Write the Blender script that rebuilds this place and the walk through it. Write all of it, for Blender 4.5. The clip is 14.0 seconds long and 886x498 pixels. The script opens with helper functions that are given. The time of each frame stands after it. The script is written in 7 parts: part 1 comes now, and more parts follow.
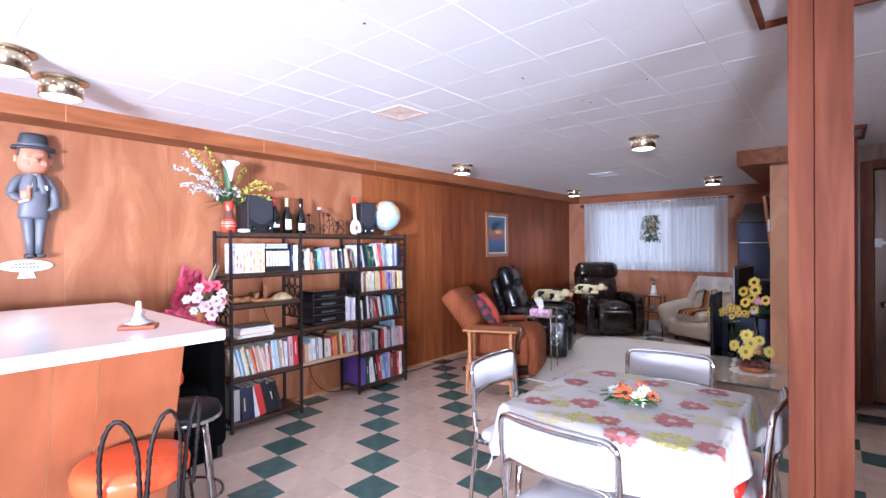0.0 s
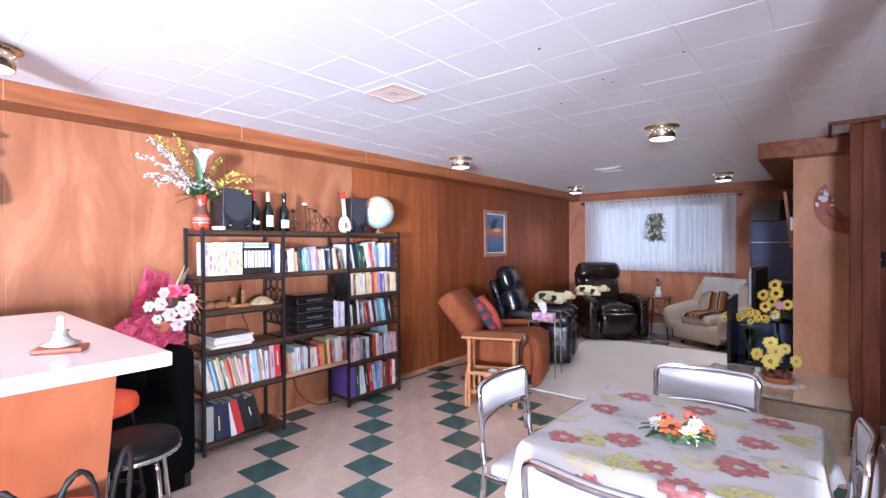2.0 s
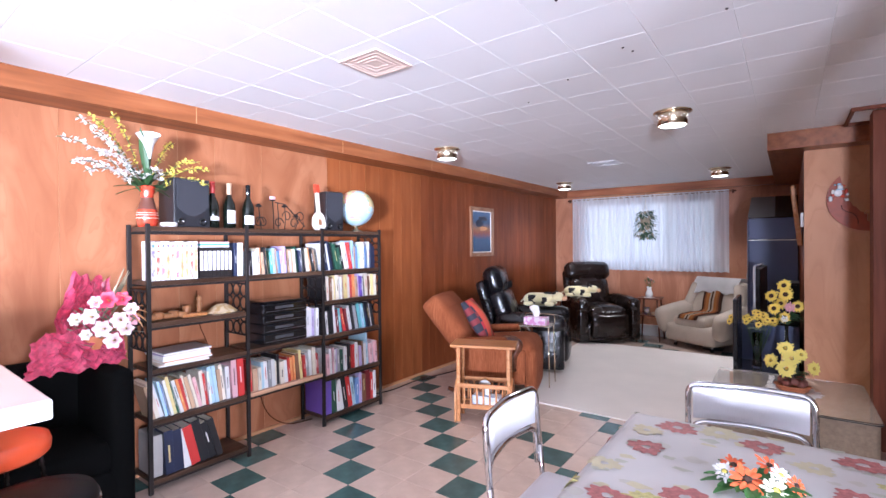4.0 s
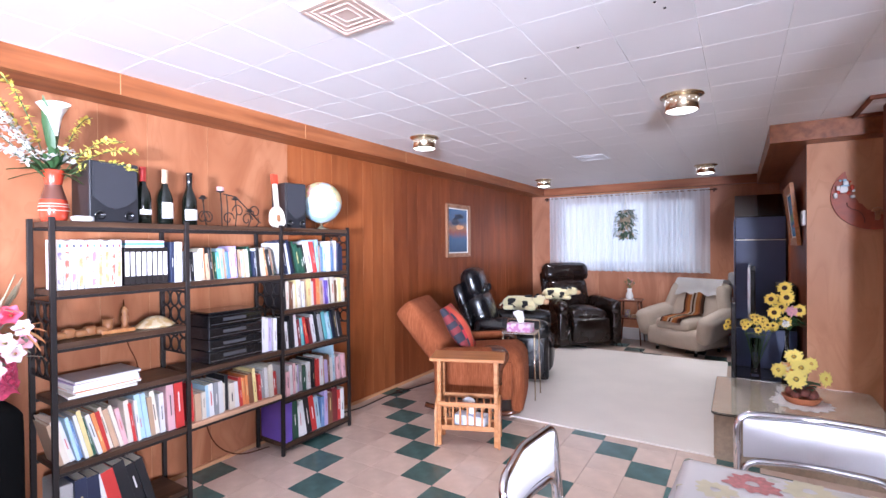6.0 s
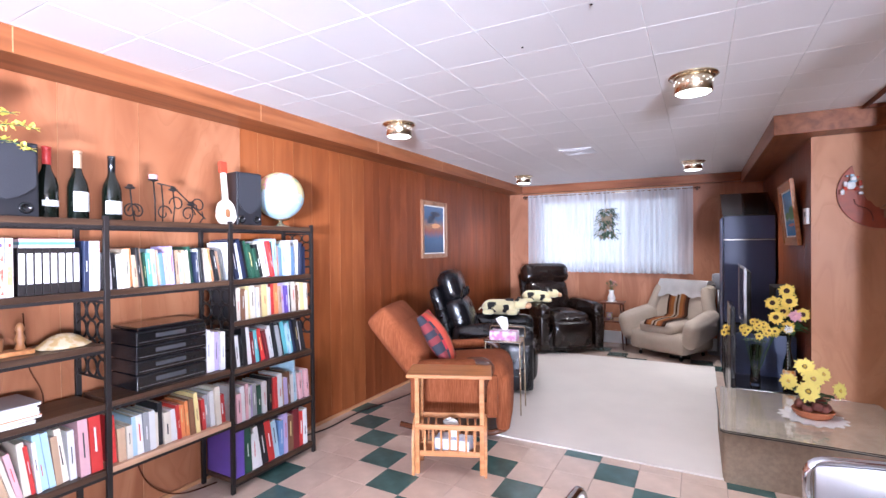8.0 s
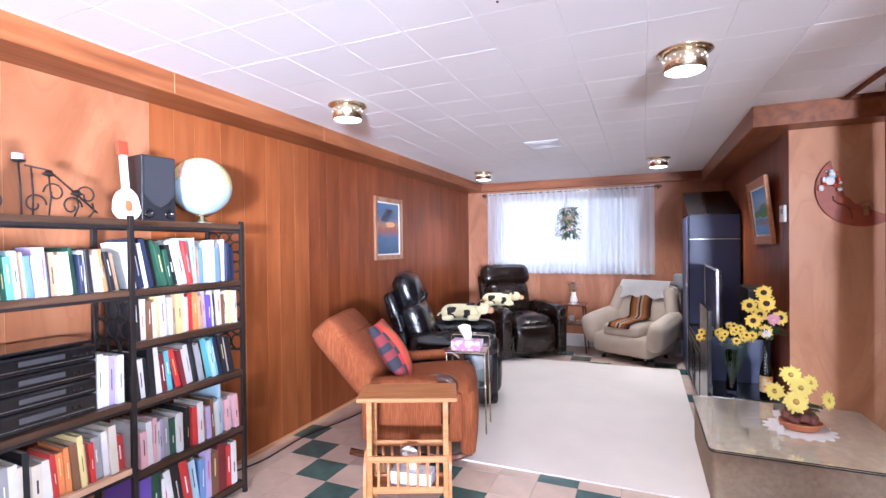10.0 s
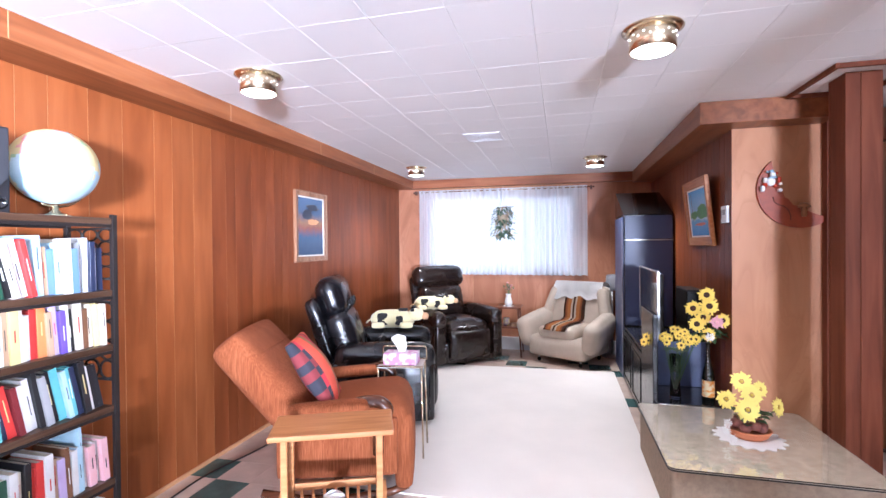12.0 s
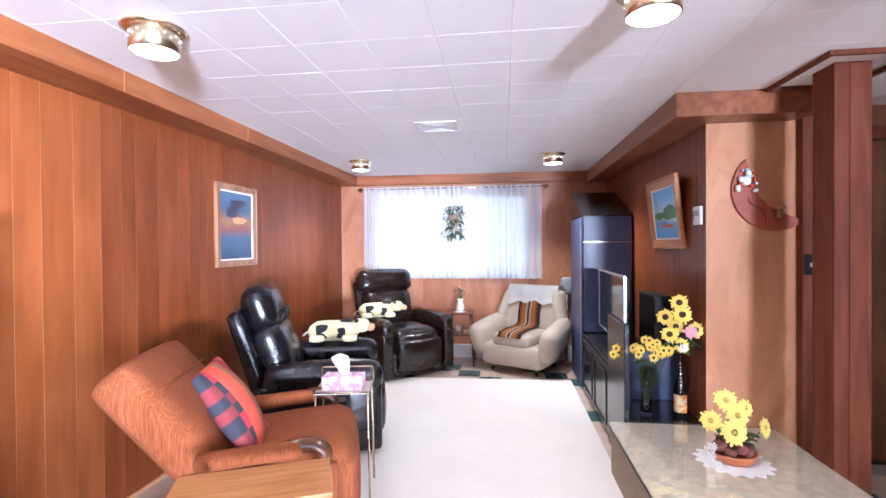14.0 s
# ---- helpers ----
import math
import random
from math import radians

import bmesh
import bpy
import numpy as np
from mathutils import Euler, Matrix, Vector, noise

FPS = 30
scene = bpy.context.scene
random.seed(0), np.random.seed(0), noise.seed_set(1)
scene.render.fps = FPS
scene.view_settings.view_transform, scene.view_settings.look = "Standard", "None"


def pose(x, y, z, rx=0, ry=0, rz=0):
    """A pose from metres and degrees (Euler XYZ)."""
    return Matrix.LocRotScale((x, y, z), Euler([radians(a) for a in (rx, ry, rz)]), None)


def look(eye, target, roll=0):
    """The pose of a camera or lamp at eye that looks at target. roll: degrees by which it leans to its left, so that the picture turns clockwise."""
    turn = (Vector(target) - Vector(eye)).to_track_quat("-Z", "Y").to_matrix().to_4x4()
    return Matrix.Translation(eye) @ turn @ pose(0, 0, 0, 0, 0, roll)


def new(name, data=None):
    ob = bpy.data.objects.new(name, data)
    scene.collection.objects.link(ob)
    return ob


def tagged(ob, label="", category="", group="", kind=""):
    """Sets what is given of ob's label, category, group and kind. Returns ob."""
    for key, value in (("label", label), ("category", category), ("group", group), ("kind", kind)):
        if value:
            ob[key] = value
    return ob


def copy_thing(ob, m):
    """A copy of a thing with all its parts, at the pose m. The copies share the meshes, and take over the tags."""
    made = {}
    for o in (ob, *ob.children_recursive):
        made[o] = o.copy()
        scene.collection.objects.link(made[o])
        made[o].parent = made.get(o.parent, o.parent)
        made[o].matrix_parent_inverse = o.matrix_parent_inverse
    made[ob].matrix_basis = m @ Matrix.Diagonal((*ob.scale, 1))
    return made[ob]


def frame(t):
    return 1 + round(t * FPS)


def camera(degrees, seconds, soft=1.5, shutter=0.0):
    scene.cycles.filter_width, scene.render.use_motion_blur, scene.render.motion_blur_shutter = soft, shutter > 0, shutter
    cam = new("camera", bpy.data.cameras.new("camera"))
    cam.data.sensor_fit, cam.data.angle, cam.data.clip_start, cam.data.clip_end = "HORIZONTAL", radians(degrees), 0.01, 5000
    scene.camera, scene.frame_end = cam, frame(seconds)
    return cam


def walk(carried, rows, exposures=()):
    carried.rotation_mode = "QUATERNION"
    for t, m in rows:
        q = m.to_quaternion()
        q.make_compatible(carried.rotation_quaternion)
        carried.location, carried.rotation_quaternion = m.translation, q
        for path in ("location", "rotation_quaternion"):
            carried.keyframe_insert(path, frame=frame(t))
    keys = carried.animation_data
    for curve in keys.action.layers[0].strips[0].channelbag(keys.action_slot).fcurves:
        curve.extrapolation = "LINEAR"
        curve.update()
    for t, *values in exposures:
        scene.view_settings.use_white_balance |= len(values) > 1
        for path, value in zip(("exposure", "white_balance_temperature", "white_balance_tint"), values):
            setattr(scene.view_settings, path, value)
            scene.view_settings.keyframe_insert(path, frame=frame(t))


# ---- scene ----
cam = camera(86.9, 14.0)
PATH = [
    (0, (-1.471, 2.516, 1.387), (-2.759, 4.046, 1.376), -0.4),
    (0.5, (-1.536, 2.573, 1.394), (-2.818, 4.108, 1.378), -0.2),
    (1, (-1.605, 2.635, 1.395), (-2.878, 4.177, 1.377), -0.3),
    (1.5, (-1.67, 2.7, 1.39), (-2.938, 4.246, 1.376), -0.3),
    (2, (-1.737, 2.765, 1.392), (-3.0, 4.316, 1.376), -0.3),
    (2.5, (-1.804, 2.835, 1.393), (-3.06, 4.391, 1.378), -0.3),
    (3, (-1.874, 2.901, 1.388), (-3.114, 4.47, 1.372), -0.4),
    (5.5, (-2.294, 3.262, 1.382), (-3.392, 4.933, 1.365), -0.5),
    (6, (-2.369, 3.34, 1.381), (-3.439, 5.03, 1.364), -0.5),
    (6.5, (-2.434, 3.417, 1.371), (-3.478, 5.123, 1.36), -0.5),
    (7, (-2.493, 3.501, 1.37), (-3.515, 5.22, 1.358), -0.6),
    (7.5, (-2.561, 3.578, 1.375), (-3.555, 5.313, 1.36), -0.5),
    (8, (-2.626, 3.655, 1.379), (-3.587, 5.409, 1.362), -0.5),
    (10.5, (-2.88, 4.099, 1.373), (-3.603, 5.964, 1.355), -0.6),
    (11, (-2.928, 4.186, 1.38), (-3.579, 6.077, 1.358), -0.5),
    (11.5, (-2.974, 4.265, 1.376), (-3.547, 6.181, 1.356), -0.5),
    (12, (-3.014, 4.354, 1.378), (-3.504, 6.293, 1.359), -0.5),
    (12.5, (-3.05, 4.453, 1.385), (-3.466, 6.409, 1.364), -0.4),
    (13, (-3.083, 4.553, 1.395), (-3.434, 6.522, 1.372), -0.4),
    (13.5, (-3.114, 4.656, 1.399), (-3.413, 6.633, 1.375), -0.4),
    (14, (-3.151, 4.759, 1.397), (-3.407, 6.742, 1.376), -0.4),
]
walk(cam, [(t, look(eye, target, roll)) for t, eye, target, roll in PATH], exposures=[(0.0, -0.2, 5330, 13), (3.0, -0.03, 5400, 13), (8.0, 0.44, 5430, 12.5), (11.0, 0.74, 5350, 11.5), (14.0, 1.02, 5280, 10)])

# ---- world and lights ----
CEIL, WALL_L, FAR = 2.245, -5.2, 10.53

world = bpy.data.worlds.new("sky")
scene.world = world
world.use_nodes = True
sky = world.node_tree.nodes.new("ShaderNodeTexSky")
sky.sky_type, sky.sun_disc = "NISHITA", False
sky.sun_elevation, sky.sun_rotation = radians(40), radians(120)
world.node_tree.links.new(sky.outputs[0], world.node_tree.nodes["Background"].inputs[0])
world.node_tree.nodes["Background"].inputs[1].default_value = 0.12


def area_light(name, m, sx, sy, watts, color):
    d = bpy.data.lights.new(name, "AREA")
    d.shape, d.size, d.size_y, d.energy, d.color = "RECTANGLE", sx, sy, watts, color
    ob = new(name, d)
    ob.matrix_world = m
    return ob


# added fill lamps behind and beside the walker; daylight through the curtained window ahead
area_light("added_fill_light", look((0.05, -2.36, 1.1), (-5.0, 5.0, 2.6)), 1.1, 0.75, 255, (0.96, 0.94, 1.0)).data.spread = radians(62)
# this side lamp is added to brighten the bookcase
area_light("side_added_fill_light", look((1.32, 2.2, 1.15), (-5.0, 4.6, 0.95)), 1.15, 0.6, 42, (0.97, 0.94, 1.0)).data.spread = radians(52)
area_light("curtain_daylight", look((-3.8, 10.86, 1.55), (-3.8, 8.0, 1.4)), 1.9, 0.9, 4.5, (0.92, 0.96, 1.0))

# ---- materials ----
def nodes_of(name):
    m = bpy.data.materials.new(name)
    m.use_nodes = True
    nt = m.node_tree
    return m, nt, nt.nodes["Principled BSDF"], nt.nodes.new, nt.links.new


def ramp_node(nt, stops):
    r = nt.nodes.new("ShaderNodeValToRGB")
    els = r.color_ramp.elements
    while len(els) < len(stops):
        els.new(0.5)
    for e, (p, c) in zip(els, stops):
        e.position, e.color = p, (*c, 1)
    return r


def shade(c, k):
    return tuple(min(1.0, v * k) for v in c)


def plain(name, color, rough=0.5, metal=0.0, vary=0.12, scale=6.0, grain=60.0, bump=0.15, coat=0.0, sheen=0.0, each=0.0, spec=0.5):
    """A surface with broad stains and fine grain. each: how far pieces differ from one another."""
    m, nt, b, node, link = nodes_of(name)
    tc = node("ShaderNodeTexCoord")
    big, fine = node("ShaderNodeTexNoise"), node("ShaderNodeTexNoise")
    big.inputs["Scale"].default_value, big.inputs["Detail"].default_value = scale, 5
    fine.inputs["Scale"].default_value, fine.inputs["Detail"].default_value = grain, 4
    for n in (big, fine):
        link(tc.outputs["Object"], n.inputs["Vector"])
    r = ramp_node(nt, [(0.25, shade(color, 1 - vary)), (0.75, shade(color, 1 + vary))])
    link(big.outputs["Fac"], r.inputs["Fac"])
    out = r.outputs["Color"]
    if each:
        info, hsv, mr = node("ShaderNodeObjectInfo"), node("ShaderNodeHueSaturation"), node("ShaderNodeMapRange")
        mr.inputs["To Min"].default_value, mr.inputs["To Max"].default_value = 1 - each, 1 + each
        link(info.outputs["Random"], mr.inputs["Value"])
        link(mr.outputs[0], hsv.inputs["Value"])
        link(out, hsv.inputs["Color"])
        out = hsv.outputs["Color"]
    link(out, b.inputs["Base Color"])
    rr = node("ShaderNodeMapRange")
    rr.inputs["To Min"].default_value, rr.inputs["To Max"].default_value = max(0.02, rough - 0.08), min(1.0, rough + 0.08)
    link(big.outputs["Fac"], rr.inputs["Value"])
    link(rr.outputs[0], b.inputs["Roughness"])
    b.inputs["Metallic"].default_value = metal
    b.inputs["Specular IOR Level"].default_value = spec
    b.inputs["Coat Weight"].default_value = coat
    b.inputs["Coat Roughness"].default_value = 0.15
    b.inputs["Sheen Weight"].default_value = sheen
    if bump:
        bp = node("ShaderNodeBump")
        bp.inputs["Strength"].default_value, bp.inputs["Distance"].default_value = bump, 0.003
        link(fine.outputs["Fac"], bp.inputs["Height"])
        link(bp.outputs[0], b.inputs["Normal"])
    return m


def wood(name, dark, mid, light, axis="Z", rough=0.42, stretch=14.0, scale=2.2, each=0.08, coat=0.15, figure=0.35, bump=0.08, contour=0.0, spec=0.3):
    """Wood with its grain along an axis, broad figure and fine streaks; pieces differ in tone."""
    m, nt, b, node, link = nodes_of(name)
    tc, mp = node("ShaderNodeTexCoord"), node("ShaderNodeMapping")
    k = [stretch] * 3
    k["XYZ".index(axis)] = 1.0
    mp.inputs["Scale"].default_value = k
    link(tc.outputs["Object"], mp.inputs["Vector"])
    info, off, cmb = node("ShaderNodeObjectInfo"), node("ShaderNodeVectorMath"), node("ShaderNodeCombineXYZ")
    mul = node("ShaderNodeMath")
    mul.operation = "MULTIPLY"
    mul.inputs[1].default_value = 40.0
    link(info.outputs["Random"], mul.inputs[0])
    for i in range(3):
        link(mul.outputs[0], cmb.inputs[i])
    off.operation = "ADD"
    link(mp.outputs[0], off.inputs[0])
    link(cmb.outputs[0], off.inputs[1])
    streak, broad, fine = node("ShaderNodeTexNoise"), node("ShaderNodeTexNoise"), node("ShaderNodeTexNoise")
    streak.inputs["Scale"].default_value, streak.inputs["Detail"].default_value, streak.inputs["Distortion"].default_value = scale, 6, 0.5
    link(off.outputs[0], streak.inputs["Vector"])
    mp2 = node("ShaderNodeMapping")
    k2 = [3.0] * 3
    k2["XYZ".index(axis)] = 0.9
    mp2.inputs["Scale"].default_value = k2
    link(tc.outputs["Object"], mp2.inputs["Vector"])
    off2 = node("ShaderNodeVectorMath")
    link(mp2.outputs[0], off2.inputs[0])
    link(cmb.outputs[0], off2.inputs[1])
    broad.inputs["Scale"].default_value, broad.inputs["Detail"].default_value, broad.inputs["Distortion"].default_value = 0.9, 3, 1.6
    link(off2.outputs[0], broad.inputs["Vector"])
    fine.inputs["Scale"].default_value = scale * 9
    link(off.outputs[0], fine.inputs["Vector"])
    mix = node("ShaderNodeMix")
    mix.inputs[0].default_value = figure
    link(streak.outputs["Fac"], mix.inputs[2])
    link(broad.outputs["Fac"], mix.inputs[3])
    r = ramp_node(nt, [(0.37, dark), (0.5, mid), (0.63, light)])
    link(mix.outputs[0], r.inputs["Fac"])
    hsv, mr = node("ShaderNodeHueSaturation"), node("ShaderNodeMapRange")
    mr.inputs["To Min"].default_value, mr.inputs["To Max"].default_value = 1 - each, 1 + each
    link(info.outputs["Random"], mr.inputs["Value"])
    link(mr.outputs[0], hsv.inputs["Value"])
    tone = r.outputs["Color"]
    if contour:
        # cathedral lines of rotary-cut veneer
        k8, fr, line, mul2 = node("ShaderNodeMath"), node("ShaderNodeMath"), node("ShaderNodeMapRange"), node("ShaderNodeMix")
        k8.operation, fr.operation = "MULTIPLY", "FRACT"
        k8.inputs[1].default_value = 9.0
        link(broad.outputs["Fac"], k8.inputs[0])
        link(k8.outputs[0], fr.inputs[0])
        line.inputs["From Max"].default_value, line.inputs["To Min"].default_value, line.inputs["To Max"].default_value = 0.35, contour, 0.0
        link(fr.outputs[0], line.inputs["Value"])
        mul2.data_type = "RGBA"
        link(line.outputs[0], mul2.inputs[0])
        link(tone, mul2.inputs[6])
        mul2.inputs[7].default_value = (*dark, 1)
        tone = mul2.outputs[2]
    link(tone, hsv.inputs["Color"])
    link(hsv.outputs["Color"], b.inputs["Base Color"])
    b.inputs["Roughness"].default_value, b.inputs["Specular IOR Level"].default_value = rough, spec
    b.inputs["Coat Weight"].default_value, b.inputs["Coat Roughness"].default_value = coat, 0.25
    bp = node("ShaderNodeBump")
    bp.inputs["Strength"].default_value, bp.inputs["Distance"].default_value = bump, 0.002
    link(fine.outputs["Fac"], bp.inputs["Height"])
    link(bp.outputs[0], b.inputs["Normal"])
    return m


def glow(name, color, strength):
    m, nt, b, node, link = nodes_of(name)
    b.inputs["Base Color"].default_value = (*color, 1)
    b.inputs["Emission Color"].default_value = (*color, 1)
    b.inputs["Emission Strength"].default_value = strength
    return m


def glass(name, color=(1, 1, 1), rough=0.02):
    m, nt, b, node, link = nodes_of(name)
    b.inputs["Base Color"].default_value = (*color, 1)
    b.inputs["Transmission Weight"].default_value = 1.0
    b.inputs["Roughness"].default_value = rough
    b.inputs["IOR"].default_value = 1.45
    return m


def sheer(name, color, clear):
    """Thin cloth that light passes: a mix of see-through, translucent and diffuse."""
    m, nt, b, node, link = nodes_of(name)
    out = nt.nodes["Material Output"]
    tr, tl, df = node("ShaderNodeBsdfTransparent"), node("ShaderNodeBsdfTranslucent"), node("ShaderNodeBsdfDiffuse")
    for n in (tl, df):
        n.inputs["Color"].default_value = (*color, 1)
    m1, m2 = node("ShaderNodeMixShader"), node("ShaderNodeMixShader")
    tc, wv = node("ShaderNodeTexCoord"), node("ShaderNodeTexNoise")
    wv.inputs["Scale"].default_value, wv.inputs["Detail"].default_value = 1.0, 4
    mp = node("ShaderNodeMapping")
    mp.inputs["Scale"].default_value = (26.0, 0.0, 0.7)
    link(tc.outputs["Object"], mp.inputs["Vector"])
    link(mp.outputs[0], wv.inputs["Vector"])
    mr = node("ShaderNodeMapRange")
    mr.inputs["To Min"].default_value, mr.inputs["To Max"].default_value = clear - 0.16, clear + 0.16
    mr.inputs["From Min"].default_value, mr.inputs["From Max"].default_value = 0.3, 0.7
    link(wv.outputs["Fac"], mr.inputs["Value"])
    m1.inputs[0].default_value = 0.45
    link(tl.outputs[0], m1.inputs[1])
    link(df.outputs[0], m1.inputs[2])
    link(mr.outputs[0], m2.inputs[0])
    link(m1.outputs[0], m2.inputs[1])
    link(tr.outputs[0], m2.inputs[2])
    link(m2.outputs[0], out.inputs["Surface"])
    return m


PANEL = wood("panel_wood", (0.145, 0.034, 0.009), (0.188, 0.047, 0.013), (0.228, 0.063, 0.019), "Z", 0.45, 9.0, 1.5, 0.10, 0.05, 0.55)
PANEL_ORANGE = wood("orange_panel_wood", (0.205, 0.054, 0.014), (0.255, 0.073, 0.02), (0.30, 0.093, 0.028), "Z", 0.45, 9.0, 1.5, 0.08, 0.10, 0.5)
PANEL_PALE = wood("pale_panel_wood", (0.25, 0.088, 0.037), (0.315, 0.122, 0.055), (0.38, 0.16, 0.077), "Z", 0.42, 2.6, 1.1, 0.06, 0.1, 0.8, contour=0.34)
PANEL_MOON = wood("tan_panel_wood", (0.38, 0.165, 0.075), (0.47, 0.22, 0.108), (0.54, 0.275, 0.145), "Z", 0.5, 2.6, 1.1, 0.06, 0.02, 0.8, contour=0.35)
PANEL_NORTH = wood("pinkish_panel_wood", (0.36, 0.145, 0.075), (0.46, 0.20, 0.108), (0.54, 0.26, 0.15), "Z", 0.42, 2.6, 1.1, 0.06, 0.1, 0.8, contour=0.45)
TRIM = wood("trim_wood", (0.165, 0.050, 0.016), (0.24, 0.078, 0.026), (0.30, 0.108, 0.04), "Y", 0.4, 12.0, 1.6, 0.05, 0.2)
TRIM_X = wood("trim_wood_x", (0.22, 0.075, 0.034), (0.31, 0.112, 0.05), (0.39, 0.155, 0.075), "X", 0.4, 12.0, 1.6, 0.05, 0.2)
POST = wood("post_wood", (0.105, 0.028, 0.012), (0.15, 0.042, 0.019), (0.195, 0.06, 0.028), "Z", 0.55, 12.0, 1.6, 0.05, 0.0, spec=0.15)
GROOVE = plain("groove_wood", (0.46, 0.23, 0.105), 0.6)
BARFRONT = wood("bar_front_wood", (0.21, 0.062, 0.024), (0.265, 0.083, 0.033), (0.32, 0.108, 0.046), "Z", 0.4, 7.0, 1.2, 0.04, 0.15, 0.5)
OAK = wood("honey_oak", (0.36, 0.145, 0.05), (0.46, 0.195, 0.07), (0.54, 0.26, 0.105), "X", 0.38, 12.0, 3.0, 0.05, 0.2)
DOORWOOD = wood("door_wood", (0.09, 0.032, 0.011), (0.14, 0.052, 0.018), (0.2, 0.08, 0.03), "Z", 0.4, 10.0, 1.4, 0.05, 0.2)
WALNUT = wood("dark_arm_wood", (0.05, 0.016, 0.008), (0.09, 0.03, 0.014), (0.14, 0.05, 0.024), "X", 0.25, 10.0, 3.0, 0.05, 0.5)
CEILING = plain("ceiling_tile_paint", (0.86, 0.85, 0.86), 0.75, vary=0.02, scale=1.4, grain=160, bump=0.12)
SEAM = plain("ceiling_seam", (0.92, 0.92, 0.92), 0.6, vary=0.02)
TILE_CREAM = plain("cream_vinyl_tile", (0.62, 0.48, 0.39), 0.2, vary=0.13, scale=7.0, grain=45, bump=0.02, each=0.05)
TILE_GREEN = plain("green_vinyl_tile", (0.065, 0.13, 0.12), 0.22, vary=0.3, scale=9.0, grain=45, bump=0.02, each=0.10)
GROUT = plain("tile_joint", (0.30, 0.25, 0.21), 0.7)
RUG = plain("cream_rug", (0.76, 0.705, 0.65), 0.92, vary=0.05, scale=2.5, grain=240, bump=0.5)
WHITE = plain("white_paint", (0.78, 0.77, 0.76), 0.5, vary=0.03)
DRAB = plain("plain_wall_paint", (0.55, 0.42, 0.30), 0.7)
BRASS = plain("brushed_brass", (0.68, 0.57, 0.40), 0.22, 1.0, vary=0.08, bump=0.03)
CHROME = plain("chrome", (0.75, 0.75, 0.77), 0.08, 1.0, vary=0.03, bump=0.0)
STEEL = plain("dull_steel", (0.5, 0.5, 0.5), 0.35, 1.0, vary=0.05, bump=0.02)
LAMPGLOW = glow("lamp_glass", (1.0, 0.95, 0.86), 6.0)
WHITE_LAMINATE = plain("white_laminate", (0.80, 0.79, 0.79), 0.16, vary=0.015, scale=3, bump=0.01, coat=0.3)
BLACK_PAINT = plain("black_metal", (0.017, 0.013, 0.012), 0.5, vary=0.2, bump=0.05, spec=0.25)
SHELF_WOOD = wood("dark_shelf_wood", (0.03, 0.015, 0.008), (0.055, 0.028, 0.016), (0.09, 0.05, 0.03), "Y", 0.4, 12.0, 2.0, 0.1, 0.1)
BLACK_LEATHER = plain("black_leather", (0.006, 0.0055, 0.007), 0.27, vary=0.3, scale=5, grain=75, bump=0.4, coat=0.12)
BROWN_LEATHER = plain("dark_brown_leather", (0.014, 0.007, 0.005), 0.27, vary=0.3, scale=5, grain=75, bump=0.4, coat=0.12)
BLACK_VINYL = plain("black_vinyl", (0.006, 0.006, 0.006), 0.5, spec=0.2, vary=0.2, grain=150, bump=0.15)
RUST = wood("rust_tweed", (0.175, 0.045, 0.014), (0.24, 0.066, 0.022), (0.32, 0.105, 0.04), "Z", 0.95, 22.0, 11.0, 0.0, 0.0, 0.25, 0.5)
BEIGE = plain("beige_upholstery", (0.47, 0.395, 0.315), 0.9, vary=0.08, scale=7, grain=260, bump=0.5)
WHITE_VINYL = plain("white_vinyl", (0.64, 0.63, 0.65), 0.32, vary=0.02, grain=120, bump=0.05)
ORANGE_VINYL = plain("orange_vinyl", (0.80, 0.10, 0.028), 0.3, vary=0.06, grain=140, bump=0.08)
BLACK_GLOSS = plain("black_gloss", (0.008, 0.008, 0.009), 0.08, vary=0.1, bump=0.0, coat=0.5)
BLACK_LAMINATE = plain("black_laminate", (0.013, 0.013, 0.016), 0.22, vary=0.2, grain=90, bump=0.04)
SMOKED = plain("smoked_glass_door", (0.048, 0.066, 0.15), 0.36, vary=0.05, bump=0.0)
TWEED = plain("tan_tweed", (0.30, 0.225, 0.155), 0.9, vary=0.18, scale=40, grain=260, bump=0.6)
CLEAR = glass("clear_glass")
GREEN_GLASS = plain("dark_green_bottle_glass", (0.004, 0.006, 0.004), 0.06, vary=0.1, bump=0.0, coat=0.6)
LEAF = plain("leaf_green", (0.045, 0.11, 0.035), 0.5, vary=0.3, each=0.3)
YELLOW = plain("yellow_petal", (0.83, 0.61, 0.10), 0.6, vary=0.12, each=0.1)
SEED = plain("dark_flower_centre", (0.05, 0.022, 0.012), 0.8)
TERRACOTTA = plain("terracotta", (0.50, 0.17, 0.07), 0.6)
PAPER = plain("paper_white", (0.78, 0.76, 0.72), 0.8, vary=0.03)
CURTAIN = sheer("sheer_curtain", (0.86, 0.88, 0.92), 0.17)

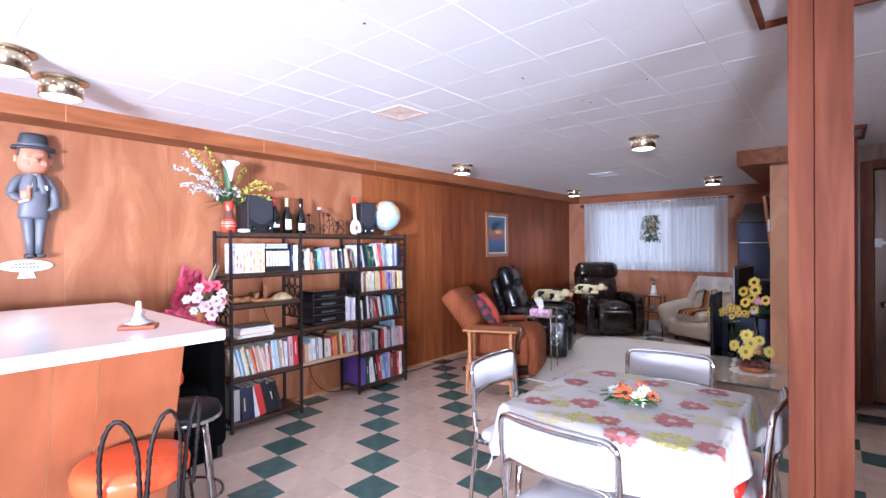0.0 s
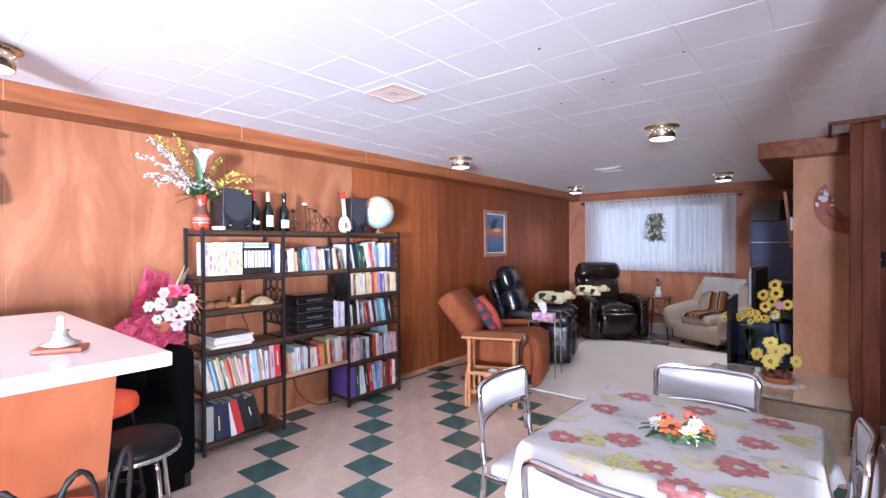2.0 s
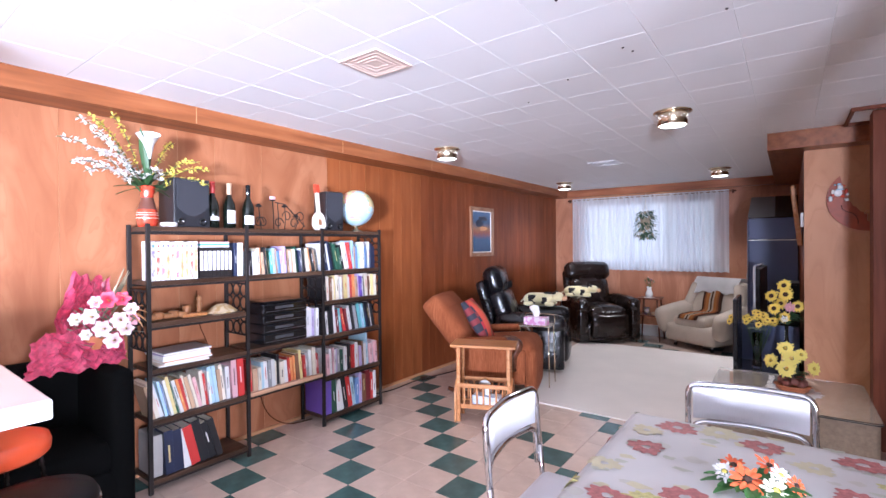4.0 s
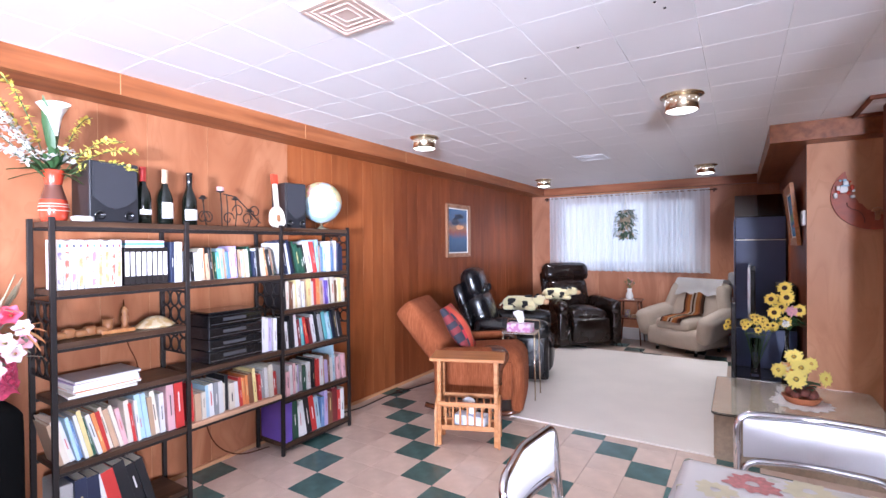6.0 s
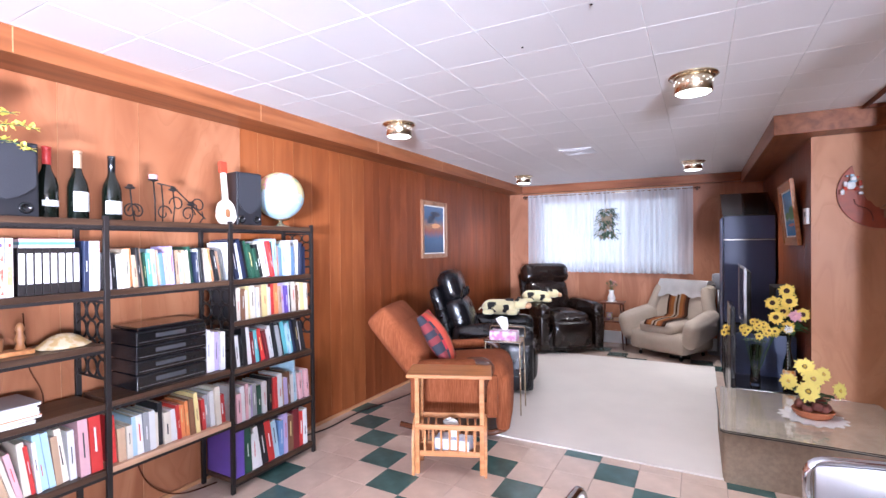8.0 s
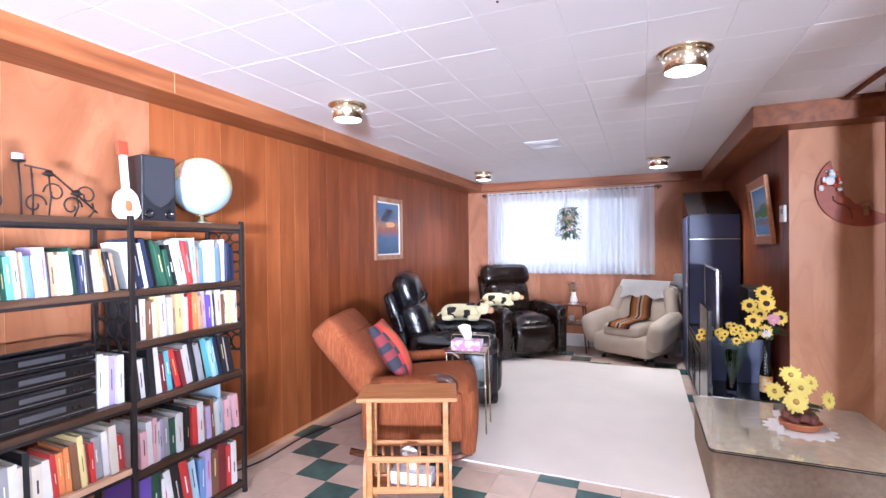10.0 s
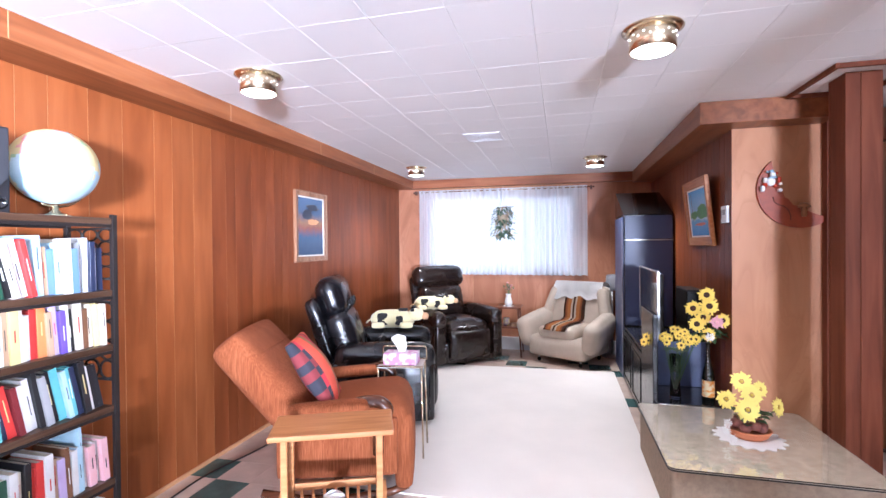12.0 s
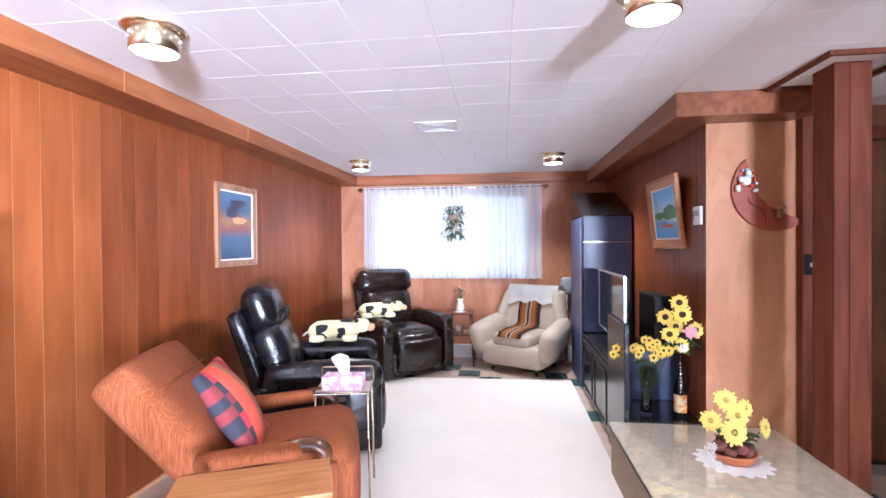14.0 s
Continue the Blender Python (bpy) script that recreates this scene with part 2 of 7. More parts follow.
def blotchy(name, c1, c2, scale):
    m, nt, b, node, link = nodes_of(name)
    tc, n = node("ShaderNodeTexCoord"), node("ShaderNodeTexNoise")
    n.inputs["Scale"].default_value, n.inputs["Detail"].default_value = scale, 3
    info, add = node("ShaderNodeObjectInfo"), node("ShaderNodeVectorMath")
    add.operation = "MULTIPLY_ADD"
    link(info.outputs["Random"], add.inputs[0])
    add.inputs[1].default_value = (31.0, 17.0, 23.0)
    link(tc.outputs["Object"], add.inputs[2])
    link(add.outputs[0], n.inputs["Vector"])
    r = ramp_node(nt, [(0.44, c1), (0.56, c2)])
    link(n.outputs["Fac"], r.inputs["Fac"])
    link(r.outputs["Color"], b.inputs["Base Color"])
    b.inputs["Roughness"].default_value = 0.55
    return m


# ---- mesh helpers ----
I4 = Matrix.Identity(4)


def T(x, y, z):
    return Matrix.Translation((x, y, z))


def R(axis, deg):
    return Matrix.Rotation(radians(deg), 4, axis)


def box(bm, x0, x1, y0, y1, z0, z1, bevel=0.0, m=I4, seg=2):
    res = bmesh.ops.create_cube(bm, size=1.0, matrix=m @ T((x0 + x1) / 2, (y0 + y1) / 2, (z0 + z1) / 2) @ Matrix.Diagonal((abs(x1 - x0), abs(y1 - y0), abs(z1 - z0), 1)))
    if bevel:
        es = list({e for v in res["verts"] for e in v.link_edges})
        bmesh.ops.bevel(bm, geom=es, offset=bevel, segments=seg, profile=0.5, affect="EDGES", clamp_overlap=True)
    return bm


def soft(bm, sx, sy, sz, r, m=I4, n=7, puff=(0, 0, 0), sag=0.0):
    """A rounded, stuffed block centred at the origin of m. puff: how far each pair of faces bulges."""
    h = Vector((sx / 2, sy / 2, sz / 2))
    inner = Vector([max(v - r, 0.0) for v in h])
    cache = {}

    def vert(p):
        key = tuple(round(c, 4) for c in p)
        if key not in cache:
            q = Vector([p[i] * h[i] for i in range(3)])
            core = Vector([max(-inner[i], min(inner[i], q[i])) for i in range(3)])
            d = q - core
            if d.length > 1e-6:
                q = core + d.normalized() * min(r, max(abs(c) for c in d))
            for i in range(3):
                j, k = (i + 1) % 3, (i + 2) % 3
                q[i] += puff[i] * p[i] * (1 - p[j] ** 2) * (1 - p[k] ** 2)
            q[2] -= sag * (1 - p[0] ** 2) * (1 - p[1] ** 2)
            cache[key] = bm.verts.new(m @ q)
        return cache[key]

    # closer rows at the rounded rims
    st = [math.sin((i / n - 0.5) * math.pi) for i in range(n + 1)]
    for ax in range(3):
        for s in (-1, 1):
            for i in range(n):
                for j in range(n):
                    quad = []
                    for a, b in ((i, j), (i + 1, j), (i + 1, j + 1), (i, j + 1)):
                        p = [0, 0, 0]
                        p[ax], p[(ax + 1) % 3], p[(ax + 2) % 3] = s, st[a], st[b]
                        quad.append(vert(p))
                    f = bm.faces.new(quad if s > 0 else quad[::-1])
                    f.smooth = True
    return bm


def lathe(bm, profile, m=I4, seg=24, smooth=True):
    rings = []
    for r, z in profile:
        if r < 1e-5:
            rings.append([bm.verts.new(m @ Vector((0, 0, z)))])
        else:
            rings.append([bm.verts.new(m @ Vector((r * math.cos(2 * math.pi * i / seg), r * math.sin(2 * math.pi * i / seg), z))) for i in range(seg)])
    for a, b in zip(rings, rings[1:]):
        for i in range(seg):
            j = (i + 1) % seg
            if len(a) == 1 and len(b) == 1:
                continue
            if len(a) == 1:
                f = bm.faces.new((a[0], b[j], b[i]))
            elif len(b) == 1:
                f = bm.faces.new((a[i], a[j], b[0]))
            else:
                f = bm.faces.new((a[i], a[j], b[j], b[i]))
            f.smooth = smooth
    return bm


def rod(bm, x0, y0, z0, x1, y1, z1, r, r2=None, seg=10):
    a, b = Vector((x0, y0, z0)), Vector((x1, y1, z1))
    d = b - a
    m = Matrix.Translation(a) @ d.to_track_quat("Z", "Y").to_matrix().to_4x4()
    r2 = r if r2 is None else r2
    return lathe(bm, [(0, 0), (r, 0), (r2, d.length), (0, d.length)], m, seg)


def tube(bm, pts, r, seg=8, closed=False, flat=1.0, twist=0.0):
    """A round bar swept along points."""
    P = [Vector(p) for p in pts]
    n = len(P)
    rings, prev = [], None
    for i in range(n):
        a = P[(i - 1) % n] if closed or i else P[i]
        b = P[(i + 1) % n] if closed or i < n - 1 else P[i]
        t = (b - a).normalized()
        if prev is None:
            prev = t.orthogonal().normalized()
        u = (prev - t * prev.dot(t))
        u = u.normalized() if u.length > 1e-5 else t.orthogonal().normalized()
        prev = u
        w = t.cross(u)
        ring = []
        for k in range(seg):
            an = 2 * math.pi * k / seg + twist * i
            ring.append(bm.verts.new(P[i] + u * (math.cos(an) * r) + w * (math.sin(an) * r * flat)))
        rings.append(ring)
    pairs = list(zip(rings, rings[1:])) + ([(rings[-1], rings[0])] if closed else [])
    for a, b in pairs:
        for k in range(seg):
            f = bm.faces.new((a[k], a[(k + 1) % seg], b[(k + 1) % seg], b[k]))
            f.smooth = True
    if not closed:
        bm.faces.new(rings[0][::-1])
        bm.faces.new(rings[-1])
    return bm


def bend(pts, r=0.05, n=6):
    """Rounds the inner corners of a line of points."""
    P = [Vector(p) for p in pts]
    out = [P[0]]
    for a, b, c in zip(P, P[1:], P[2:]):
        d1, d2 = (a - b), (c - b)
        k = min(r, d1.length * 0.49, d2.length * 0.49)
        s, e = b + d1.normalized() * k, b + d2.normalized() * k
        for i in range(n + 1):
            t = i / n
            out.append(s * (1 - t) ** 2 + b * 2 * t * (1 - t) + e * t * t)
    out.append(P[-1])
    return out


def sheet(bm, fn, nu, nv, smooth=True):
    g = [[bm.verts.new(fn(i / nu, j / nv)) for j in range(nv + 1)] for i in range(nu + 1)]
    for i in range(nu):
        for j in range(nv):
            f = bm.faces.new((g[i][j], g[i + 1][j], g[i + 1][j + 1], g[i][j + 1]))
            f.smooth = smooth
    return bm


def plate(bm, outline, z0, z1, m=I4):
    """A flat piece of the given outline, from z0 to z1."""
    lo = [bm.verts.new(m @ Vector((x, y, z0))) for x, y in outline]
    hi = [bm.verts.new(m @ Vector((x, y, z1))) for x, y in outline]
    n = len(outline)
    bm.faces.new(lo[::-1])
    bm.faces.new(hi)
    for i in range(n):
        bm.faces.new((lo[i], lo[(i + 1) % n], hi[(i + 1) % n], hi[i]))
    return bm


def rounded(w, d, r, n=6):
    out = []
    for cx, cy, a0 in ((w / 2 - r, d / 2 - r, 0), (-w / 2 + r, d / 2 - r, 90), (-w / 2 + r, -d / 2 + r, 180), (w / 2 - r, -d / 2 + r, 270)):
        for i in range(n + 1):
            a = radians(a0 + 90 * i / n)
            out.append((cx + r * math.cos(a), cy + r * math.sin(a)))
    return out


def mesh_of(name, bm, material):
    bmesh.ops.recalc_face_normals(bm, faces=bm.faces)
    me = bpy.data.meshes.new(name)
    bm.to_mesh(me)
    bm.free()
    for mt in (material if isinstance(material, (list, tuple)) else [material]):
        me.materials.append(mt)
    return me


def part(name, bm, material, parent, label=""):
    ob = new(name, mesh_of(name, bm, material))
    ob.parent = parent
    return tagged(ob, label)


def thing(name, label, category, x=0, y=0, z=0, rz=0, group=""):
    ob = new(name)
    ob.empty_display_size = 0.1
    ob.matrix_world = pose(x, y, z, 0, 0, rz)
    return tagged(ob, label, category, group, "thing")


def solid(name, bm, material, label="", category="", kind="structure", group=""):
    return tagged(new(name, mesh_of(name, bm, material)), label, category, group, kind)


def B():
    return bmesh.new()

# ---- structure ----
X_R, Y_B = 1.4, -2.45          # plain walls that close the place
FLOOR_X0, FLOOR_X1, FLOOR_Y0, FLOOR_Y1 = -5.35, 1.55, -2.6, 10.7

floor = solid("floor", box(B(), FLOOR_X0, FLOOR_X1, FLOOR_Y0, FLOOR_Y1, -0.2, -0.004), GROUT, "cream vinyl tile floor with rows of green tiles", "floor")

# ceiling: square tiles with fine painted seams, in one mesh
bm = B()
box(bm, FLOOR_X0, FLOOR_X1, FLOOR_Y0, FLOOR_Y1, CEIL + 0.003, CEIL + 0.12)
xs = [-2.198 + 0.305 * i for i in range(-10, 12)]
ys = [4.12 + 0.3165 * i for i in range(-21, 21)]
for a, b in zip(xs, xs[1:]):
    for c, d in zip(ys, ys[1:]):
        if c < FLOOR_Y1 - 0.02 and a > FLOOR_X0 and b < FLOOR_X1 and c > FLOOR_Y0:
            g = 0.0013 + 0.001 * random.random()
            lift = random.uniform(-0.0003, 0.0003)
            z = CEIL + lift
            lo = [bm.verts.new((x, y, z)) for x, y in ((a + g, c + g), (b - g, c + g), (b - g, d - g), (a + g, d - g))]
            up = [bm.verts.new((v.co.x + sx, v.co.y + sy, CEIL + 0.003)) for v, (sx, sy) in zip(lo, ((-g * .8, -g * .8), (g * .8, -g * .8), (g * .8, g * .8), (-g * .8, g * .8)))]
            bm.faces.new(lo[::-1])
            for i in range(4):
                bm.faces.new((lo[i], lo[(i + 1) % 4], up[(i + 1) % 4], up[i])).material_index = 1
for f in list(bm.faces)[:6]:
    f.material_index = 1
solid("ceiling", bm, [CEILING, SEAM], "white square ceiling tiles with fine seams", "ceiling")


def wall_box(name, x0, x1, y0, y1, z0, z1, mat, label):
    return solid(name, box(B(), x0, x1, y0, y1, z0, z1), mat, label, "wall")


wall_west = wall_box("wall_west", -5.35, WALL_L - 0.002, -2.6, 10.7, -0.05, CEIL, GROOVE, "wall of warm reddish plywood boards with pale grooves")

# far wall with its window opening
W_X0, W_X1, W_Z0, W_Z1 = -4.76, -2.86, 1.02, 2.02
bm = B()
box(bm, WALL_L, W_X0, FAR, FAR + 0.2, 0, CEIL)
box(bm, W_X1, X_R, FAR, FAR + 0.2, 0, CEIL)
box(bm, W_X0, W_X1, FAR, FAR + 0.2, 0, W_Z0)
box(bm, W_X0, W_X1, FAR, FAR + 0.2, W_Z1, CEIL)
wall_north = solid("wall_north", bm, GROOVE, "wood panelled wall below and round the curtained window", "wall")

# unseen side wall; its window opening is added for the side fill lamp
bm = B()
for y0, y1, z0, z1 in ((-2.6, 1.55, 0, CEIL), (2.85, 8.1, 0, CEIL), (1.55, 2.85, 0, 0.8), (1.55, 2.85, 1.5, CEIL)):
    box(bm, X_R, X_R + 0.15, y0, y1, z0, z1)
solid("wall_east", bm, DRAB, "unseen plain tan wall with an added window", "wall")
# unseen back wall with a window opening added for the fill lamp
bm = B()
box(bm, WALL_L, -0.55, -2.6, Y_B, 0, CEIL)
box(bm, 0.65, X_R, -2.6, Y_B, 0, CEIL)
box(bm, -0.55, 0.65, -2.6, Y_B, 0, 0.68)
box(bm, -0.55, 0.65, -2.6, Y_B, 1.52, CEIL)
solid("wall_south", bm, DRAB, "unseen plain tan wall with a small added window", "wall")

# the boxed-out wall on the east side of the sitting end
ALC_X, MOON_Y = -1.94, 7.755
wall_alcove = wall_box("wall_alcove", ALC_X + 0.002, ALC_X + 0.12, MOON_Y + 0.006, FAR, 0, 2.11, GROOVE, "dark reddish panelled wall beside the television")
wall_moon = wall_box("wall_moon", ALC_X, -1.42, MOON_Y, MOON_Y + 0.12, 0, 2.11, PANEL_MOON, "plain pale plywood wall panel")
wall_box("wall_return", -1.438, -1.335, 7.70, 8.12, 0, CEIL, POST, "dark stained wooden casing board")

# wall with the door
bm = B()
box(bm, -1.335, -1.23, 8.0, 8.12, 0, CEIL)
box(bm, -0.42, X_R, 8.0, 8.12, 0, CEIL)
box(bm, -1.23, -0.42, 8.0, 8.12, 2.03, CEIL)
solid("wall_door", bm, DOORWOOD, "brown panelled wall with a door", "wall")
door = tagged(new("door_1"), "closed brown wooden door with a white latch", "door", "", "structure")
door.matrix_world = pose(-1.22, 8.02, 0)
part("leaf", box(B(), 0.0, 0.79, 0, 0.04, 0.012, 2.02, 0.004), DOORWOOD, door)
part("threshold", box(B(), -0.01, 0.81, -0.03, 0.06, 0.0, 0.011), BLACK_PAINT, door, "dark threshold strip")
bm = B()
lathe(bm, [(0, 0), (0.026, 0), (0.026, 0.006), (0.01, 0.01), (0.01, 0.03), (0.026, 0.045), (0.027, 0.055), (0.018, 0.066), (0, 0.068)], T(0.065, 0, 0.86) @ R("X", 90))
part("knob", bm, BRASS, door, "brass door knob")
bm = B()
box(bm, 0.0, 0.05, -0.012, 0, 1.355, 1.43, 0.002)
box(bm, 0.05, 0.13, -0.02, -0.004, 1.378, 1.405, 0.003)
box(bm, 0.085, 0.11, -0.03, 0, 1.365, 1.42, 0.002)
part("latch", bm, WHITE, door, "white metal barrel latch")
for i, (a, b, c, d) in enumerate(((-0.09, -0.012, 0, 2.1), (-0.012, 0.82, 2.03, 2.11), (0.80, 0.88, 0, 2.03))):
    part("casing", box(B(), a, b, -0.04, -0.02, c, d, 0.003), POST, door)

# soffits and beams
def beam(name, x0, x1, y0, y1, z0, z1, mat, label):
    return solid(name, box(B(), x0, x1, y0, y1, z0, z1, 0.003), mat, label, "beam")


SOF = 2.137
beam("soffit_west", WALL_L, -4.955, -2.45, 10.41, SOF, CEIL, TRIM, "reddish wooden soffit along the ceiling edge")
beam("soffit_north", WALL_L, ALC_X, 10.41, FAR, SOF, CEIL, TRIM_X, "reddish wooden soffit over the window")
beam("soffit_east", -2.175, -1.42, 7.565, 10.41, 2.108, CEIL, TRIM, "reddish wooden soffit over the boxed-out wall")
# long joints in the face of the soffit
bm = B()
for y in (3.2, 4.45, 5.62, 6.8, 7.9, 9.05):
    box(bm, -4.955, -4.9535, y, y + 0.004, SOF + 0.004, CEIL - 0.002)
solid("trim_soffit_joints", bm, GROOVE, "pale joints between soffit boards", "trim")

# boxed posts with a trim collar on the ceiling
def post(name, x0, x1, y0, y1, cx0, cy0, cx1, cy1):
    ob = tagged(new(name), "boxed reddish-brown wooden post from floor to ceiling", "post", "boxed posts", "structure")
    ob.matrix_world = pose((x0 + x1) / 2, (y0 + y1) / 2, 0)
    w, d, s = (x1 - x0) / 2, (y1 - y0) / 2, 0.066
    part("board", box(B(), -w, -w + s, -d, -d + 0.018, 0, CEIL, 0.002), POST, ob)
    part("board", box(B(), -w + s + 0.002, w, -d, -d + 0.018, 0, CEIL, 0.002), POST, ob)
    part("board", box(B(), -w, w, d - 0.018, d, 0, CEIL, 0.002), POST, ob)
    part("board", box(B(), -w + 0.001, -w + 0.019, -d + 0.018, d - 0.018, 0, CEIL, 0.002), POST, ob)
    part("board", box(B(), w - 0.019, w - 0.001, -d + 0.018, d - 0.018, 0, CEIL, 0.002), POST, ob)
    k = Matrix.Translation((-(x0 + x1) / 2, -(y0 + y1) / 2, 0))
    for a, b, c, e in ((cx0, cx0 + 0.02, cy0, cy1), (cx1 - 0.02, cx1, cy0, cy1), (cx0 + 0.02, cx1 - 0.02, cy0, cy0 + 0.02), (cx0 + 0.02, cx1 - 0.02, cy1 - 0.02, cy1)):
        part("collar", box(B(), a, b, c, e, CEIL - 0.024, CEIL, 0.003, k), POST, ob)
    return ob


post("post_1", -1.592, -1.43, 4.40, 4.56, -1.70, 4.27, -1.32, 4.72)
post("post_2", -1.592, -1.43, 7.20, 7.36, -1.712, 7.04, -1.30, 7.555)

# plinth rail along the west wall
solid("baseboard", box(B(), WALL_L - 0.005, WALL_L + 0.012, -2.4, 10.5, 0, 0.024, 0.003), GROOVE, "narrow pale baseboard strip", "baseboard")
solid("baseboard_north", box(B(), WALL_L + 0.02, ALC_X, FAR - 0.045, FAR, 0, 0.16, 0.004), WHITE, "white baseboard heater casing under the window", "baseboard")

# window ahead: frame, glass, slatted blind, bright day behind
win = tagged(new("window_1"), "wide basement window with a slatted blind behind sheer curtains", "window", "", "structure")
win.matrix_world = pose(-3.81, FAR, 0)
hw = (W_X1 - W_X0) / 2
for a, b, c, d in ((-hw, hw, W_Z0, W_Z0 + 0.04), (-hw, hw, W_Z1 - 0.04, W_Z1), (-hw, -hw + 0.04, W_Z0 + 0.04, W_Z1 - 0.04), (hw - 0.04, hw, W_Z0 + 0.04, W_Z1 - 0.04), (0.30, 0.345, W_Z0 + 0.04, W_Z1 - 0.04)):
    part("window_frame", box(B(), a, b, 0.09, 0.14, c, d, 0.004), WHITE, win)
part("window_sill", box(B(), -hw - 0.03, hw + 0.03, -0.03, 0.09, W_Z0 - 0.025, W_Z0, 0.004), WHITE, win)
for a, b in ((-hw + 0.04, 0.30), (0.345, hw - 0.04)):
    g = part("pane", box(B(), a, b, 0.112, 0.118, W_Z0 + 0.04, W_Z1 - 0.04), CLEAR, win)
    g.visible_shadow = False
slat = mesh_of("slat", box(B(), 0.36, hw - 0.045, -0.012, 0.012, -0.0008, 0.0008, 0, R("X", 28)), WHITE)
for i in range(30):
    s = new("slat", slat)
    s.parent = win
    s.matrix_basis = T(0, 0.07, W_Z0 + 0.06 + 0.031 * i)
backdrop = solid("backdrop", box(B(), -5.6, -2.0, 11.3, 11.32, 0.4, 3.0), glow("bright_overcast_day", (0.95, 0.97, 1.0), 0.20), "bright daylight outside the window", "backdrop")

# window added round the back fill lamp, out of view
added_win2 = tagged(new("window_2"), "small added window in the unseen back wall", "window", "", "structure")
added_win2.matrix_world = pose(0.05, -2.54, 0.1)
for a, b, c, d in ((-0.6, 0.6, 0.58, 0.62), (-0.6, 0.6, 1.38, 1.42), (-0.6, -0.56, 0.62, 1.38), (0.56, 0.6, 0.62, 1.38)):
    part("window_frame", box(B(), a, b, 0, 0.05, c, d, 0.004), WHITE, added_win2)


# window added round the side fill lamp, out of view
added_win3 = tagged(new("window_3"), "added window in the unseen side wall", "window", "", "structure")
added_win3.matrix_world = pose(X_R + 0.08, 2.2, 0)
for a, b, c, d in ((-0.65, 0.65, 0.8, 0.84), (-0.65, 0.65, 1.46, 1.5), (-0.65, -0.61, 0.84, 1.46), (0.61, 0.65, 0.84, 1.46)):
    part("window_frame", box(B(), 0, 0.05, a, b, c, d, 0.004), WHITE, added_win3)
# ---- ceiling fixtures ----
def ceiling_lamp(x, y, watts):
    ob = thing("ceiling_lamp", "brass drum ceiling lamp with pierced rim, lit", "ceiling lamp", x, y, CEIL, 0, "brass ceiling lamps")
    bm = B()
    lathe(bm, [(0, 0), (0.115, 0), (0.118, -0.006), (0.10, -0.012), (0.095, -0.014), (0, -0.014)], seg=32)
    part("canopy", bm, BRASS, ob)
    bm = B()
    lathe(bm, [(0.088, -0.013), (0.09, -0.02), (0.09, -0.088), (0.085, -0.092), (0.083, -0.088), (0.083, -0.02)], seg=32)
    part("drum", bm, BRASS, ob, "pierced brass drum")
    bm = B()
    for i in range(24):
        a = 2 * math.pi * i / 24
        lathe(bm, [(0, 0), (0.0022, 0), (0.0022, 0.002), (0, 0.002)], T(0.0895 * math.cos(a), 0.0895 * math.sin(a), -0.035 - 0.012 * (i % 2)) @ R("Z", math.degrees(a)) @ R("Y", 90), 8)
    tagged(part("pierced_dots", bm, LAMPGLOW, ob, "small lit holes in the rim"), kind="stuff")
    bm = B()
    lathe(bm, [(0, -0.100), (0.05, -0.098), (0.078, -0.092), (0.083, -0.084), (0.083, -0.08), (0, -0.08)], seg=32)
    g = part("diffuser", bm, LAMPGLOW, ob, "glowing white glass diffuser")
    d = bpy.data.lights.new("lamp_bulb", "SPOT")
    d.energy, d.color, d.spot_size, d.spot_blend, d.shadow_soft_size = watts, (1.0, 0.90, 0.80), radians(128), 0.6, 0.07
    l = new("lamp_bulb", d)
    l.matrix_world = pose(x, y, CEIL - 0.105)
    return ob


for x, y, watts in ((-4.48, 3.09, 24), (-4.206, 2.842, 18), (-4.50, 6.44, 18), (-2.65, 6.41, 70), (-4.585, 9.38, 60), (-2.68, 9.30, 95)):
    ceiling_lamp(x, y, watts)

VENT = plain("painted_vent_metal", (0.70, 0.55, 0.47), 0.5, vary=0.06)
VENTW = plain("white_vent_metal", (0.74, 0.74, 0.76), 0.45, vary=0.04)


def vent(x, y, w, mat, label):
    ob = thing("ceiling_vent", label, "vent", x, y, CEIL)
    for k, (s, z) in enumerate(((w / 2, 0.006), (w / 2 * 0.78, 0.0055), (w / 2 * 0.56, 0.0055), (w / 2 * 0.34, 0.0055))):
        bm = B()
        t = 0.016 if k == 0 else 0.007
        for a, b, c, d in ((-s, s, -s, -s + t), (-s, s, s - t, s), (-s, -s + t, -s + t, s - t), (s - t, s, -s + t, s - t)):
            box(bm, a, b, c, d, -z, -z + 0.006, 0.001)
        part("louvre", bm, mat, ob)
    part("backing", box(B(), -w / 2 + 0.006, w / 2 - 0.006, -w / 2 + 0.006, w / 2 - 0.006, -0.0035, -0.0005), mat, ob)
    return ob


vent(-3.605, 4.635, 0.245, VENT, "square tan metal ceiling vent with stepped louvres")
vent(-3.615, 8.11, 0.29, VENTW, "square white metal ceiling vent")

# ---- bar ----
bar = thing("bar_counter", "peninsula bar with white laminate top and orange wood front", "bar", -3.9, 2.2, 0)
bm = B()
plate(bm, [(-0.68, -1.8), (0.71, -1.8), (0.71, 1.115), (-0.63, 1.14)], 1.050, 1.09)
bmesh.ops.bevel(bm, geom=[e for e in bm.edges], offset=0.005, segments=2, profile=0.5, affect="EDGES")
part("countertop", bm, WHITE_LAMINATE, bar, "glossy white laminate countertop")
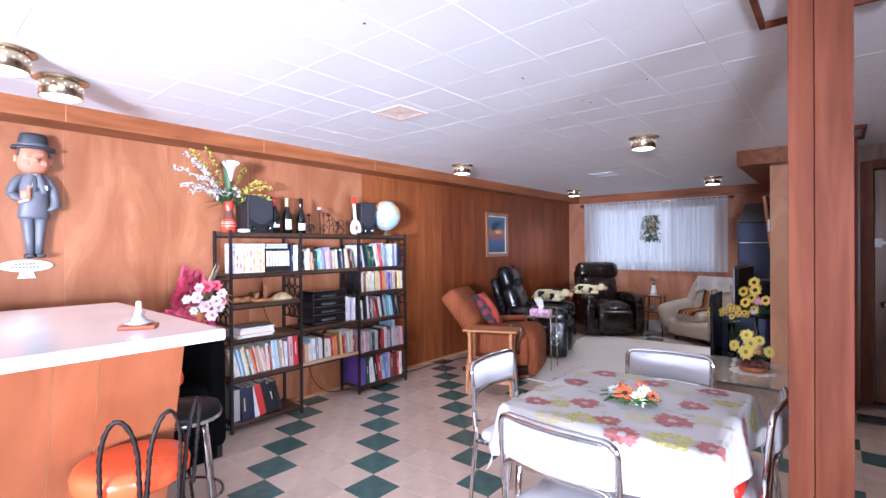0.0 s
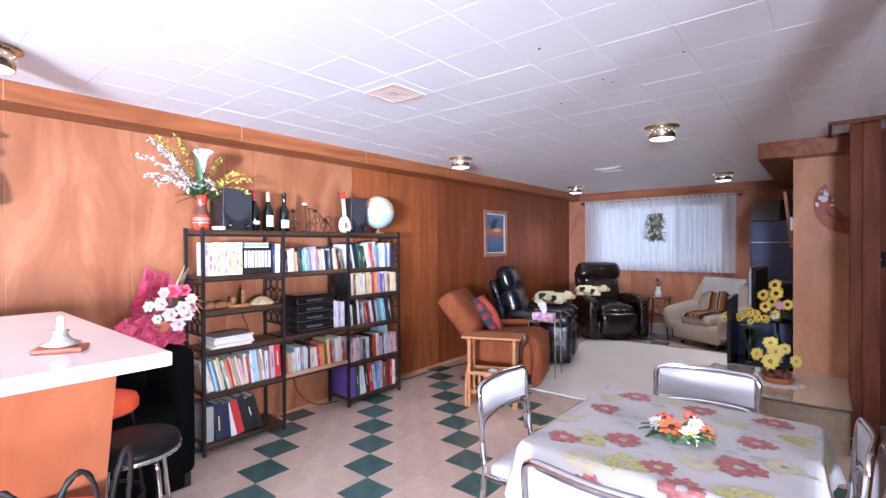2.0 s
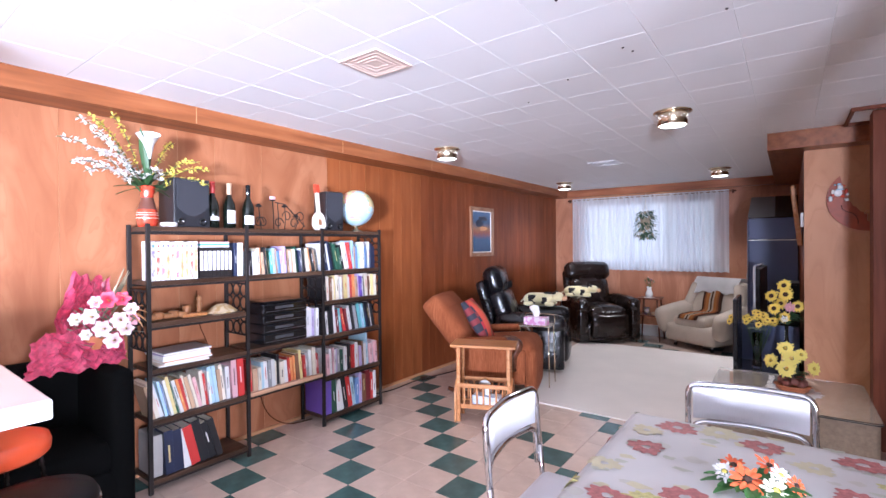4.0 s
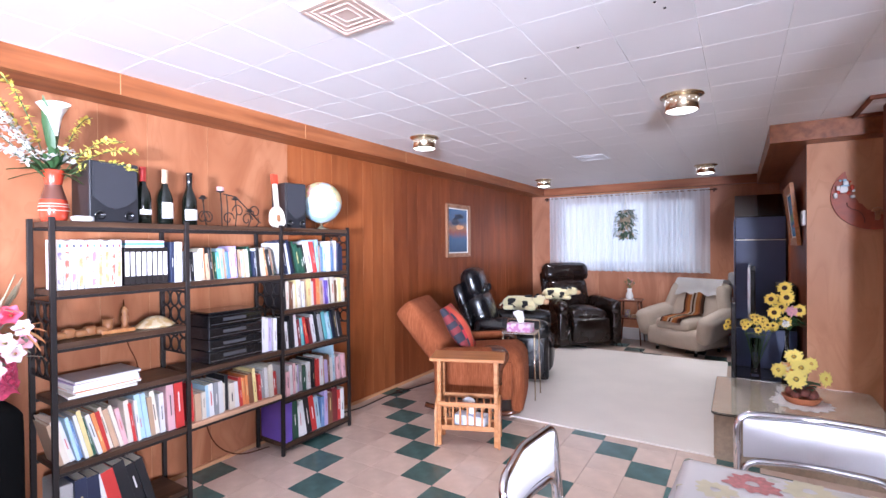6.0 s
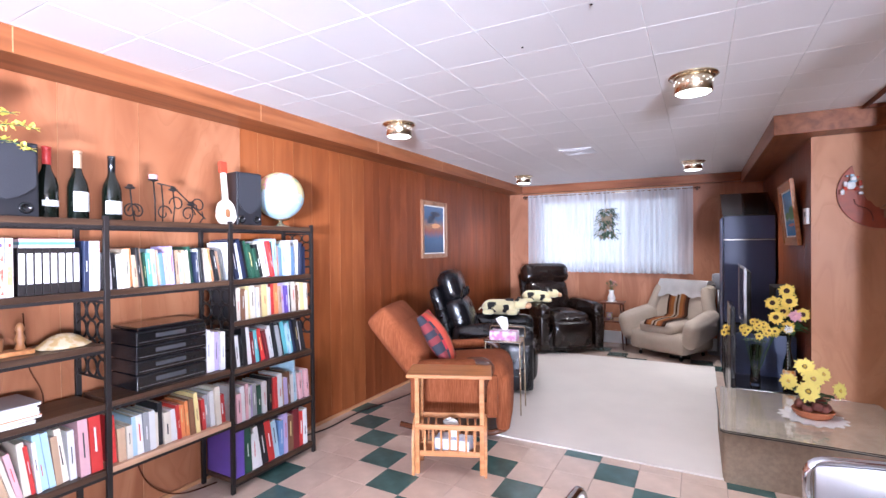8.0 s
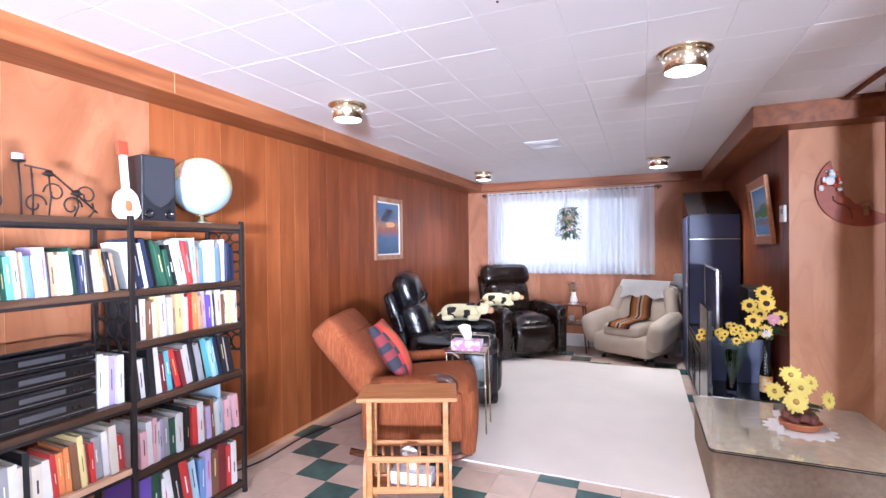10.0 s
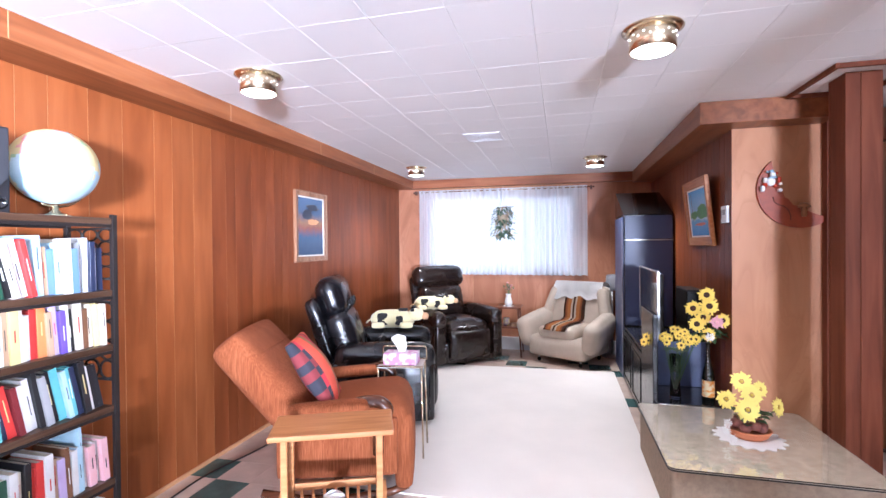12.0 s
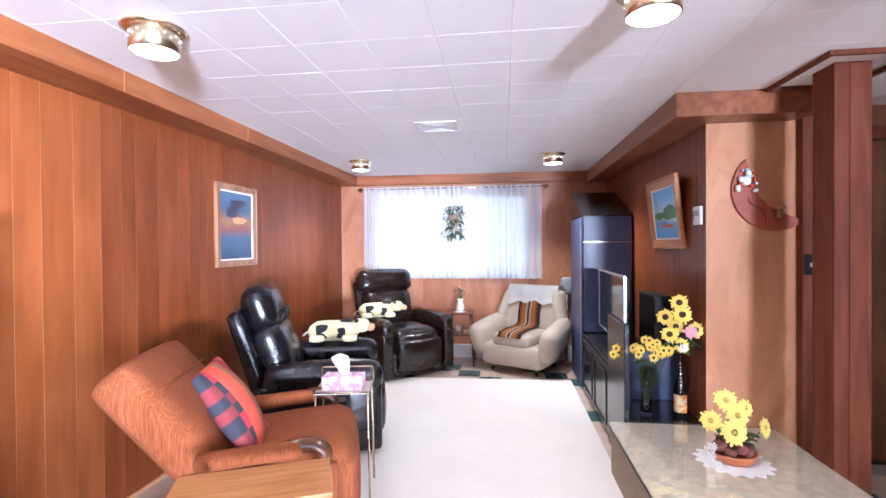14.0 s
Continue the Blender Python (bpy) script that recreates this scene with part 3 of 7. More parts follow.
# leaning front boards
def slab(bm, y0, y1, zt=1.049):
    vs = [(0.655, zt), (0.36, 0.06), (0.33, 0.06), (0.625, zt)]
    lo = [bm.verts.new((x, y0, z)) for x, z in vs]
    hi = [bm.verts.new((x, y1, z)) for x, z in vs]
    bm.faces.new(lo)
    bm.faces.new(hi[::-1])
    for i in range(4):
        bm.faces.new((lo[i], hi[i], hi[(i + 1) % 4], lo[(i + 1) % 4]))


for a, b in ((-1.8, -0.6), (-0.6, 0.02), (0.02, 0.63), (0.63, 0.745), (0.745, 0.995)):
    bm = B()
    slab(bm, a + 0.0016, b - 0.0016)
    part("front_board", bm, BARFRONT, bar)
bm = B()
slab(bm, -1.79, 0.99, 1.048)
bmesh.ops.translate(bm, verts=bm.verts, vec=(-0.003, 0, 0))
part("joint_backing", bm, GROOVE, bar, "pale board showing in the joints")
part("end_panel", plate(B(), [(-0.5, 0.96), (0.30, 0.96), (0.30, 0.985), (-0.5, 0.985)], 0.0, 1.049), BLACK_PAINT, bar, "dark end panel")
part("kickboard", box(B(), 0.25, 0.30, -1.8, 0.955, 0.0, 0.12), BLACK_PAINT, bar, "dark kickboard")

# ashtray ornament on the bar
ash = thing("candle_holder", "glass candle ornament with pale candle on orange wooden base", "ornament", -3.455, 3.115, 1.0905, 62)
part("base", box(B(), -0.06, 0.06, -0.04, 0.04, 0, 0.014, 0.004), plain("varnished_orange_wood", (0.30, 0.065, 0.025), 0.3), ash)
bm = B()
lathe(bm, [(0, 0.016), (0.04, 0.016), (0.05, 0.024), (0.03, 0.03), (0.016, 0.05), (0.022, 0.06), (0, 0.06)], seg=16)
part("glass_cup", bm, plain("cut_glass", (0.55, 0.53, 0.5), 0.1, 0.6, bump=0.2, grain=80), ash, "clear cut glass cup")
part("candle", lathe(B(), [(0, 0.058), (0.011, 0.058), (0.009, 0.098), (0.004, 0.102), (0, 0.102)], seg=12), plain("cream_wax", (0.72, 0.6, 0.4), 0.5), ash)

# ---- stools ----
def twist_bar(bm, pts, r):
    """Two bars wound round each other."""
    P = []
    for a, b in zip(pts, pts[1:]):
        n = max(2, int((Vector(b) - Vector(a)).length / 0.008))
        P += [Vector(a).lerp(Vector(b), i / n) for i in range(n)]
    P.append(Vector(pts[-1]))
    tube(bm, P, r, 4, twist=0.42, flat=0.75)


def orange_stool(x, y, z, rz):
    ob = thing("bar_stool", "bar stool with orange vinyl seat and twisted black iron back", "stool", x, y, 0, rz, "orange bar stools")
    bm = B()
    lathe(bm, [(0, z - 0.075), (0.145, z - 0.07), (0.158, z - 0.058), (0.161, z - 0.03), (0.154, z - 0.008), (0.13, z + 0.002), (0.08, z + 0.006), (0, z + 0.006)], seg=40)
    part("seat", bm, ORANGE_VINYL, ob)
    bm = B()
    loops = ((-58, -24), (-20, 14), (18, 52))
    for a0, a1 in loops:
        q = []
        for k in range(15):
            t = k / 14
            a = radians(a0 + (a1 - a0) * t)
            h = z - 0.12 + 0.295 * math.sin(math.pi * t) ** 0.32 if 0 < t < 1 else z - 0.12
            rr = 0.167 + 0.03 * (h - z + 0.12) / 0.33
            q.append((rr * math.cos(a), rr * math.sin(a), h))
        twist_bar(bm, q, 0.0075)
    part("back", bm, BLACK_PAINT, ob, "looped back of twisted black iron")
    for i in range(4):
        a = radians(45 + 90 * i)
        bm = B()
        twist_bar(bm, [(0.13 * math.cos(a), 0.13 * math.sin(a), z - 0.075), (0.16 * math.cos(a), 0.16 * math.sin(a), z * 0.5), (0.2 * math.cos(a), 0.2 * math.sin(a), 0.0)], 0.009)
        part("leg", bm, BLACK_PAINT, ob)
    part("foot_ring", tube(B(), [(0.175 * math.cos(2 * math.pi * k / 28), 0.175 * math.sin(2 * math.pi * k / 28), 0.26) for k in range(28)], 0.008, 6, True), BLACK_PAINT, ob)
    return ob


orange_stool(-3.175, 3.01, 0.73, 14)
orange_stool(-4.25, 3.40, 0.72, 200)

bst = thing("bar_stool", "stool with round black vinyl seat on chrome tube legs", "stool", -3.875, 3.42, 0, 20)
bm = B()
lathe(bm, [(0, 0.575), (0.15, 0.575), (0.168, 0.585), (0.172, 0.605), (0.16, 0.628), (0.1, 0.64), (0, 0.643)], seg=36)
part("seat", bm, BLACK_VINYL, bst)
part("seat_band", lathe(B(), [(0.16, 0.572), (0.173, 0.574), (0.175, 0.588), (0.166, 0.59)], seg=36), CHROME, bst, "chrome seat rim")
for i in range(4):
    a = radians(90 * i)
    c, s = math.cos(a), math.sin(a)
    part("leg", tube(B(), bend([(0.05 * c, 0.05 * s, 0.565), (0.13 * c, 0.13 * s, 0.56), (0.2 * c, 0.2 * s, 0.0)], 0.04), 0.011), CHROME, bst)
part("foot_ring", tube(B(), [(0.175 * math.cos(2 * math.pi * k / 28), 0.175 * math.sin(2 * math.pi * k / 28), 0.2) for k in range(28)], 0.008, 6, True), CHROME, bst)

# guessed padded chair between bar and bookcase; its near-zero black includes the corner's shade
DARK_CORNER_BLACK = plain("dark_corner_black", (0.003, 0.003, 0.003), 0.95, spec=0.05, grain=200, bump=0.3)
bc = thing("tub_chair", "guessed black tub chair filling the dark corner beside the bar", "chair", -4.85, 3.66, 0, 0)
part("seat", soft(B(), 0.52, 0.50, 0.16, 0.05, T(0, 0, 0.40)), DARK_CORNER_BLACK, bc)
part("backrest", soft(B(), 0.14, 0.60, 0.60, 0.06, T(-0.22, 0, 0.52)), DARK_CORNER_BLACK, bc)
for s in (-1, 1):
    part("side", soft(B(), 0.56, 0.12, 0.74, 0.055, T(0, s * 0.25, 0.44)), DARK_CORNER_BLACK, bc)
part("front_skirt", soft(B(), 0.1, 0.5, 0.34, 0.03, T(0.22, 0, 0.17)), DARK_CORNER_BLACK, bc)
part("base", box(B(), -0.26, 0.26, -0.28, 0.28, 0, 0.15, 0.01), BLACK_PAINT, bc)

# ---- dining table ----
tab = thing("dining_table", "square table with thin chrome legs under a floral cloth", "table", -2.122, 4.478, 0)
part("tabletop", box(B(), -0.37, 0.37, -0.375, 0.375, 0.722, 0.75, 0.004), WHITE_LAMINATE, tab)
for sx in (-1, 1):
    for sy in (-1, 1):
        part("leg", rod(B(), sx * 0.32, sy * 0.32, 0.722, sx * 0.35, sy * 0.35, 0, 0.014, 0.012), CHROME, tab)


def cloth_material():
    m = plain("cloth_cream", (0.64, 0.62, 0.60), 0.55, vary=0.05, scale=5, grain=200, bump=0.1)
    return m


CLOTH = cloth_material()
RED_PRINT = plain("faded_red_print", (0.44, 0.16, 0.15), 0.55, vary=0.4, scale=70)
YELLOW_PRINT = plain("faded_yellow_print", (0.56, 0.53, 0.22), 0.55, vary=0.3, scale=70)
GREY_PRINT = plain("pale_green_print", (0.50, 0.51, 0.42), 0.55, vary=0.12, scale=30)
CREAM_PRINT = plain("cream_shadow_print", (0.58, 0.56, 0.50), 0.55, vary=0.06, scale=30)
PINK_PRINT = plain("pale_yellow_print", (0.62, 0.57, 0.38), 0.55, vary=0.08, scale=30)

HX, HY, DROP = 0.376, 0.384, 0.2


def cloth_point(u, v, lift=0.0):
    """u, v run past the table's edge; what lies beyond hangs down with soft folds."""
    ox, oy = max(0.0, abs(u) - HX), max(0.0, abs(v) - HY)
    x, y = max(-HX, min(HX, u)), max(-HY, min(HY, v))
    d = math.hypot(ox, oy)
    z = 0.7555 + lift
    if d > 0:
        nx, ny = math.copysign(ox, u) / d if ox else 0.0, math.copysign(oy, v) / d if oy else 0.0
        arc = min(d, 0.014)
        hang = d - arc
        wave = 0.02 * hang / DROP * math.sin(18 * (u if oy > ox else v) + 1.3)
        out = 0.009 + lift + hang * 0.10 + wave + (0.03 * hang / DROP if ox and oy else 0)
        x, y, z = x + nx * out, y + ny * out, z - 0.006 - hang * 0.97
    return Vector((x, y, z))


def cloth_sheet(bm, n=44):
    ax = [(-HX - DROP) + 2 * (HX + DROP) * i / n for i in range(n + 1)]
    ay = [(-HY - DROP) + 2 * (HY + DROP) * i / n for i in range(n + 1)]
    g = [[bm.verts.new(cloth_point(u, v)) for v in ay] for u in ax]
    for i in range(n):
        for j in range(n):
            f = bm.faces.new((g[i][j], g[i + 1][j], g[i + 1][j + 1], g[i][j + 1]))
            f.smooth = True


cl = thing("tablecloth", "cream tablecloth printed with faded red and yellow flowers", "tablecloth", -2.122, 4.478, 0)
bm = B()
cloth_sheet(bm)
part("cloth", bm, CLOTH, cl)


PRINTS = []


def print_flower(cx, cy, r, petals, mat, hole=True, rnd=None, squash=1.0):
    PRINTS.append(r)
    lift = 0.0026 - 0.00002 * len(PRINTS)
    bm = B()
    rings = []
    n = petals * 6
    a0 = rnd.random() * 6
    for k, rr in enumerate(((0.24 if hole else 0.02), 0.5, 0.78, 1.0)):
        ring = []
        for i in range(n):
            a = 2 * math.pi * i / n
            w = 1 - 0.22 * (0.5 + 0.5 * math.cos(petals * a)) * (rr if rr > 0.3 else 0) + 0.09 * math.sin(3 * a + a0) + 0.06 * math.sin(5.3 * a + 2 * a0)
            ring.append(bm.verts.new(cloth_point(cx + r * rr * w * math.cos(a + a0), cy + r * rr * w * squash * math.sin(a + a0), lift)))
        rings.append(ring)
    for p, q in zip(rings, rings[1:]):
        for i in range(n):
            bm.faces.new((p[i], p[(i + 1) % n], q[(i + 1) % n], q[i]))
    part("printed_flower", bm, mat, cl)


rnd = random.Random(5)
for cx, cy, r, k, mt in ((0.10, -0.38, 0.06, 9, RED_PRINT), (0.20, -0.16, 0.07, 7, RED_PRINT), (0.22, 0.06, 0.055, 8, RED_PRINT), (-0.28, -0.27, 0.06, 7, RED_PRINT), (-0.12, -0.17, 0.06, 6, RED_PRINT),
                         (-0.27, 0.08, 0.055, 7, RED_PRINT), (-0.22, 0.30, 0.065, 8, RED_PRINT), (0.02, 0.28, 0.06, 7, RED_PRINT), (0.25, 0.30, 0.065, 8, RED_PRINT), (0.36, -0.33, 0.055, 8, RED_PRINT), (0.44, 0.05, 0.06, 8, RED_PRINT), (0.02, -0.30, 0.05, 8, RED_PRINT),
                         (0.24, -0.34, 0.075, 12, YELLOW_PRINT), (-0.06, -0.33, 0.07, 10, YELLOW_PRINT), (-0.2, -0.24, 0.055, 9, YELLOW_PRINT), (0.3, -0.08, 0.05, 9, PINK_PRINT), (0.1, -0.2, 0.06, 8, PINK_PRINT), (-0.17, -0.38, 0.06, 10, PINK_PRINT),
                         (-0.34, -0.1, 0.05, 8, PINK_PRINT), (-0.3, 0.22, 0.05, 8, PINK_PRINT), (-0.1, 0.33, 0.06, 9, PINK_PRINT), (0.14, 0.2, 0.05, 9, PINK_PRINT), (0.32, 0.17, 0.055, 9, YELLOW_PRINT), (-0.42, -0.24, 0.06, 8, YELLOW_PRINT), (-0.15, -0.47, 0.06, 9, RED_PRINT), (-0.44, 0.1, 0.06, 8, RED_PRINT), (0.46, 0.27, 0.06, 9, YELLOW_PRINT)):
    print_flower(cx, cy, r * 1.0, k + 3, mt, True, rnd, rnd.uniform(0.75, 1.0))
for i in range(70):
    print_flower(rnd.uniform(-0.42, 0.42), rnd.uniform(-0.42, 0.42), rnd.uniform(0.014, 0.034), 4, (GREY_PRINT, PINK_PRINT, CREAM_PRINT)[i % 3], False, rnd, rnd.uniform(0.35, 0.8))


def dining_chair(x, y, rz):
    """Seat faces local +x; the back stands at local x = 0."""
    ob = thing("dining_chair", "chrome tube dining chair with white vinyl seat and back", "chair", x, y, 0, rz, "chairs round the table")
    r = 0.0115
    part("seat", soft(B(), 0.40, 0.40, 0.055, 0.026, T(0.24, 0, 0.455), 6, (0, 0, 0.012)), WHITE_VINYL, ob)
    # the back pad, slightly bowed
    def bowed(u, v, s):
        yy, zz = (u - 0.5) * 0.385, 0.66 + v * 0.128
        e = max(0.0, min(1.0, 6 * min(u, 1 - u, v * 0.9, (1 - v) * 0.9)))
        return Vector((-0.028 + 0.03 * (2 * u - 1) ** 2 + s * (0.006 + 0.012 * e ** 0.5), yy, zz))
    bm = B()
    sheet(bm, lambda u, v: bowed(u, v, 1), 16, 8)
    sheet(bm, lambda u, v: bowed(u, v, -1), 16, 8)
    bmesh.ops.remove_doubles(bm, verts=bm.verts, dist=0.0001)
    part("backrest", bm, WHITE_VINYL, ob)
    w = 0.210
    loop = bend([(0.02, -w, 0.56), (0.0, -w, 0.80), (-0.028, 0, 0.803), (0.0, w, 0.80), (0.02, w, 0.56)], 0.05, 8)
    part("back_frame", tube(B(), loop, r), CHROME, ob)
    part("back_rail", tube(B(), bend([(0.012, -w + 0.012, 0.50), (0.006, -w + 0.016, 0.647), (-0.026, 0, 0.65), (0.006, w - 0.016, 0.647), (0.012, w - 0.012, 0.50)], 0.055, 7), r * 0.9), CHROME, ob)
    for s in (-1, 1):
        part("rear_leg", tube(B(), [(0.02, s * w, 0.57), (0.03, s * w, 0.45), (-0.02, s * w, 0.0)], r), CHROME, ob)
        part("front_leg", tube(B(), bend([(0.03, s * w, 0.43), (0.42, s * w * 0.95, 0.425), (0.44, s * w * 0.95, 0.0)], 0.05, 6), r), CHROME, ob)
    part("seat_rail", tube(B(), [(0.42, -w * 0.95, 0.415), (0.42, w * 0.95, 0.415)], r), CHROME, ob)
    return ob


ch = dining_chair(-2.868, 4.585, 2)
copy_thing(ch, pose(-2.172, 3.895, 0, 0, 0, 87))
copy_thing(ch, pose(-2.168, 5.23, 0, 0, 0, -84))
copy_thing(ch, pose(-1.64, 4.68, 0, 0, 0, 180))

red = thing("cushion", "red plastic-coated seat pad lying on a chair", "cushion", -1.77, 4.5, 0.486)
part("cover", soft(B(), 0.30, 0.34, 0.07, 0.033, T(-0.1, 0.06, 0.035), 7), plain("shiny_red", (0.6, 0.03, 0.015), 0.3, vary=0.25, scale=60), red)

# ---- rug ----
rug = thing("rug", "large plain cream rug in the sitting end", "rug", -3.4, 8.17, 0)
part("carpet", plate(B(), [(-0.87, -1.385), (0.92, -1.375), (0.92, 1.42), (-1.0, 1.36)], 0.0012, 0.012), RUG, rug)

# ---- rust recliner ----
rr = thing("recliner", "rust tweed rocking recliner with wooden arms, leaning back", "recliner", -4.30, 6.85, 0, 18)
part("seat", soft(B(), 0.60, 0.60, 0.24, 0.08, T(0.14, 0, 0.395) @ R("Y", -5), 9, (0.01, 0.0, 0.035)), RUST, rr)
part("front_panel", soft(B(), 0.10, 0.58, 0.40, 0.04, T(0.40, 0, 0.27), 7, (0.015, 0, 0)), RUST, rr)
bk = T(-0.10, 0, 0.355) @ R("Y", -40)
part("backrest", soft(B(), 0.19, 0.60, 0.70, 0.05, bk @ T(0, 0, 0.33), 10, (0.03, 0.01, 0.01)), RUST, rr)
part("headrest_seam", tube(B(), [bk @ Vector((0.112 + 0.012 * (1 - (y / 0.27) ** 2), y, 0.50)) for y in (-0.27, -0.18, -0.09, 0, 0.09, 0.18, 0.27)], 0.004, 6), RUST, rr)
for s in (-1, 1):
    bm = B()
    soft(bm, 0.42, 0.085, 0.07, 0.03, T(0.02, s * 0.345, 0.545) @ R("Y", -4), 6)
    part("arm_pad", bm, RUST, rr)
    bm = B()
    q = [(0.11, s * 0.345, 0.545), (0.21, s * 0.345, 0.575), (0.285, s * 0.345, 0.57), (0.325, s * 0.345, 0.53), (0.31, s * 0.345, 0.485), (0.275, s * 0.345, 0.43), (0.27, s * 0.345, 0.30)]
    tube(bm, bend(q, 0.05, 5), 0.034, 10, flat=0.75)
    part("arm_rest", bm, WALNUT, rr, "curved dark wooden arm front")
    part("side_panel", soft(B(), 0.62, 0.05, 0.30, 0.02, T(0.06, s * 0.325, 0.33), 5), RUST, rr)
    part("rocker", tube(B(), [(-0.35, s * 0.25, 0.07), (-0.15, s * 0.25, 0.03), (0.1, s * 0.25, 0.022), (0.33, s * 0.25, 0.05), (0.42, s * 0.25, 0.085)], 0.022, 8), WALNUT, rr)
    part("base_post", rod(B(), 0.05, s * 0.25, 0.03, 0.05, s * 0.25, 0.30, 0.025), WALNUT, rr)

PLAID_RED, PLAID_DARK, PLAID_GREEN = plain("plaid_red_wool", (0.62, 0.085, 0.045), 0.9, vary=0.15, grain=240, bump=0.4), plain("plaid_dark_wool", (0.03, 0.03, 0.045), 0.9, vary=0.15, grain=240, bump=0.4), plain("plaid_olive_wool", (0.25, 0.15, 0.06), 0.9, vary=0.15, grain=240, bump=0.4)
cush = thing("cushion", "red and black plaid cushion leaning in the recliner", "cushion", -4.245, 6.71, 0.50, 20)
bm = B()
pm = R("Y", -32)
soft(bm, 0.04, 0.36, 0.42, 0.018, pm @ T(0.02, 0, 0.215), 26, (0.06, -0.004, -0.004))
inv = pm.inverted()
for f in bm.faces:
    c = inv @ f.calc_center_median()
    a, b = int((c.y + 0.18) / 0.043), int(c.z / 0.06)
    f.material_index = {0: (1, 3, 1, 3)[b % 4], 1: (3, 1, 4, 1)[b % 4], 4: 2, 5: 4, 6: 1 if b % 3 else 3}.get(a, 0)
part("cover", bm, [PLAID_RED, PLAID_DARK, PLAID_GREEN, plain("plaid_maroon_wool", (0.20, 0.03, 0.035), 0.9, vary=0.15, grain=240, bump=0.4), plain("plaid_crimson_wool", (0.48, 0.03, 0.045), 0.9, vary=0.15, grain=240, bump=0.4)], cush)

# ---- leather recliners ----
def leather_recliner(x, y, rz, mat, label, cup):
    ob = thing("recliner", label, "recliner", x, y, 0, rz, "leather recliners")
    part("base", soft(B(), 0.78, 0.66, 0.26, 0.03, T(0.02, 0, 0.16), 5), mat, ob)
    part("seat", soft(B(), 0.60, 0.54, 0.22, 0.09, T(0.13, 0, 0.39), 10, (0.02, 0, 0.04)), mat, ob)
    part("footrest", soft(B(), 0.12, 0.54, 0.34, 0.055, T(0.41, 0, 0.25), 8, (0.02, 0, 0)), mat, ob)
    k = T(-0.24, 0, 0.42) @ R("Y", -17)
    part("backrest", soft(B(), 0.20, 0.60, 0.46, 0.085, k @ T(0.03, 0, 0.22), 10, (0.04, 0, 0.0)), mat, ob)
    part("headrest", soft(B(), 0.19, 0.54 if cup else 0.68, 0.31 if cup else 0.26, 0.08, k @ T(0.035, 0, 0.56), 12, (0.03, 0.01, 0.012)), mat, ob)
    part("back_shell", soft(B(), 0.11, 0.68, 0.66, 0.05, k @ T(-0.10, 0, 0.27), 7), mat, ob)
    # gathers across the headrest
    for t in range(7 if cup else 0):
        yy = -0.21 + 0.07 * t
        part("pleat", tube(B(), [k @ Vector((0.135, yy, 0.42)), k @ Vector((0.155, yy * 0.98, 0.455)), k @ Vector((0.158, yy * 0.92, 0.50))], 0.007, 6), mat, ob)
    for s in (-1, 1):
        part("arm", soft(B(), 0.76, 0.17, 0.20, 0.075, T(0.07, s * 0.37, 0.52), 9, (0.0, 0.0, 0.02)), mat, ob)
        part("side", soft(B(), 0.80, 0.13, 0.46, 0.03, T(0.04, s * 0.375, 0.27), 6, (0, 0.012, 0)), mat, ob)
        part("piping", tube(B(), [(0.40, s * 0.443, 0.08), (0.405, s * 0.446, 0.3), (0.40, s * 0.44, 0.46)], 0.004, 6), mat, ob)
    if cup:
        part("control_panel", plate(B(), rounded(0.075, 0.03, 0.014), 0, 0.006, T(0.17, -0.452, 0.40) @ R("X", 90)), STEEL, ob, "oval steel switch plate")
    return ob


leather_recliner(-4.50, 8.03, 18, BLACK_LEATHER, "glossy black leather recliner with padded headrest", True)
leather_recliner(-4.31, 9.90, -48, BROWN_LEATHER, "dark brown leather recliner standing in the corner", False)

# ---- beige armchair ----
ba = thing("armchair", "low beige upholstered armchair on small casters", "armchair", -2.93, 10.06, 0, -118)
part("base", soft(B(), 0.66, 0.70, 0.24, 0.05, T(0.01, 0, 0.20), 8, (0.02, 0.03, 0)), BEIGE, ba)
part("seat", soft(B(), 0.54, 0.46, 0.15, 0.06, T(0.07, 0, 0.36), 8, (0.0, 0, 0.02)), BEIGE, ba)
bk2 = T(-0.20, 0, 0.32) @ R("Y", -16)
bm = B()
soft(bm, 0.16, 0.72, 0.58, 0.07, bk2 @ T(0, 0, 0.27), 9, (0.03, 0, 0.01))
part("backrest", bm, BEIGE, ba)
for s in (-1, 1):
    bm = B()
    soft(bm, 0.66, 0.18, 0.34, 0.085, T(0.05, s * 0.39, 0.375) @ R("Z", s * 6) @ R("X", s * -12) @ R("Y", 9), 11, (0.01, 0.01, 0.012))
    part("arm", bm, BEIGE, ba)
    # the wing sloping from the back down to the arm
    bm = B()
    soft(bm, 0.16, 0.12, 0.46, 0.055, T(-0.21, s * 0.345, 0.62) @ R("X", s * 16) @ R("Y", -15), 8)
    part("wing", bm, BEIGE, ba)
    for t in (-1, 1):
        part("caster", lathe(B(), [(0, -0.012), (0.022, -0.012), (0.024, 0), (0.022, 0.012), (0, 0.012)], T(0.24 * t, s * 0.26, 0.025) @ R("X", 90), 14), BLACK_PAINT, ba)
        part("caster_stem", rod(B(), 0.24 * t, s * 0.26, 0.03, 0.24 * t, s * 0.26, 0.10, 0.01), STEEL, ba)

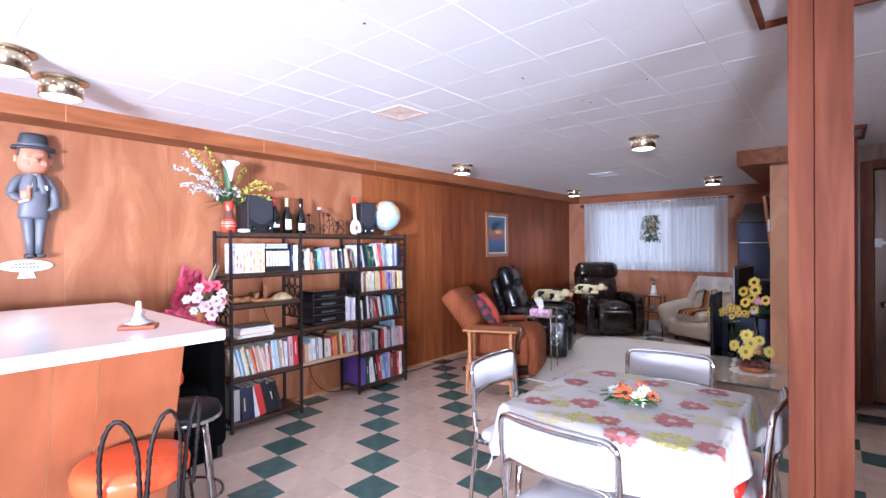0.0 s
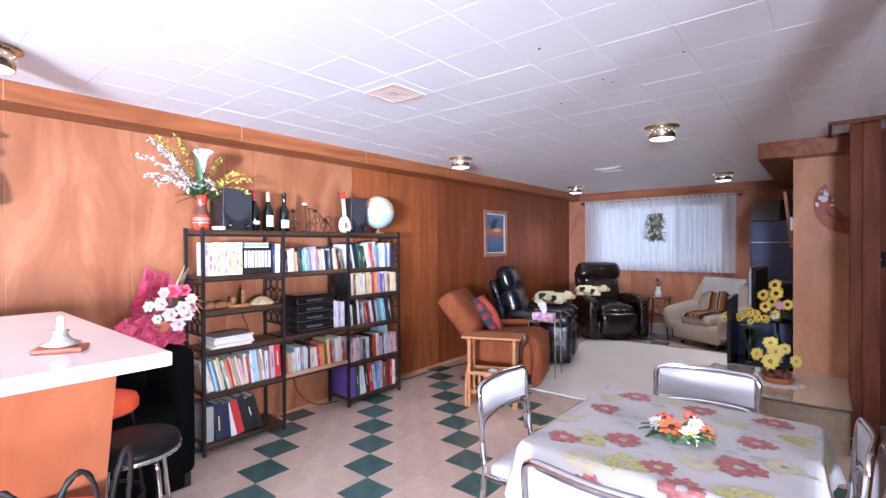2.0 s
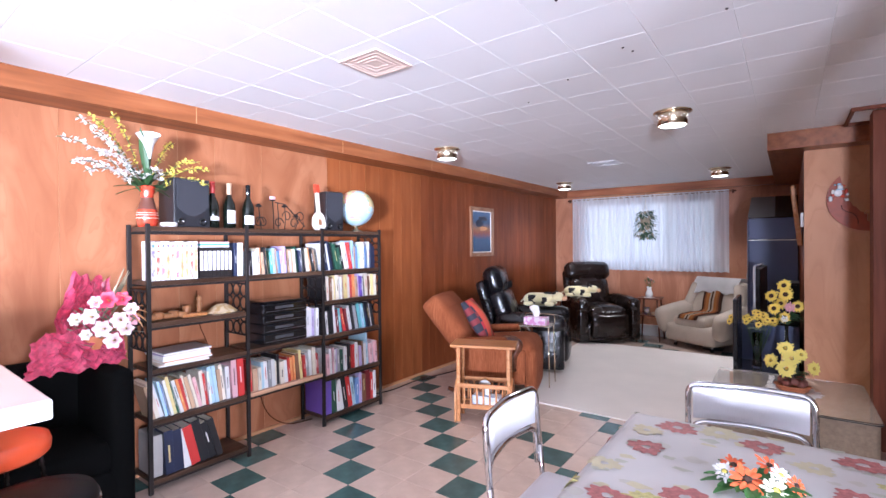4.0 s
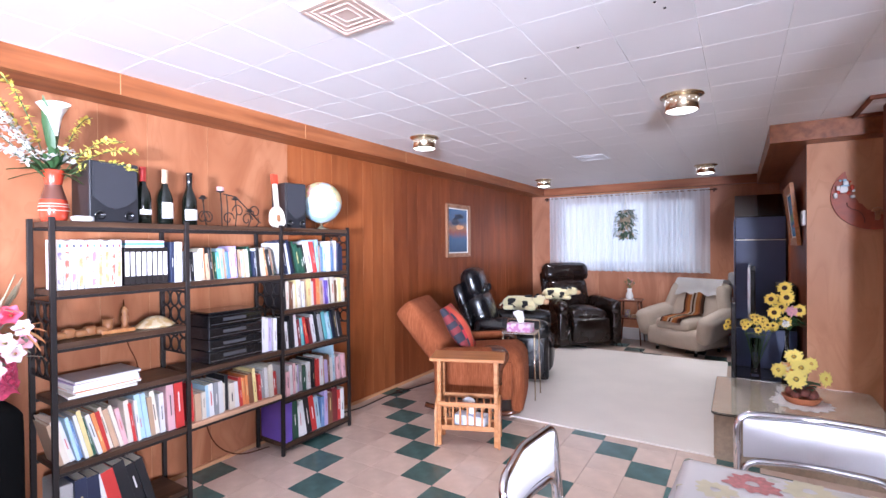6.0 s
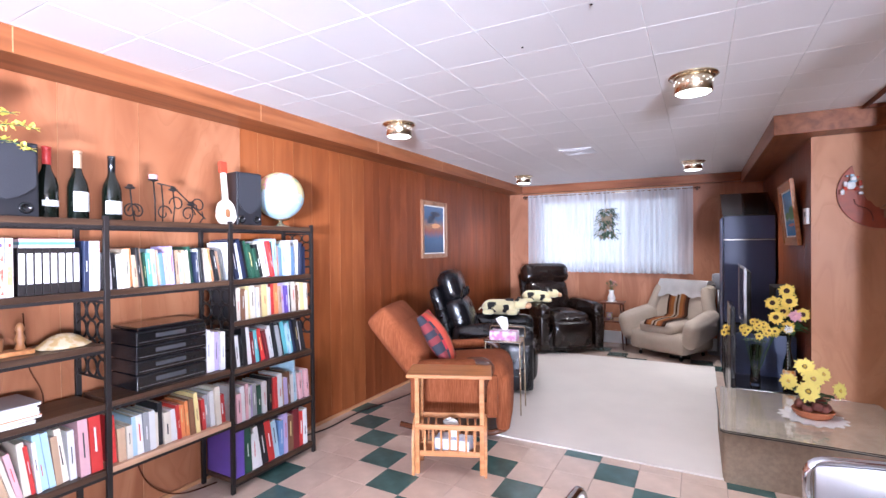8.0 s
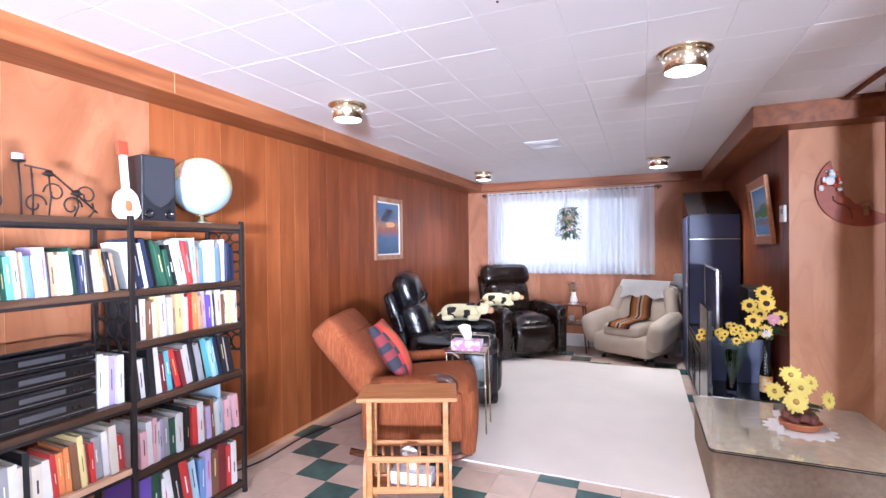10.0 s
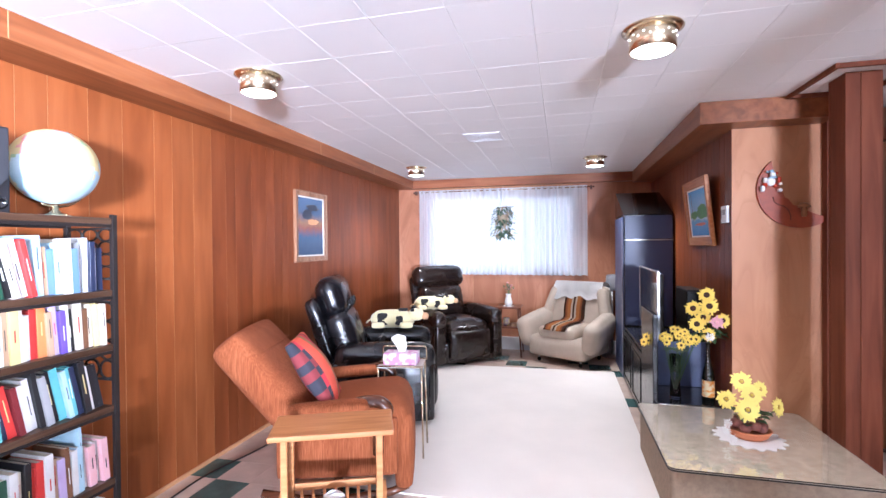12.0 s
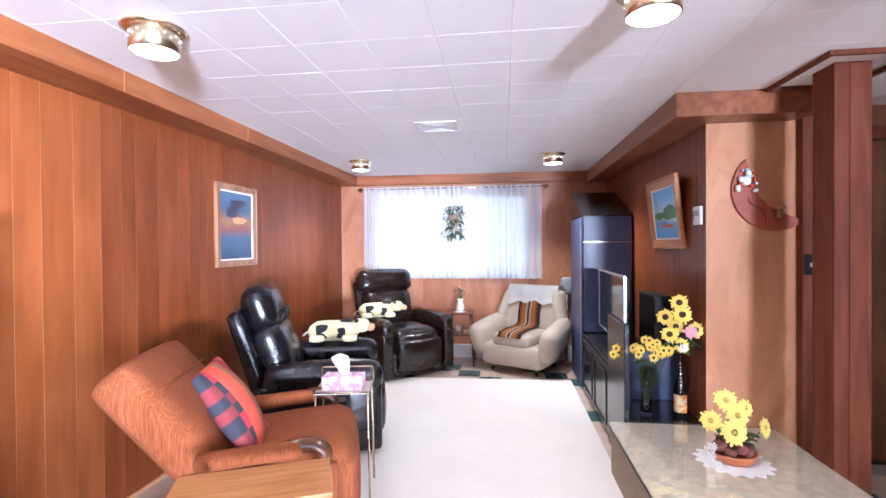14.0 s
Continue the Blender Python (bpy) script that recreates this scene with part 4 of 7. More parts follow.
STRIPES = [plain("stripe_" + n, c, 0.9, vary=0.12, grain=240, bump=0.4) for n, c in (("brown", (0.08, 0.035, 0.018)), ("orange", (0.5, 0.19, 0.05)), ("cream", (0.6, 0.5, 0.36)), ("rust", (0.32, 0.1, 0.035)))]
thr = thing("throw", "striped brown, orange and cream woven throw over the armchair", "throw", -2.93, 10.06, 0, -118)
order = (0, 3, 1, 1, 2, 0, 2, 1, 1, 3, 0, 0)
bm = B()
def throw_path(t):
    # from high on the back down to the seat and forward
    pts = [bk2 @ Vector((0.122, 0, 0.50)), bk2 @ Vector((0.135, 0, 0.28)), bk2 @ Vector((0.125, 0, 0.14)), Vector((-0.07, 0, 0.462)), Vector((0.12, 0, 0.468)), Vector((0.33, 0, 0.45)), Vector((0.362, 0, 0.40))]
    f = t * (len(pts) - 1)
    i = min(int(f), len(pts) - 2)
    return pts[i].lerp(pts[i + 1], f - i)
n = len(order)
g = [[bm.verts.new(throw_path(i / 24) + Vector((0, (j / n - 0.5) * 0.27 + 0.002 * math.sin(i), 0))) for j in range(n + 1)] for i in range(25)]
for i in range(24):
    for j in range(n):
        f = bm.faces.new((g[i][j], g[i + 1][j], g[i + 1][j + 1], g[i][j + 1]))
        f.material_index, f.smooth = order[j], True
bmesh.ops.solidify(bm, geom=bm.faces[:], thickness=0.006)
part("cloth", bm, STRIPES, thr)

tow = thing("folded_cover", "white knitted cover draped over the armchair back", "cover", -2.93, 10.06, 0, -118)
bm = B()
def drape(u, v):
    y = (u - 0.5) * 0.62
    s = v * 0.34 - 0.10
    sag = 0.018 * math.sin(u * 19) * v + 0.012 * math.sin(u * 7 + 1)
    if s < 0:
        p = Vector((-0.10, y, 0.57 + s * 0.9))
        p.x -= 0.006
    elif s < 0.2:
        a = s / 0.2 * math.pi
        p = Vector((-0.106 * math.cos(a), y, 0.575 + 0.032 * math.sin(a)))
    else:
        p = Vector((0.122, y, 0.575 - (s - 0.2) * 5.0 - sag))
        p.x += 0.012 + 0.006 * math.sin(u * 23)
    return bk2 @ p
sheet(bm, drape, 30, 22)
bmesh.ops.solidify(bm, geom=bm.faces[:], thickness=0.01)
part("cloth", bm, plain("white_knit", (0.78, 0.76, 0.74), 0.95, vary=0.06, grain=180, bump=0.6), tow)

# ---- small tables ----
MAGW = OAK
ms = thing("magazine_stand", "honey oak side table with a slatted magazine rack below", "side table", -3.98, 6.205, 0, 23)
part("tabletop", box(B(), -0.255, 0.255, -0.13, 0.13, 0.585, 0.607, 0.006), MAGW, ms)
for sx in (-1, 1):
    for sy in (-1, 1):
        part("leg", box(B(), sx * 0.195 - 0.014, sx * 0.195 + 0.014, sy * 0.085 - 0.011, sy * 0.085 + 0.011, 0.0, 0.585, 0.004), MAGW, ms)
    bm = B()
    out = [(0.0 + 0.115 * math.cos(radians(a)) * (1 if a < 90 else 1), 0.20 + 0.13 * math.sin(radians(a))) for a in range(0, 181, 15)] + [(-0.12, 0.0), (-0.10, 0.0), (-0.085, 0.15), (0.085, 0.15), (0.10, 0.0), (0.12, 0.0)]
    plate(bm, out, -0.008, 0.008, T(sx * 0.217, 0, 0) @ R("Z", 90) @ R("X", 90))
    part("side_panel", bm, MAGW, ms)
for sy in (-1, 1):
    part("rail", box(B(), -0.205, 0.205, sy * 0.10 - 0.008, sy * 0.10 + 0.008, 0.272, 0.304, 0.003), MAGW, ms)
    part("rail", box(B(), -0.205, 0.205, sy * 0.07 - 0.008, sy * 0.07 + 0.008, 0.10, 0.135, 0.003), MAGW, ms)
    for k in range(7):
        xx = -0.15 + 0.05 * k
        part("slat", box(B(), xx - 0.007, xx + 0.007, sy * 0.085 - 0.005, sy * 0.085 + 0.005, 0.125, 0.28, 0.002, I4), MAGW, ms)
part("rack_floor", box(B(), -0.205, 0.205, -0.062, 0.062, 0.105, 0.118), MAGW, ms)

def tissue_box(x, y, z, rz, mat, label, sx=0.115, sy=0.22, sz=0.075):
    ob = thing("tissue_box", label, "tissue box", x, y, z, rz)
    part("carton", box(B(), -sx / 2, sx / 2, -sy / 2, sy / 2, 0, sz, 0.002), mat, ob)
    bm = B()
    def tis(u, v):
        a = u * 2 * math.pi
        r = 0.016 + 0.026 * v ** 0.6 * (1 + 0.3 * math.sin(3 * a + 3 * v))
        return Vector((r * math.cos(a) * 0.35 + 0.01 * math.sin(5 * v), r * math.sin(a) * 1.15 + 0.012 * v, sz - 0.001 + 0.105 * v + 0.012 * v * math.sin(2 * a + 1)))
    sheet(bm, tis, 18, 8)
    part("tissue", bm, PAPER, ob, "crumpled white tissue")
    return ob


tissue_box(-3.96, 6.21, 0.119, 100, blotchy("pale_blue_carton", (0.55, 0.6, 0.75), (0.75, 0.76, 0.8), 18), "pale blue tissue box in the rack", 0.10)

gt = thing("tray_table", "small tray table with thin brass tube frame", "side table", -4.045, 7.30, 0, 10)
part("tray", box(B(), -0.15, 0.15, -0.11, 0.11, 0.585, 0.592, 0.002), plain("pale_tray", (0.6, 0.56, 0.5), 0.15, bump=0), gt)
part("rim", tube(B(), [(-0.15, -0.11, 0.595), (0.15, -0.11, 0.595), (0.15, 0.11, 0.595), (-0.15, 0.11, 0.595)], 0.005, 6, True), BRASS, gt)
part("handle", tube(B(), bend([(-0.15, 0.11, 0.595), (-0.15, 0.11, 0.68), (0.15, 0.11, 0.68), (0.15, 0.11, 0.595)], 0.02), 0.005, 6), BRASS, gt)
for sx in (-1, 1):
    for sy in (-1, 1):
        part("leg", rod(B(), sx * 0.14, sy * 0.10, 0.59, sx * 0.15, sy * 0.12, 0, 0.006), BRASS, gt)
tissue_box(-4.045, 7.29, 0.593, 96, blotchy("pink_flowered_carton", (0.62, 0.25, 0.5), (0.78, 0.66, 0.76), 22), "pink flowered tissue box on the tray table")

SIDE_WOOD = wood("reddish_dark_wood", (0.07, 0.02, 0.01), (0.12, 0.036, 0.017), (0.17, 0.056, 0.028), "X", 0.3, 10.0, 3.0, 0.05, 0.4)
st = thing("side_table", "small two-tier dark wood table on slanting legs", "side table", -3.645, 10.22, 0)
part("tabletop", box(B(), -0.15, 0.15, -0.15, 0.15, 0.585, 0.605, 0.005), SIDE_WOOD, st)
part("shelf", box(B(), -0.145, 0.145, -0.145, 0.145, 0.345, 0.362, 0.004), SIDE_WOOD, st)
for sx in (-1, 1):
    for sy in (-1, 1):
        part("leg", rod(B(), sx * 0.115, sy * 0.115, 0.585, sx * 0.155, sy * 0.155, 0, 0.014, 0.009), SIDE_WOOD, st)

# ---- television corner ----
tw = thing("tower_cabinet", "tall black cabinet with smoked glass doors and sloped hood", "cabinet", -2.18, 9.665, 0)
part("body", box(B(), -0.225, 0.225, -0.345, 0.36, 0.0, 1.66, 0.004), BLACK_LAMINATE, tw)
bm = B()
vs = [(-0.36, 1.66), (0.36, 1.66), (0.36, 1.93), (0.33, 1.94)]
lo = [bm.verts.new((-0.232, y, z)) for y, z in vs]
hi = [bm.verts.new((0.228, y, z)) for y, z in vs]
bm.faces.new(lo)
bm.faces.new(hi[::-1])
for i in range(4):
    bm.faces.new((lo[i], hi[i], hi[(i + 1) % 4], lo[(i + 1) % 4]))
part("hood", bm, BLACK_GLOSS, tw, "sloped glossy black hood")
part("upper_door", box(B(), -0.218, 0.218, -0.356, -0.347, 1.418, 1.648, 0.002), SMOKED, tw, "dark blue smoked glass door")
part("lower_door", box(B(), -0.218, 0.218, -0.356, -0.347, 0.56, 1.40, 0.002), SMOKED, tw, "dark blue smoked glass door")
part("trim_strip", box(B(), -0.222, 0.222, -0.36, -0.346, 1.402, 1.412, 0.001), STEEL, tw, "thin steel trim strip")
part("side_door", box(B(), -0.236, -0.227, -0.33, 0.35, 0.02, 1.64, 0.002), SMOKED, tw)
part("side_strip", box(B(), -0.24, -0.2365, -0.30, -0.285, 0.06, 1.6), STEEL, tw)

lc = thing("low_cabinet", "long low black cabinet with framed door panels", "cabinet", -2.18, 8.74, 0)
part("body", box(B(), -0.225, 0.225, -0.55, 0.57, 0.0, 0.545, 0.004), BLACK_LAMINATE, lc)
for y0, y1 in ((-0.54, 0.0), (0.01, 0.56)):
    d = part("door", box(B(), -0.238, -0.227, y0, y1, 0.03, 0.52, 0.003), BLACK_LAMINATE, lc)
    bm = B()
    t = 0.035
    for a, b, c, e in ((y0 + 0.05, y1 - 0.05, 0.08, 0.08 + t * 0.4), (y0 + 0.05, y1 - 0.05, 0.47 - t * 0.4, 0.47), (y0 + 0.05, y0 + 0.065, 0.095, 0.455), (y1 - 0.065, y1 - 0.05, 0.095, 0.455)):
        box(bm, -0.246, -0.239, a, b, c, e, 0.002)
    part("moulding", bm, BLACK_GLOSS, d)

open_ = thing("corner_stand", "open black end stand with a raised side panel", "stand", -2.18, 7.95, 0)
part("base", box(B(), -0.21, 0.21, -0.225, 0.225, 0.0, 0.29, 0.004), BLACK_LAMINATE, open_)
part("shelf", box(B(), -0.21, 0.215, -0.228, 0.225, 0.2905, 0.308, 0.003), BLACK_GLOSS, open_)
part("side_panel", box(B(), -0.245, -0.212, -0.23, 0.225, 0.0, 0.90, 0.006), BLACK_LAMINATE, open_)
part("back_panel", box(B(), -0.21, 0.215, 0.2, 0.222, 0.309, 0.64, 0.003), SMOKED, open_, "dark blue glossy back panel")

tv = thing("television", "flat screen television with silver bezel, switched off", "television", -2.268, 8.71, 0.5455, -1.5)
part("screen", box(B(), -0.022, -0.012, -0.485, 0.485, 0.115, 0.60, 0.002), BLACK_GLOSS, tv)
part("casing", box(B(), -0.0115, 0.03, -0.46, 0.46, 0.12, 0.59, 0.01), BLACK_PAINT, tv)
bm = B()
for a, b, c, e in ((-0.50, 0.50, 0.10, 0.115), (-0.50, 0.50, 0.60, 0.615), (-0.50, -0.485, 0.115, 0.60), (0.485, 0.50, 0.115, 0.60)):
    box(bm, -0.026, -0.004, a, b, c, e, 0.002)
part("bezel", bm, plain("silver_plastic", (0.55, 0.55, 0.57), 0.25, 0.6, bump=0), tv, "silver bezel")
part("neck", box(B(), -0.012, 0.022, -0.06, 0.06, 0.012, 0.125, 0.004), BLACK_PAINT, tv)
part("foot", plate(B(), rounded(0.2, 0.5, 0.06), 0.0, 0.012, T(0.02, 0, 0)), BLACK_GLOSS, tv)

spk = thing("loudspeaker", "matt black box loudspeaker behind the television", "loudspeaker", -2.03, 8.42, 0.5455)
part("cabinet", box(B(), -0.06, 0.07, -0.16, 0.2, 0, 0.47, 0.01), BLACK_PAINT, spk)
part("grille", box(B(), -0.055, 0.065, -0.172, -0.161, 0.02, 0.45, 0.003), BLACK_VINYL, spk)

# low plinth with a glassy stone-look top
pl = thing("plinth", "low plinth covered in tan tweed with a glass-topped slab", "plinth", -2.055, 7.245, 0)
part("body", plate(B(), rounded(0.91, 0.93, 0.03), 0.0, 0.285), TWEED, pl, "tan tweed covered sides")
MARBLE = plain("speckled_stone_top", (0.40, 0.335, 0.26), 0.35, vary=0.3, scale=26, grain=120, bump=0.0)
part("top", plate(B(), rounded(0.93, 0.95, 0.035), 0.2855, 0.297), MARBLE, pl, "speckled tan stone-look top")
part("glass", plate(B(), rounded(0.932, 0.952, 0.036), 0.2975, 0.303), CLEAR, pl, "clear glass sheet").visible_shadow = False
part("rim", tube(B(), [(x, y, 0.291) for x, y in rounded(0.934, 0.954, 0.037)], 0.0035, 6, True), BLACK_PAINT, pl, "dark edge line")

# ---- bookcase ----
SX0, SX1 = -5.165, -4.905
UPR = (4.152, 4.742, 5.362, 5.978)
bk = thing("bookcase", "black metal three-bay bookcase with dark wood shelves", "bookcase", 0, 0, 0)
IRON_RING = mesh_of("iron_ring", tube(B(), [(0.041 * math.cos(2 * math.pi * i / 14), 0, 0.041 * math.sin(2 * math.pi * i / 14)) for i in range(14)], 0.0055, 5, True), BLACK_PAINT)
for y in UPR:
    for x in (SX0, SX1):
        bm = B()
        box(bm, x - 0.010, x + 0.010, y - 0.011, y + 0.011, 0.0, 1.52, 0.002)
        part("upright", bm, BLACK_PAINT, bk)
    for z0, z1 in ((0.80, 1.14),) if y < 5.9 else ((0.80, 1.14), (1.24, 1.46)):
        bm = B()
        rod(bm, SX0 + 0.01, y, z0, SX1 - 0.01, y, z0, 0.006, seg=6)
        rod(bm, SX0 + 0.01, y, z1, SX1 - 0.01, y, z1, 0.006, seg=6)
        panel = part("iron_panel", bm, BLACK_PAINT, bk, "openwork panel of black iron rings")
        rows = 4
        for k in range(rows):
            for xx in (-5.122, -5.035, -4.948):
                ring = new("iron_ring", IRON_RING)
                ring.parent = panel
                ring.matrix_basis = T(xx, y, z0 + (k + 0.5) * (z1 - z0) / rows) @ Matrix.Diagonal((1, 1, (z1 - z0) / rows / 0.085, 1))
LEVELS = ((1.5, 1.19, 0.955, 0.695, 0.405, 0.07), (1.5, 1.19, 0.70, 0.408), (1.5, 1.19, 0.955, 0.69, 0.375, 0.07))
PALEEDGE = wood("worn_pale_shelf", (0.36, 0.2, 0.12), (0.48, 0.29, 0.18), (0.56, 0.36, 0.24), "Y", 0.5, 12, 2)
for b, zs in enumerate(LEVELS):
    for z in zs:
        pale = b == 1 and z == 0.408
        part("shelf", box(B(), SX0 + 0.012, SX1 + 0.006, UPR[b] + 0.0125, UPR[b + 1] - 0.0125, z - 0.022, z + 0.004, 0.002), PALEEDGE if pale else SHELF_WOOD, bk)
        for x in (SX0, SX1):
            part("rail", box(B(), x - 0.006, x + 0.005, UPR[b] + 0.0125, UPR[b + 1] - 0.0125, z - 0.036, z - 0.0225), BLACK_PAINT, bk)

COL = dict(white=(0.64, 0.63, 0.62), cream=(0.68, 0.61, 0.50), red=(0.48, 0.035, 0.03), maroon=(0.16, 0.02, 0.025), orange=(0.66, 0.24, 0.08), yellow=(0.66, 0.54, 0.24), blue=(0.13, 0.22, 0.40), sky=(0.38, 0.54, 0.64), navy=(0.018, 0.024, 0.055),
           green=(0.022, 0.075, 0.045), teal=(0.12, 0.36, 0.38), black=(0.014, 0.014, 0.016), grey=(0.28, 0.28, 0.29), brown=(0.17, 0.08, 0.04), pink=(0.64, 0.38, 0.40), purple=(0.11, 0.06, 0.30), tan=(0.45, 0.30, 0.19), lilac=(0.42, 0.34, 0.55))
CMAT = {k: plain("book_" + k, v, 0.42, vary=0.10, scale=14, grain=90, bump=0.06, each=0.12) for k, v in COL.items()}
PAGES = plain("book_pages", (0.66, 0.59, 0.47), 0.85, vary=0.06, scale=90, grain=200)
BAR_W, BAR_K, BAR_R = plain("spine_white_print", (0.74, 0.73, 0.7), 0.5), plain("spine_dark_print", (0.03, 0.03, 0.035), 0.5), plain("spine_red_print", (0.5, 0.04, 0.03), 0.5)
rb = random.Random(11)


def book(color, y, z, t, h, d, lean=0.0, x=None, label="", kind_word="book"):
    """A book standing on its lower edge with its spine outward; lean turns it about its lower edge."""
    x = SX1 - 0.012 if x is None else x
    ob = thing("book", label or f"{color} {'hardback' if t > 0.026 else 'paperback'} book standing on the bookcase shelf", kind_word, 0, 0, 0, 0, "books on the bookcase")
    ob.matrix_world = T(x, y, z) @ R("X", lean)
    c = 0.0022
    bm = B()
    box(bm, -c, 0, 0, t, 0, h, 0.0008, seg=1)
    box(bm, -d, -c, 0, c, 0, h)
    box(bm, -d, -c, t - c, t, 0, h)
    cov = part("cover", bm, CMAT[color], ob)
    part("page_block", box(B(), -d + 0.005, -c - 0.0003, c + 0.0003, t - c - 0.0003, 0.003, h - 0.003), PAGES, ob)
    dark = color in ("white", "cream", "yellow", "sky", "pink", "tan", "lilac")
    if t > 0.011 and int(h * 10000) % 5 < 3:
        bm = B()
        w = t * rb.uniform(0.10, 0.2)
        z0 = h * rb.uniform(0.25, 0.45)
        z1 = z0 + h * rb.uniform(0.2, 0.45)
        box(bm, 0.0002, 0.0007, t / 2 - w / 2, t / 2 + w / 2, z0, z1)
        part("title_bar", bm, rb.choice((BAR_K, BAR_R, BAR_K)) if dark else rb.choice((BAR_W, BAR_W, CMAT["yellow"])), ob)
    return ob


def row(y0, y1, z, colors, h0, h1, t0=0.014, t1=0.03, lean=None, d0=0.15, d1=0.2, recess=0.03):
    """Books side by side from y0 to y1. lean: list of (share of the row, degrees)."""
    y, i = y0, 0
    z += 0.0045
    while True:
        t, h, d = rb.uniform(t0, t1), rb.uniform(h0, h1), rb.uniform(d0, d1)
        a = 0.0
        if lean:
            s = (y - y0) / (y1 - y0)
            for upto, deg in lean:
                if s <= upto:
                    a = deg + rb.uniform(-1.5, 1.5)
                    break
        # a lean to the left lifts nothing: the book turns about its lower left corner
        w = t / max(0.5, math.cos(radians(a))) if a else t
        if y + w > y1:
            return
        book(colors[i % len(colors)], y, z + (0.0 if a >= 0 else 0.0) + (t * math.sin(radians(-a)) if a < 0 else 0.0), t, h, min(d, 0.24), a, SX1 - 0.006 - rb.uniform(0.0, recess))
        y += w + 0.0012
        i += 1


VIDEO_PRINTS = [blotchy("video_print_" + n, a, b, 30) for n, a, b in (("violet", (0.34, 0.26, 0.55), (0.74, 0.72, 0.76)), ("rose", (0.60, 0.16, 0.18), (0.78, 0.72, 0.70)), ("blue", (0.26, 0.34, 0.62), (0.76, 0.74, 0.76)), ("red", (0.62, 0.08, 0.05), (0.76, 0.55, 0.40)), ("orange", (0.66, 0.22, 0.10), (0.74, 0.60, 0.22)))]


def case_row(y0, y1, z):
    """Video cases with printed spines."""
    y, k = y0, 0
    while y + 0.026 < y1:
        ob = thing("video_case", "white plastic video case with a printed coloured spine", "video case", SX1 - 0.012, y, z + 0.0045, 0, "videos on the bookcase")
        part("case", box(B(), -0.125, 0, 0, 0.0225, 0, 0.225 - 0.006 * (k % 3 == 1), 0.002), CMAT["white"], ob)
        part("label", box(B(), 0.0002, 0.0008, 0.0035, 0.019, 0.010, rb.uniform(0.15, 0.19)), VIDEO_PRINTS[(k * 3 + k // 4) % 5 if k < 7 else 3 + k % 2], ob)
        part("title_bar", box(B(), 0.0002, 0.0008, 0.008, 0.0165, 0.19, 0.205), CMAT[("teal", "red", "navy", "purple", "red")[k % 5]], ob)
        y += 0.0262
        k += 1


def tape_row(y0, y1, z):
    y = y0
    while y + 0.0255 < y1:
        ob = thing("video_tape", "black video tape with a white spine label", "video tape", SX1 - 0.02, y, z + 0.0045, 0, "videos on the bookcase")
        part("shell", box(B(), -0.105, 0, 0, 0.0245, 0, 0.187, 0.0015), BLACK_PAINT, ob)
        part("label", box(B(), 0.0002, 0.0008, 0.003, 0.0215, 0.045, 0.165), PAPER, ob)
        y += 0.026


case_row(4.172, 4.44, 1.19)
tape_row(4.445, 4.66, 1.19)
for k, (c, dz) in enumerate((("white", 0.0), ("teal", 0.012), ("pink", 0.024))):
    ob = thing("dvd_case", f"flat {c} case lying on the video tapes", "case", SX1 - 0.075, 4.545, 1.19 + 0.0045 + 0.1875 + dz, rb.uniform(-4, 4))
    part("case", box(B(), -0.055, 0.055, -0.09, 0.09, 0, 0.0115, 0.001), CMAT[c], ob)
for y, c in ((4.664, "navy"), (4.684, "white"), (4.704, "white")):
    book(c, y, 1.1945, 0.0185, 0.215, 0.15)
row(4.175, 4.64, 0.405, ["tan", "cream", "white", "sky", "blue", "white", "yellow", "green", "white", "orange", "red", "cream", "tan", "cream", "pink", "cream", "red", "white", "sky", "sky"], 0.19, 0.235, 0.013, 0.026, [(0.6, 14), (0.9, 7), (1.1, 2)])
for y, c, t, h in ((4.642, "pink", 0.036, 0.25), (4.682, "red", 0.044, 0.262)):
    book(c, y, 0.4095, t, h, 0.2, 3)
row(4.235, 4.60, 0.07, ["navy", "navy", "white", "red", "black", "black", "black"], 0.235, 0.27, 0.036, 0.056, [(0.3, 4), (1.1, 14)], 0.2, 0.235, 0.01)
row(4.76, 5.35, 1.19, ["white", "black", "white", "cream", "cream", "orange", "tan", "black", "tan", "green", "teal", "sky", "tan", "blue", "pink", "lilac", "blue", "tan", "sky", "tan", "cream", "white", "green", "navy"], 0.15, 0.19, 0.012, 0.021, [(0.2, 3), (0.75, 5), (1.1, 10)])
row(4.765, 5.345, 0.408, ["red", "tan", "cream", "sky", "white", "grey", "white", "cream", "black", "cream", "white", "red", "orange", "orange", "brown", "yellow", "tan", "red", "grey", "white", "cream"], 0.15, 0.215, 0.016, 0.034, [(0.5, 2), (1.1, 4)])
row(5.235, 5.348, 0.70, ["white", "white", "lilac", "white", "teal"], 0.2, 0.235, 0.018, 0.028, None, 0.18, 0.2)
row(5.38, 5.965, 1.19, ["white", "navy", "white", "navy", "black", "green", "green", "green", "black", "cream", "white", "red", "sky", "tan", "blue", "sky", "cream", "blue", "grey"], 0.175, 0.235, 0.016, 0.03, [(0.5, 12), (0.8, 2), (1.1, 0)])
row(5.38, 5.965, 0.955, ["black", "cream", "brown", "cream", "yellow", "cream", "cream", "white", "tan", "yellow", "cream", "white", "red", "orange", "tan", "lilac", "purple", "white"], 0.165, 0.205, 0.016, 0.03, [(0.4, 2), (1.1, 3)])
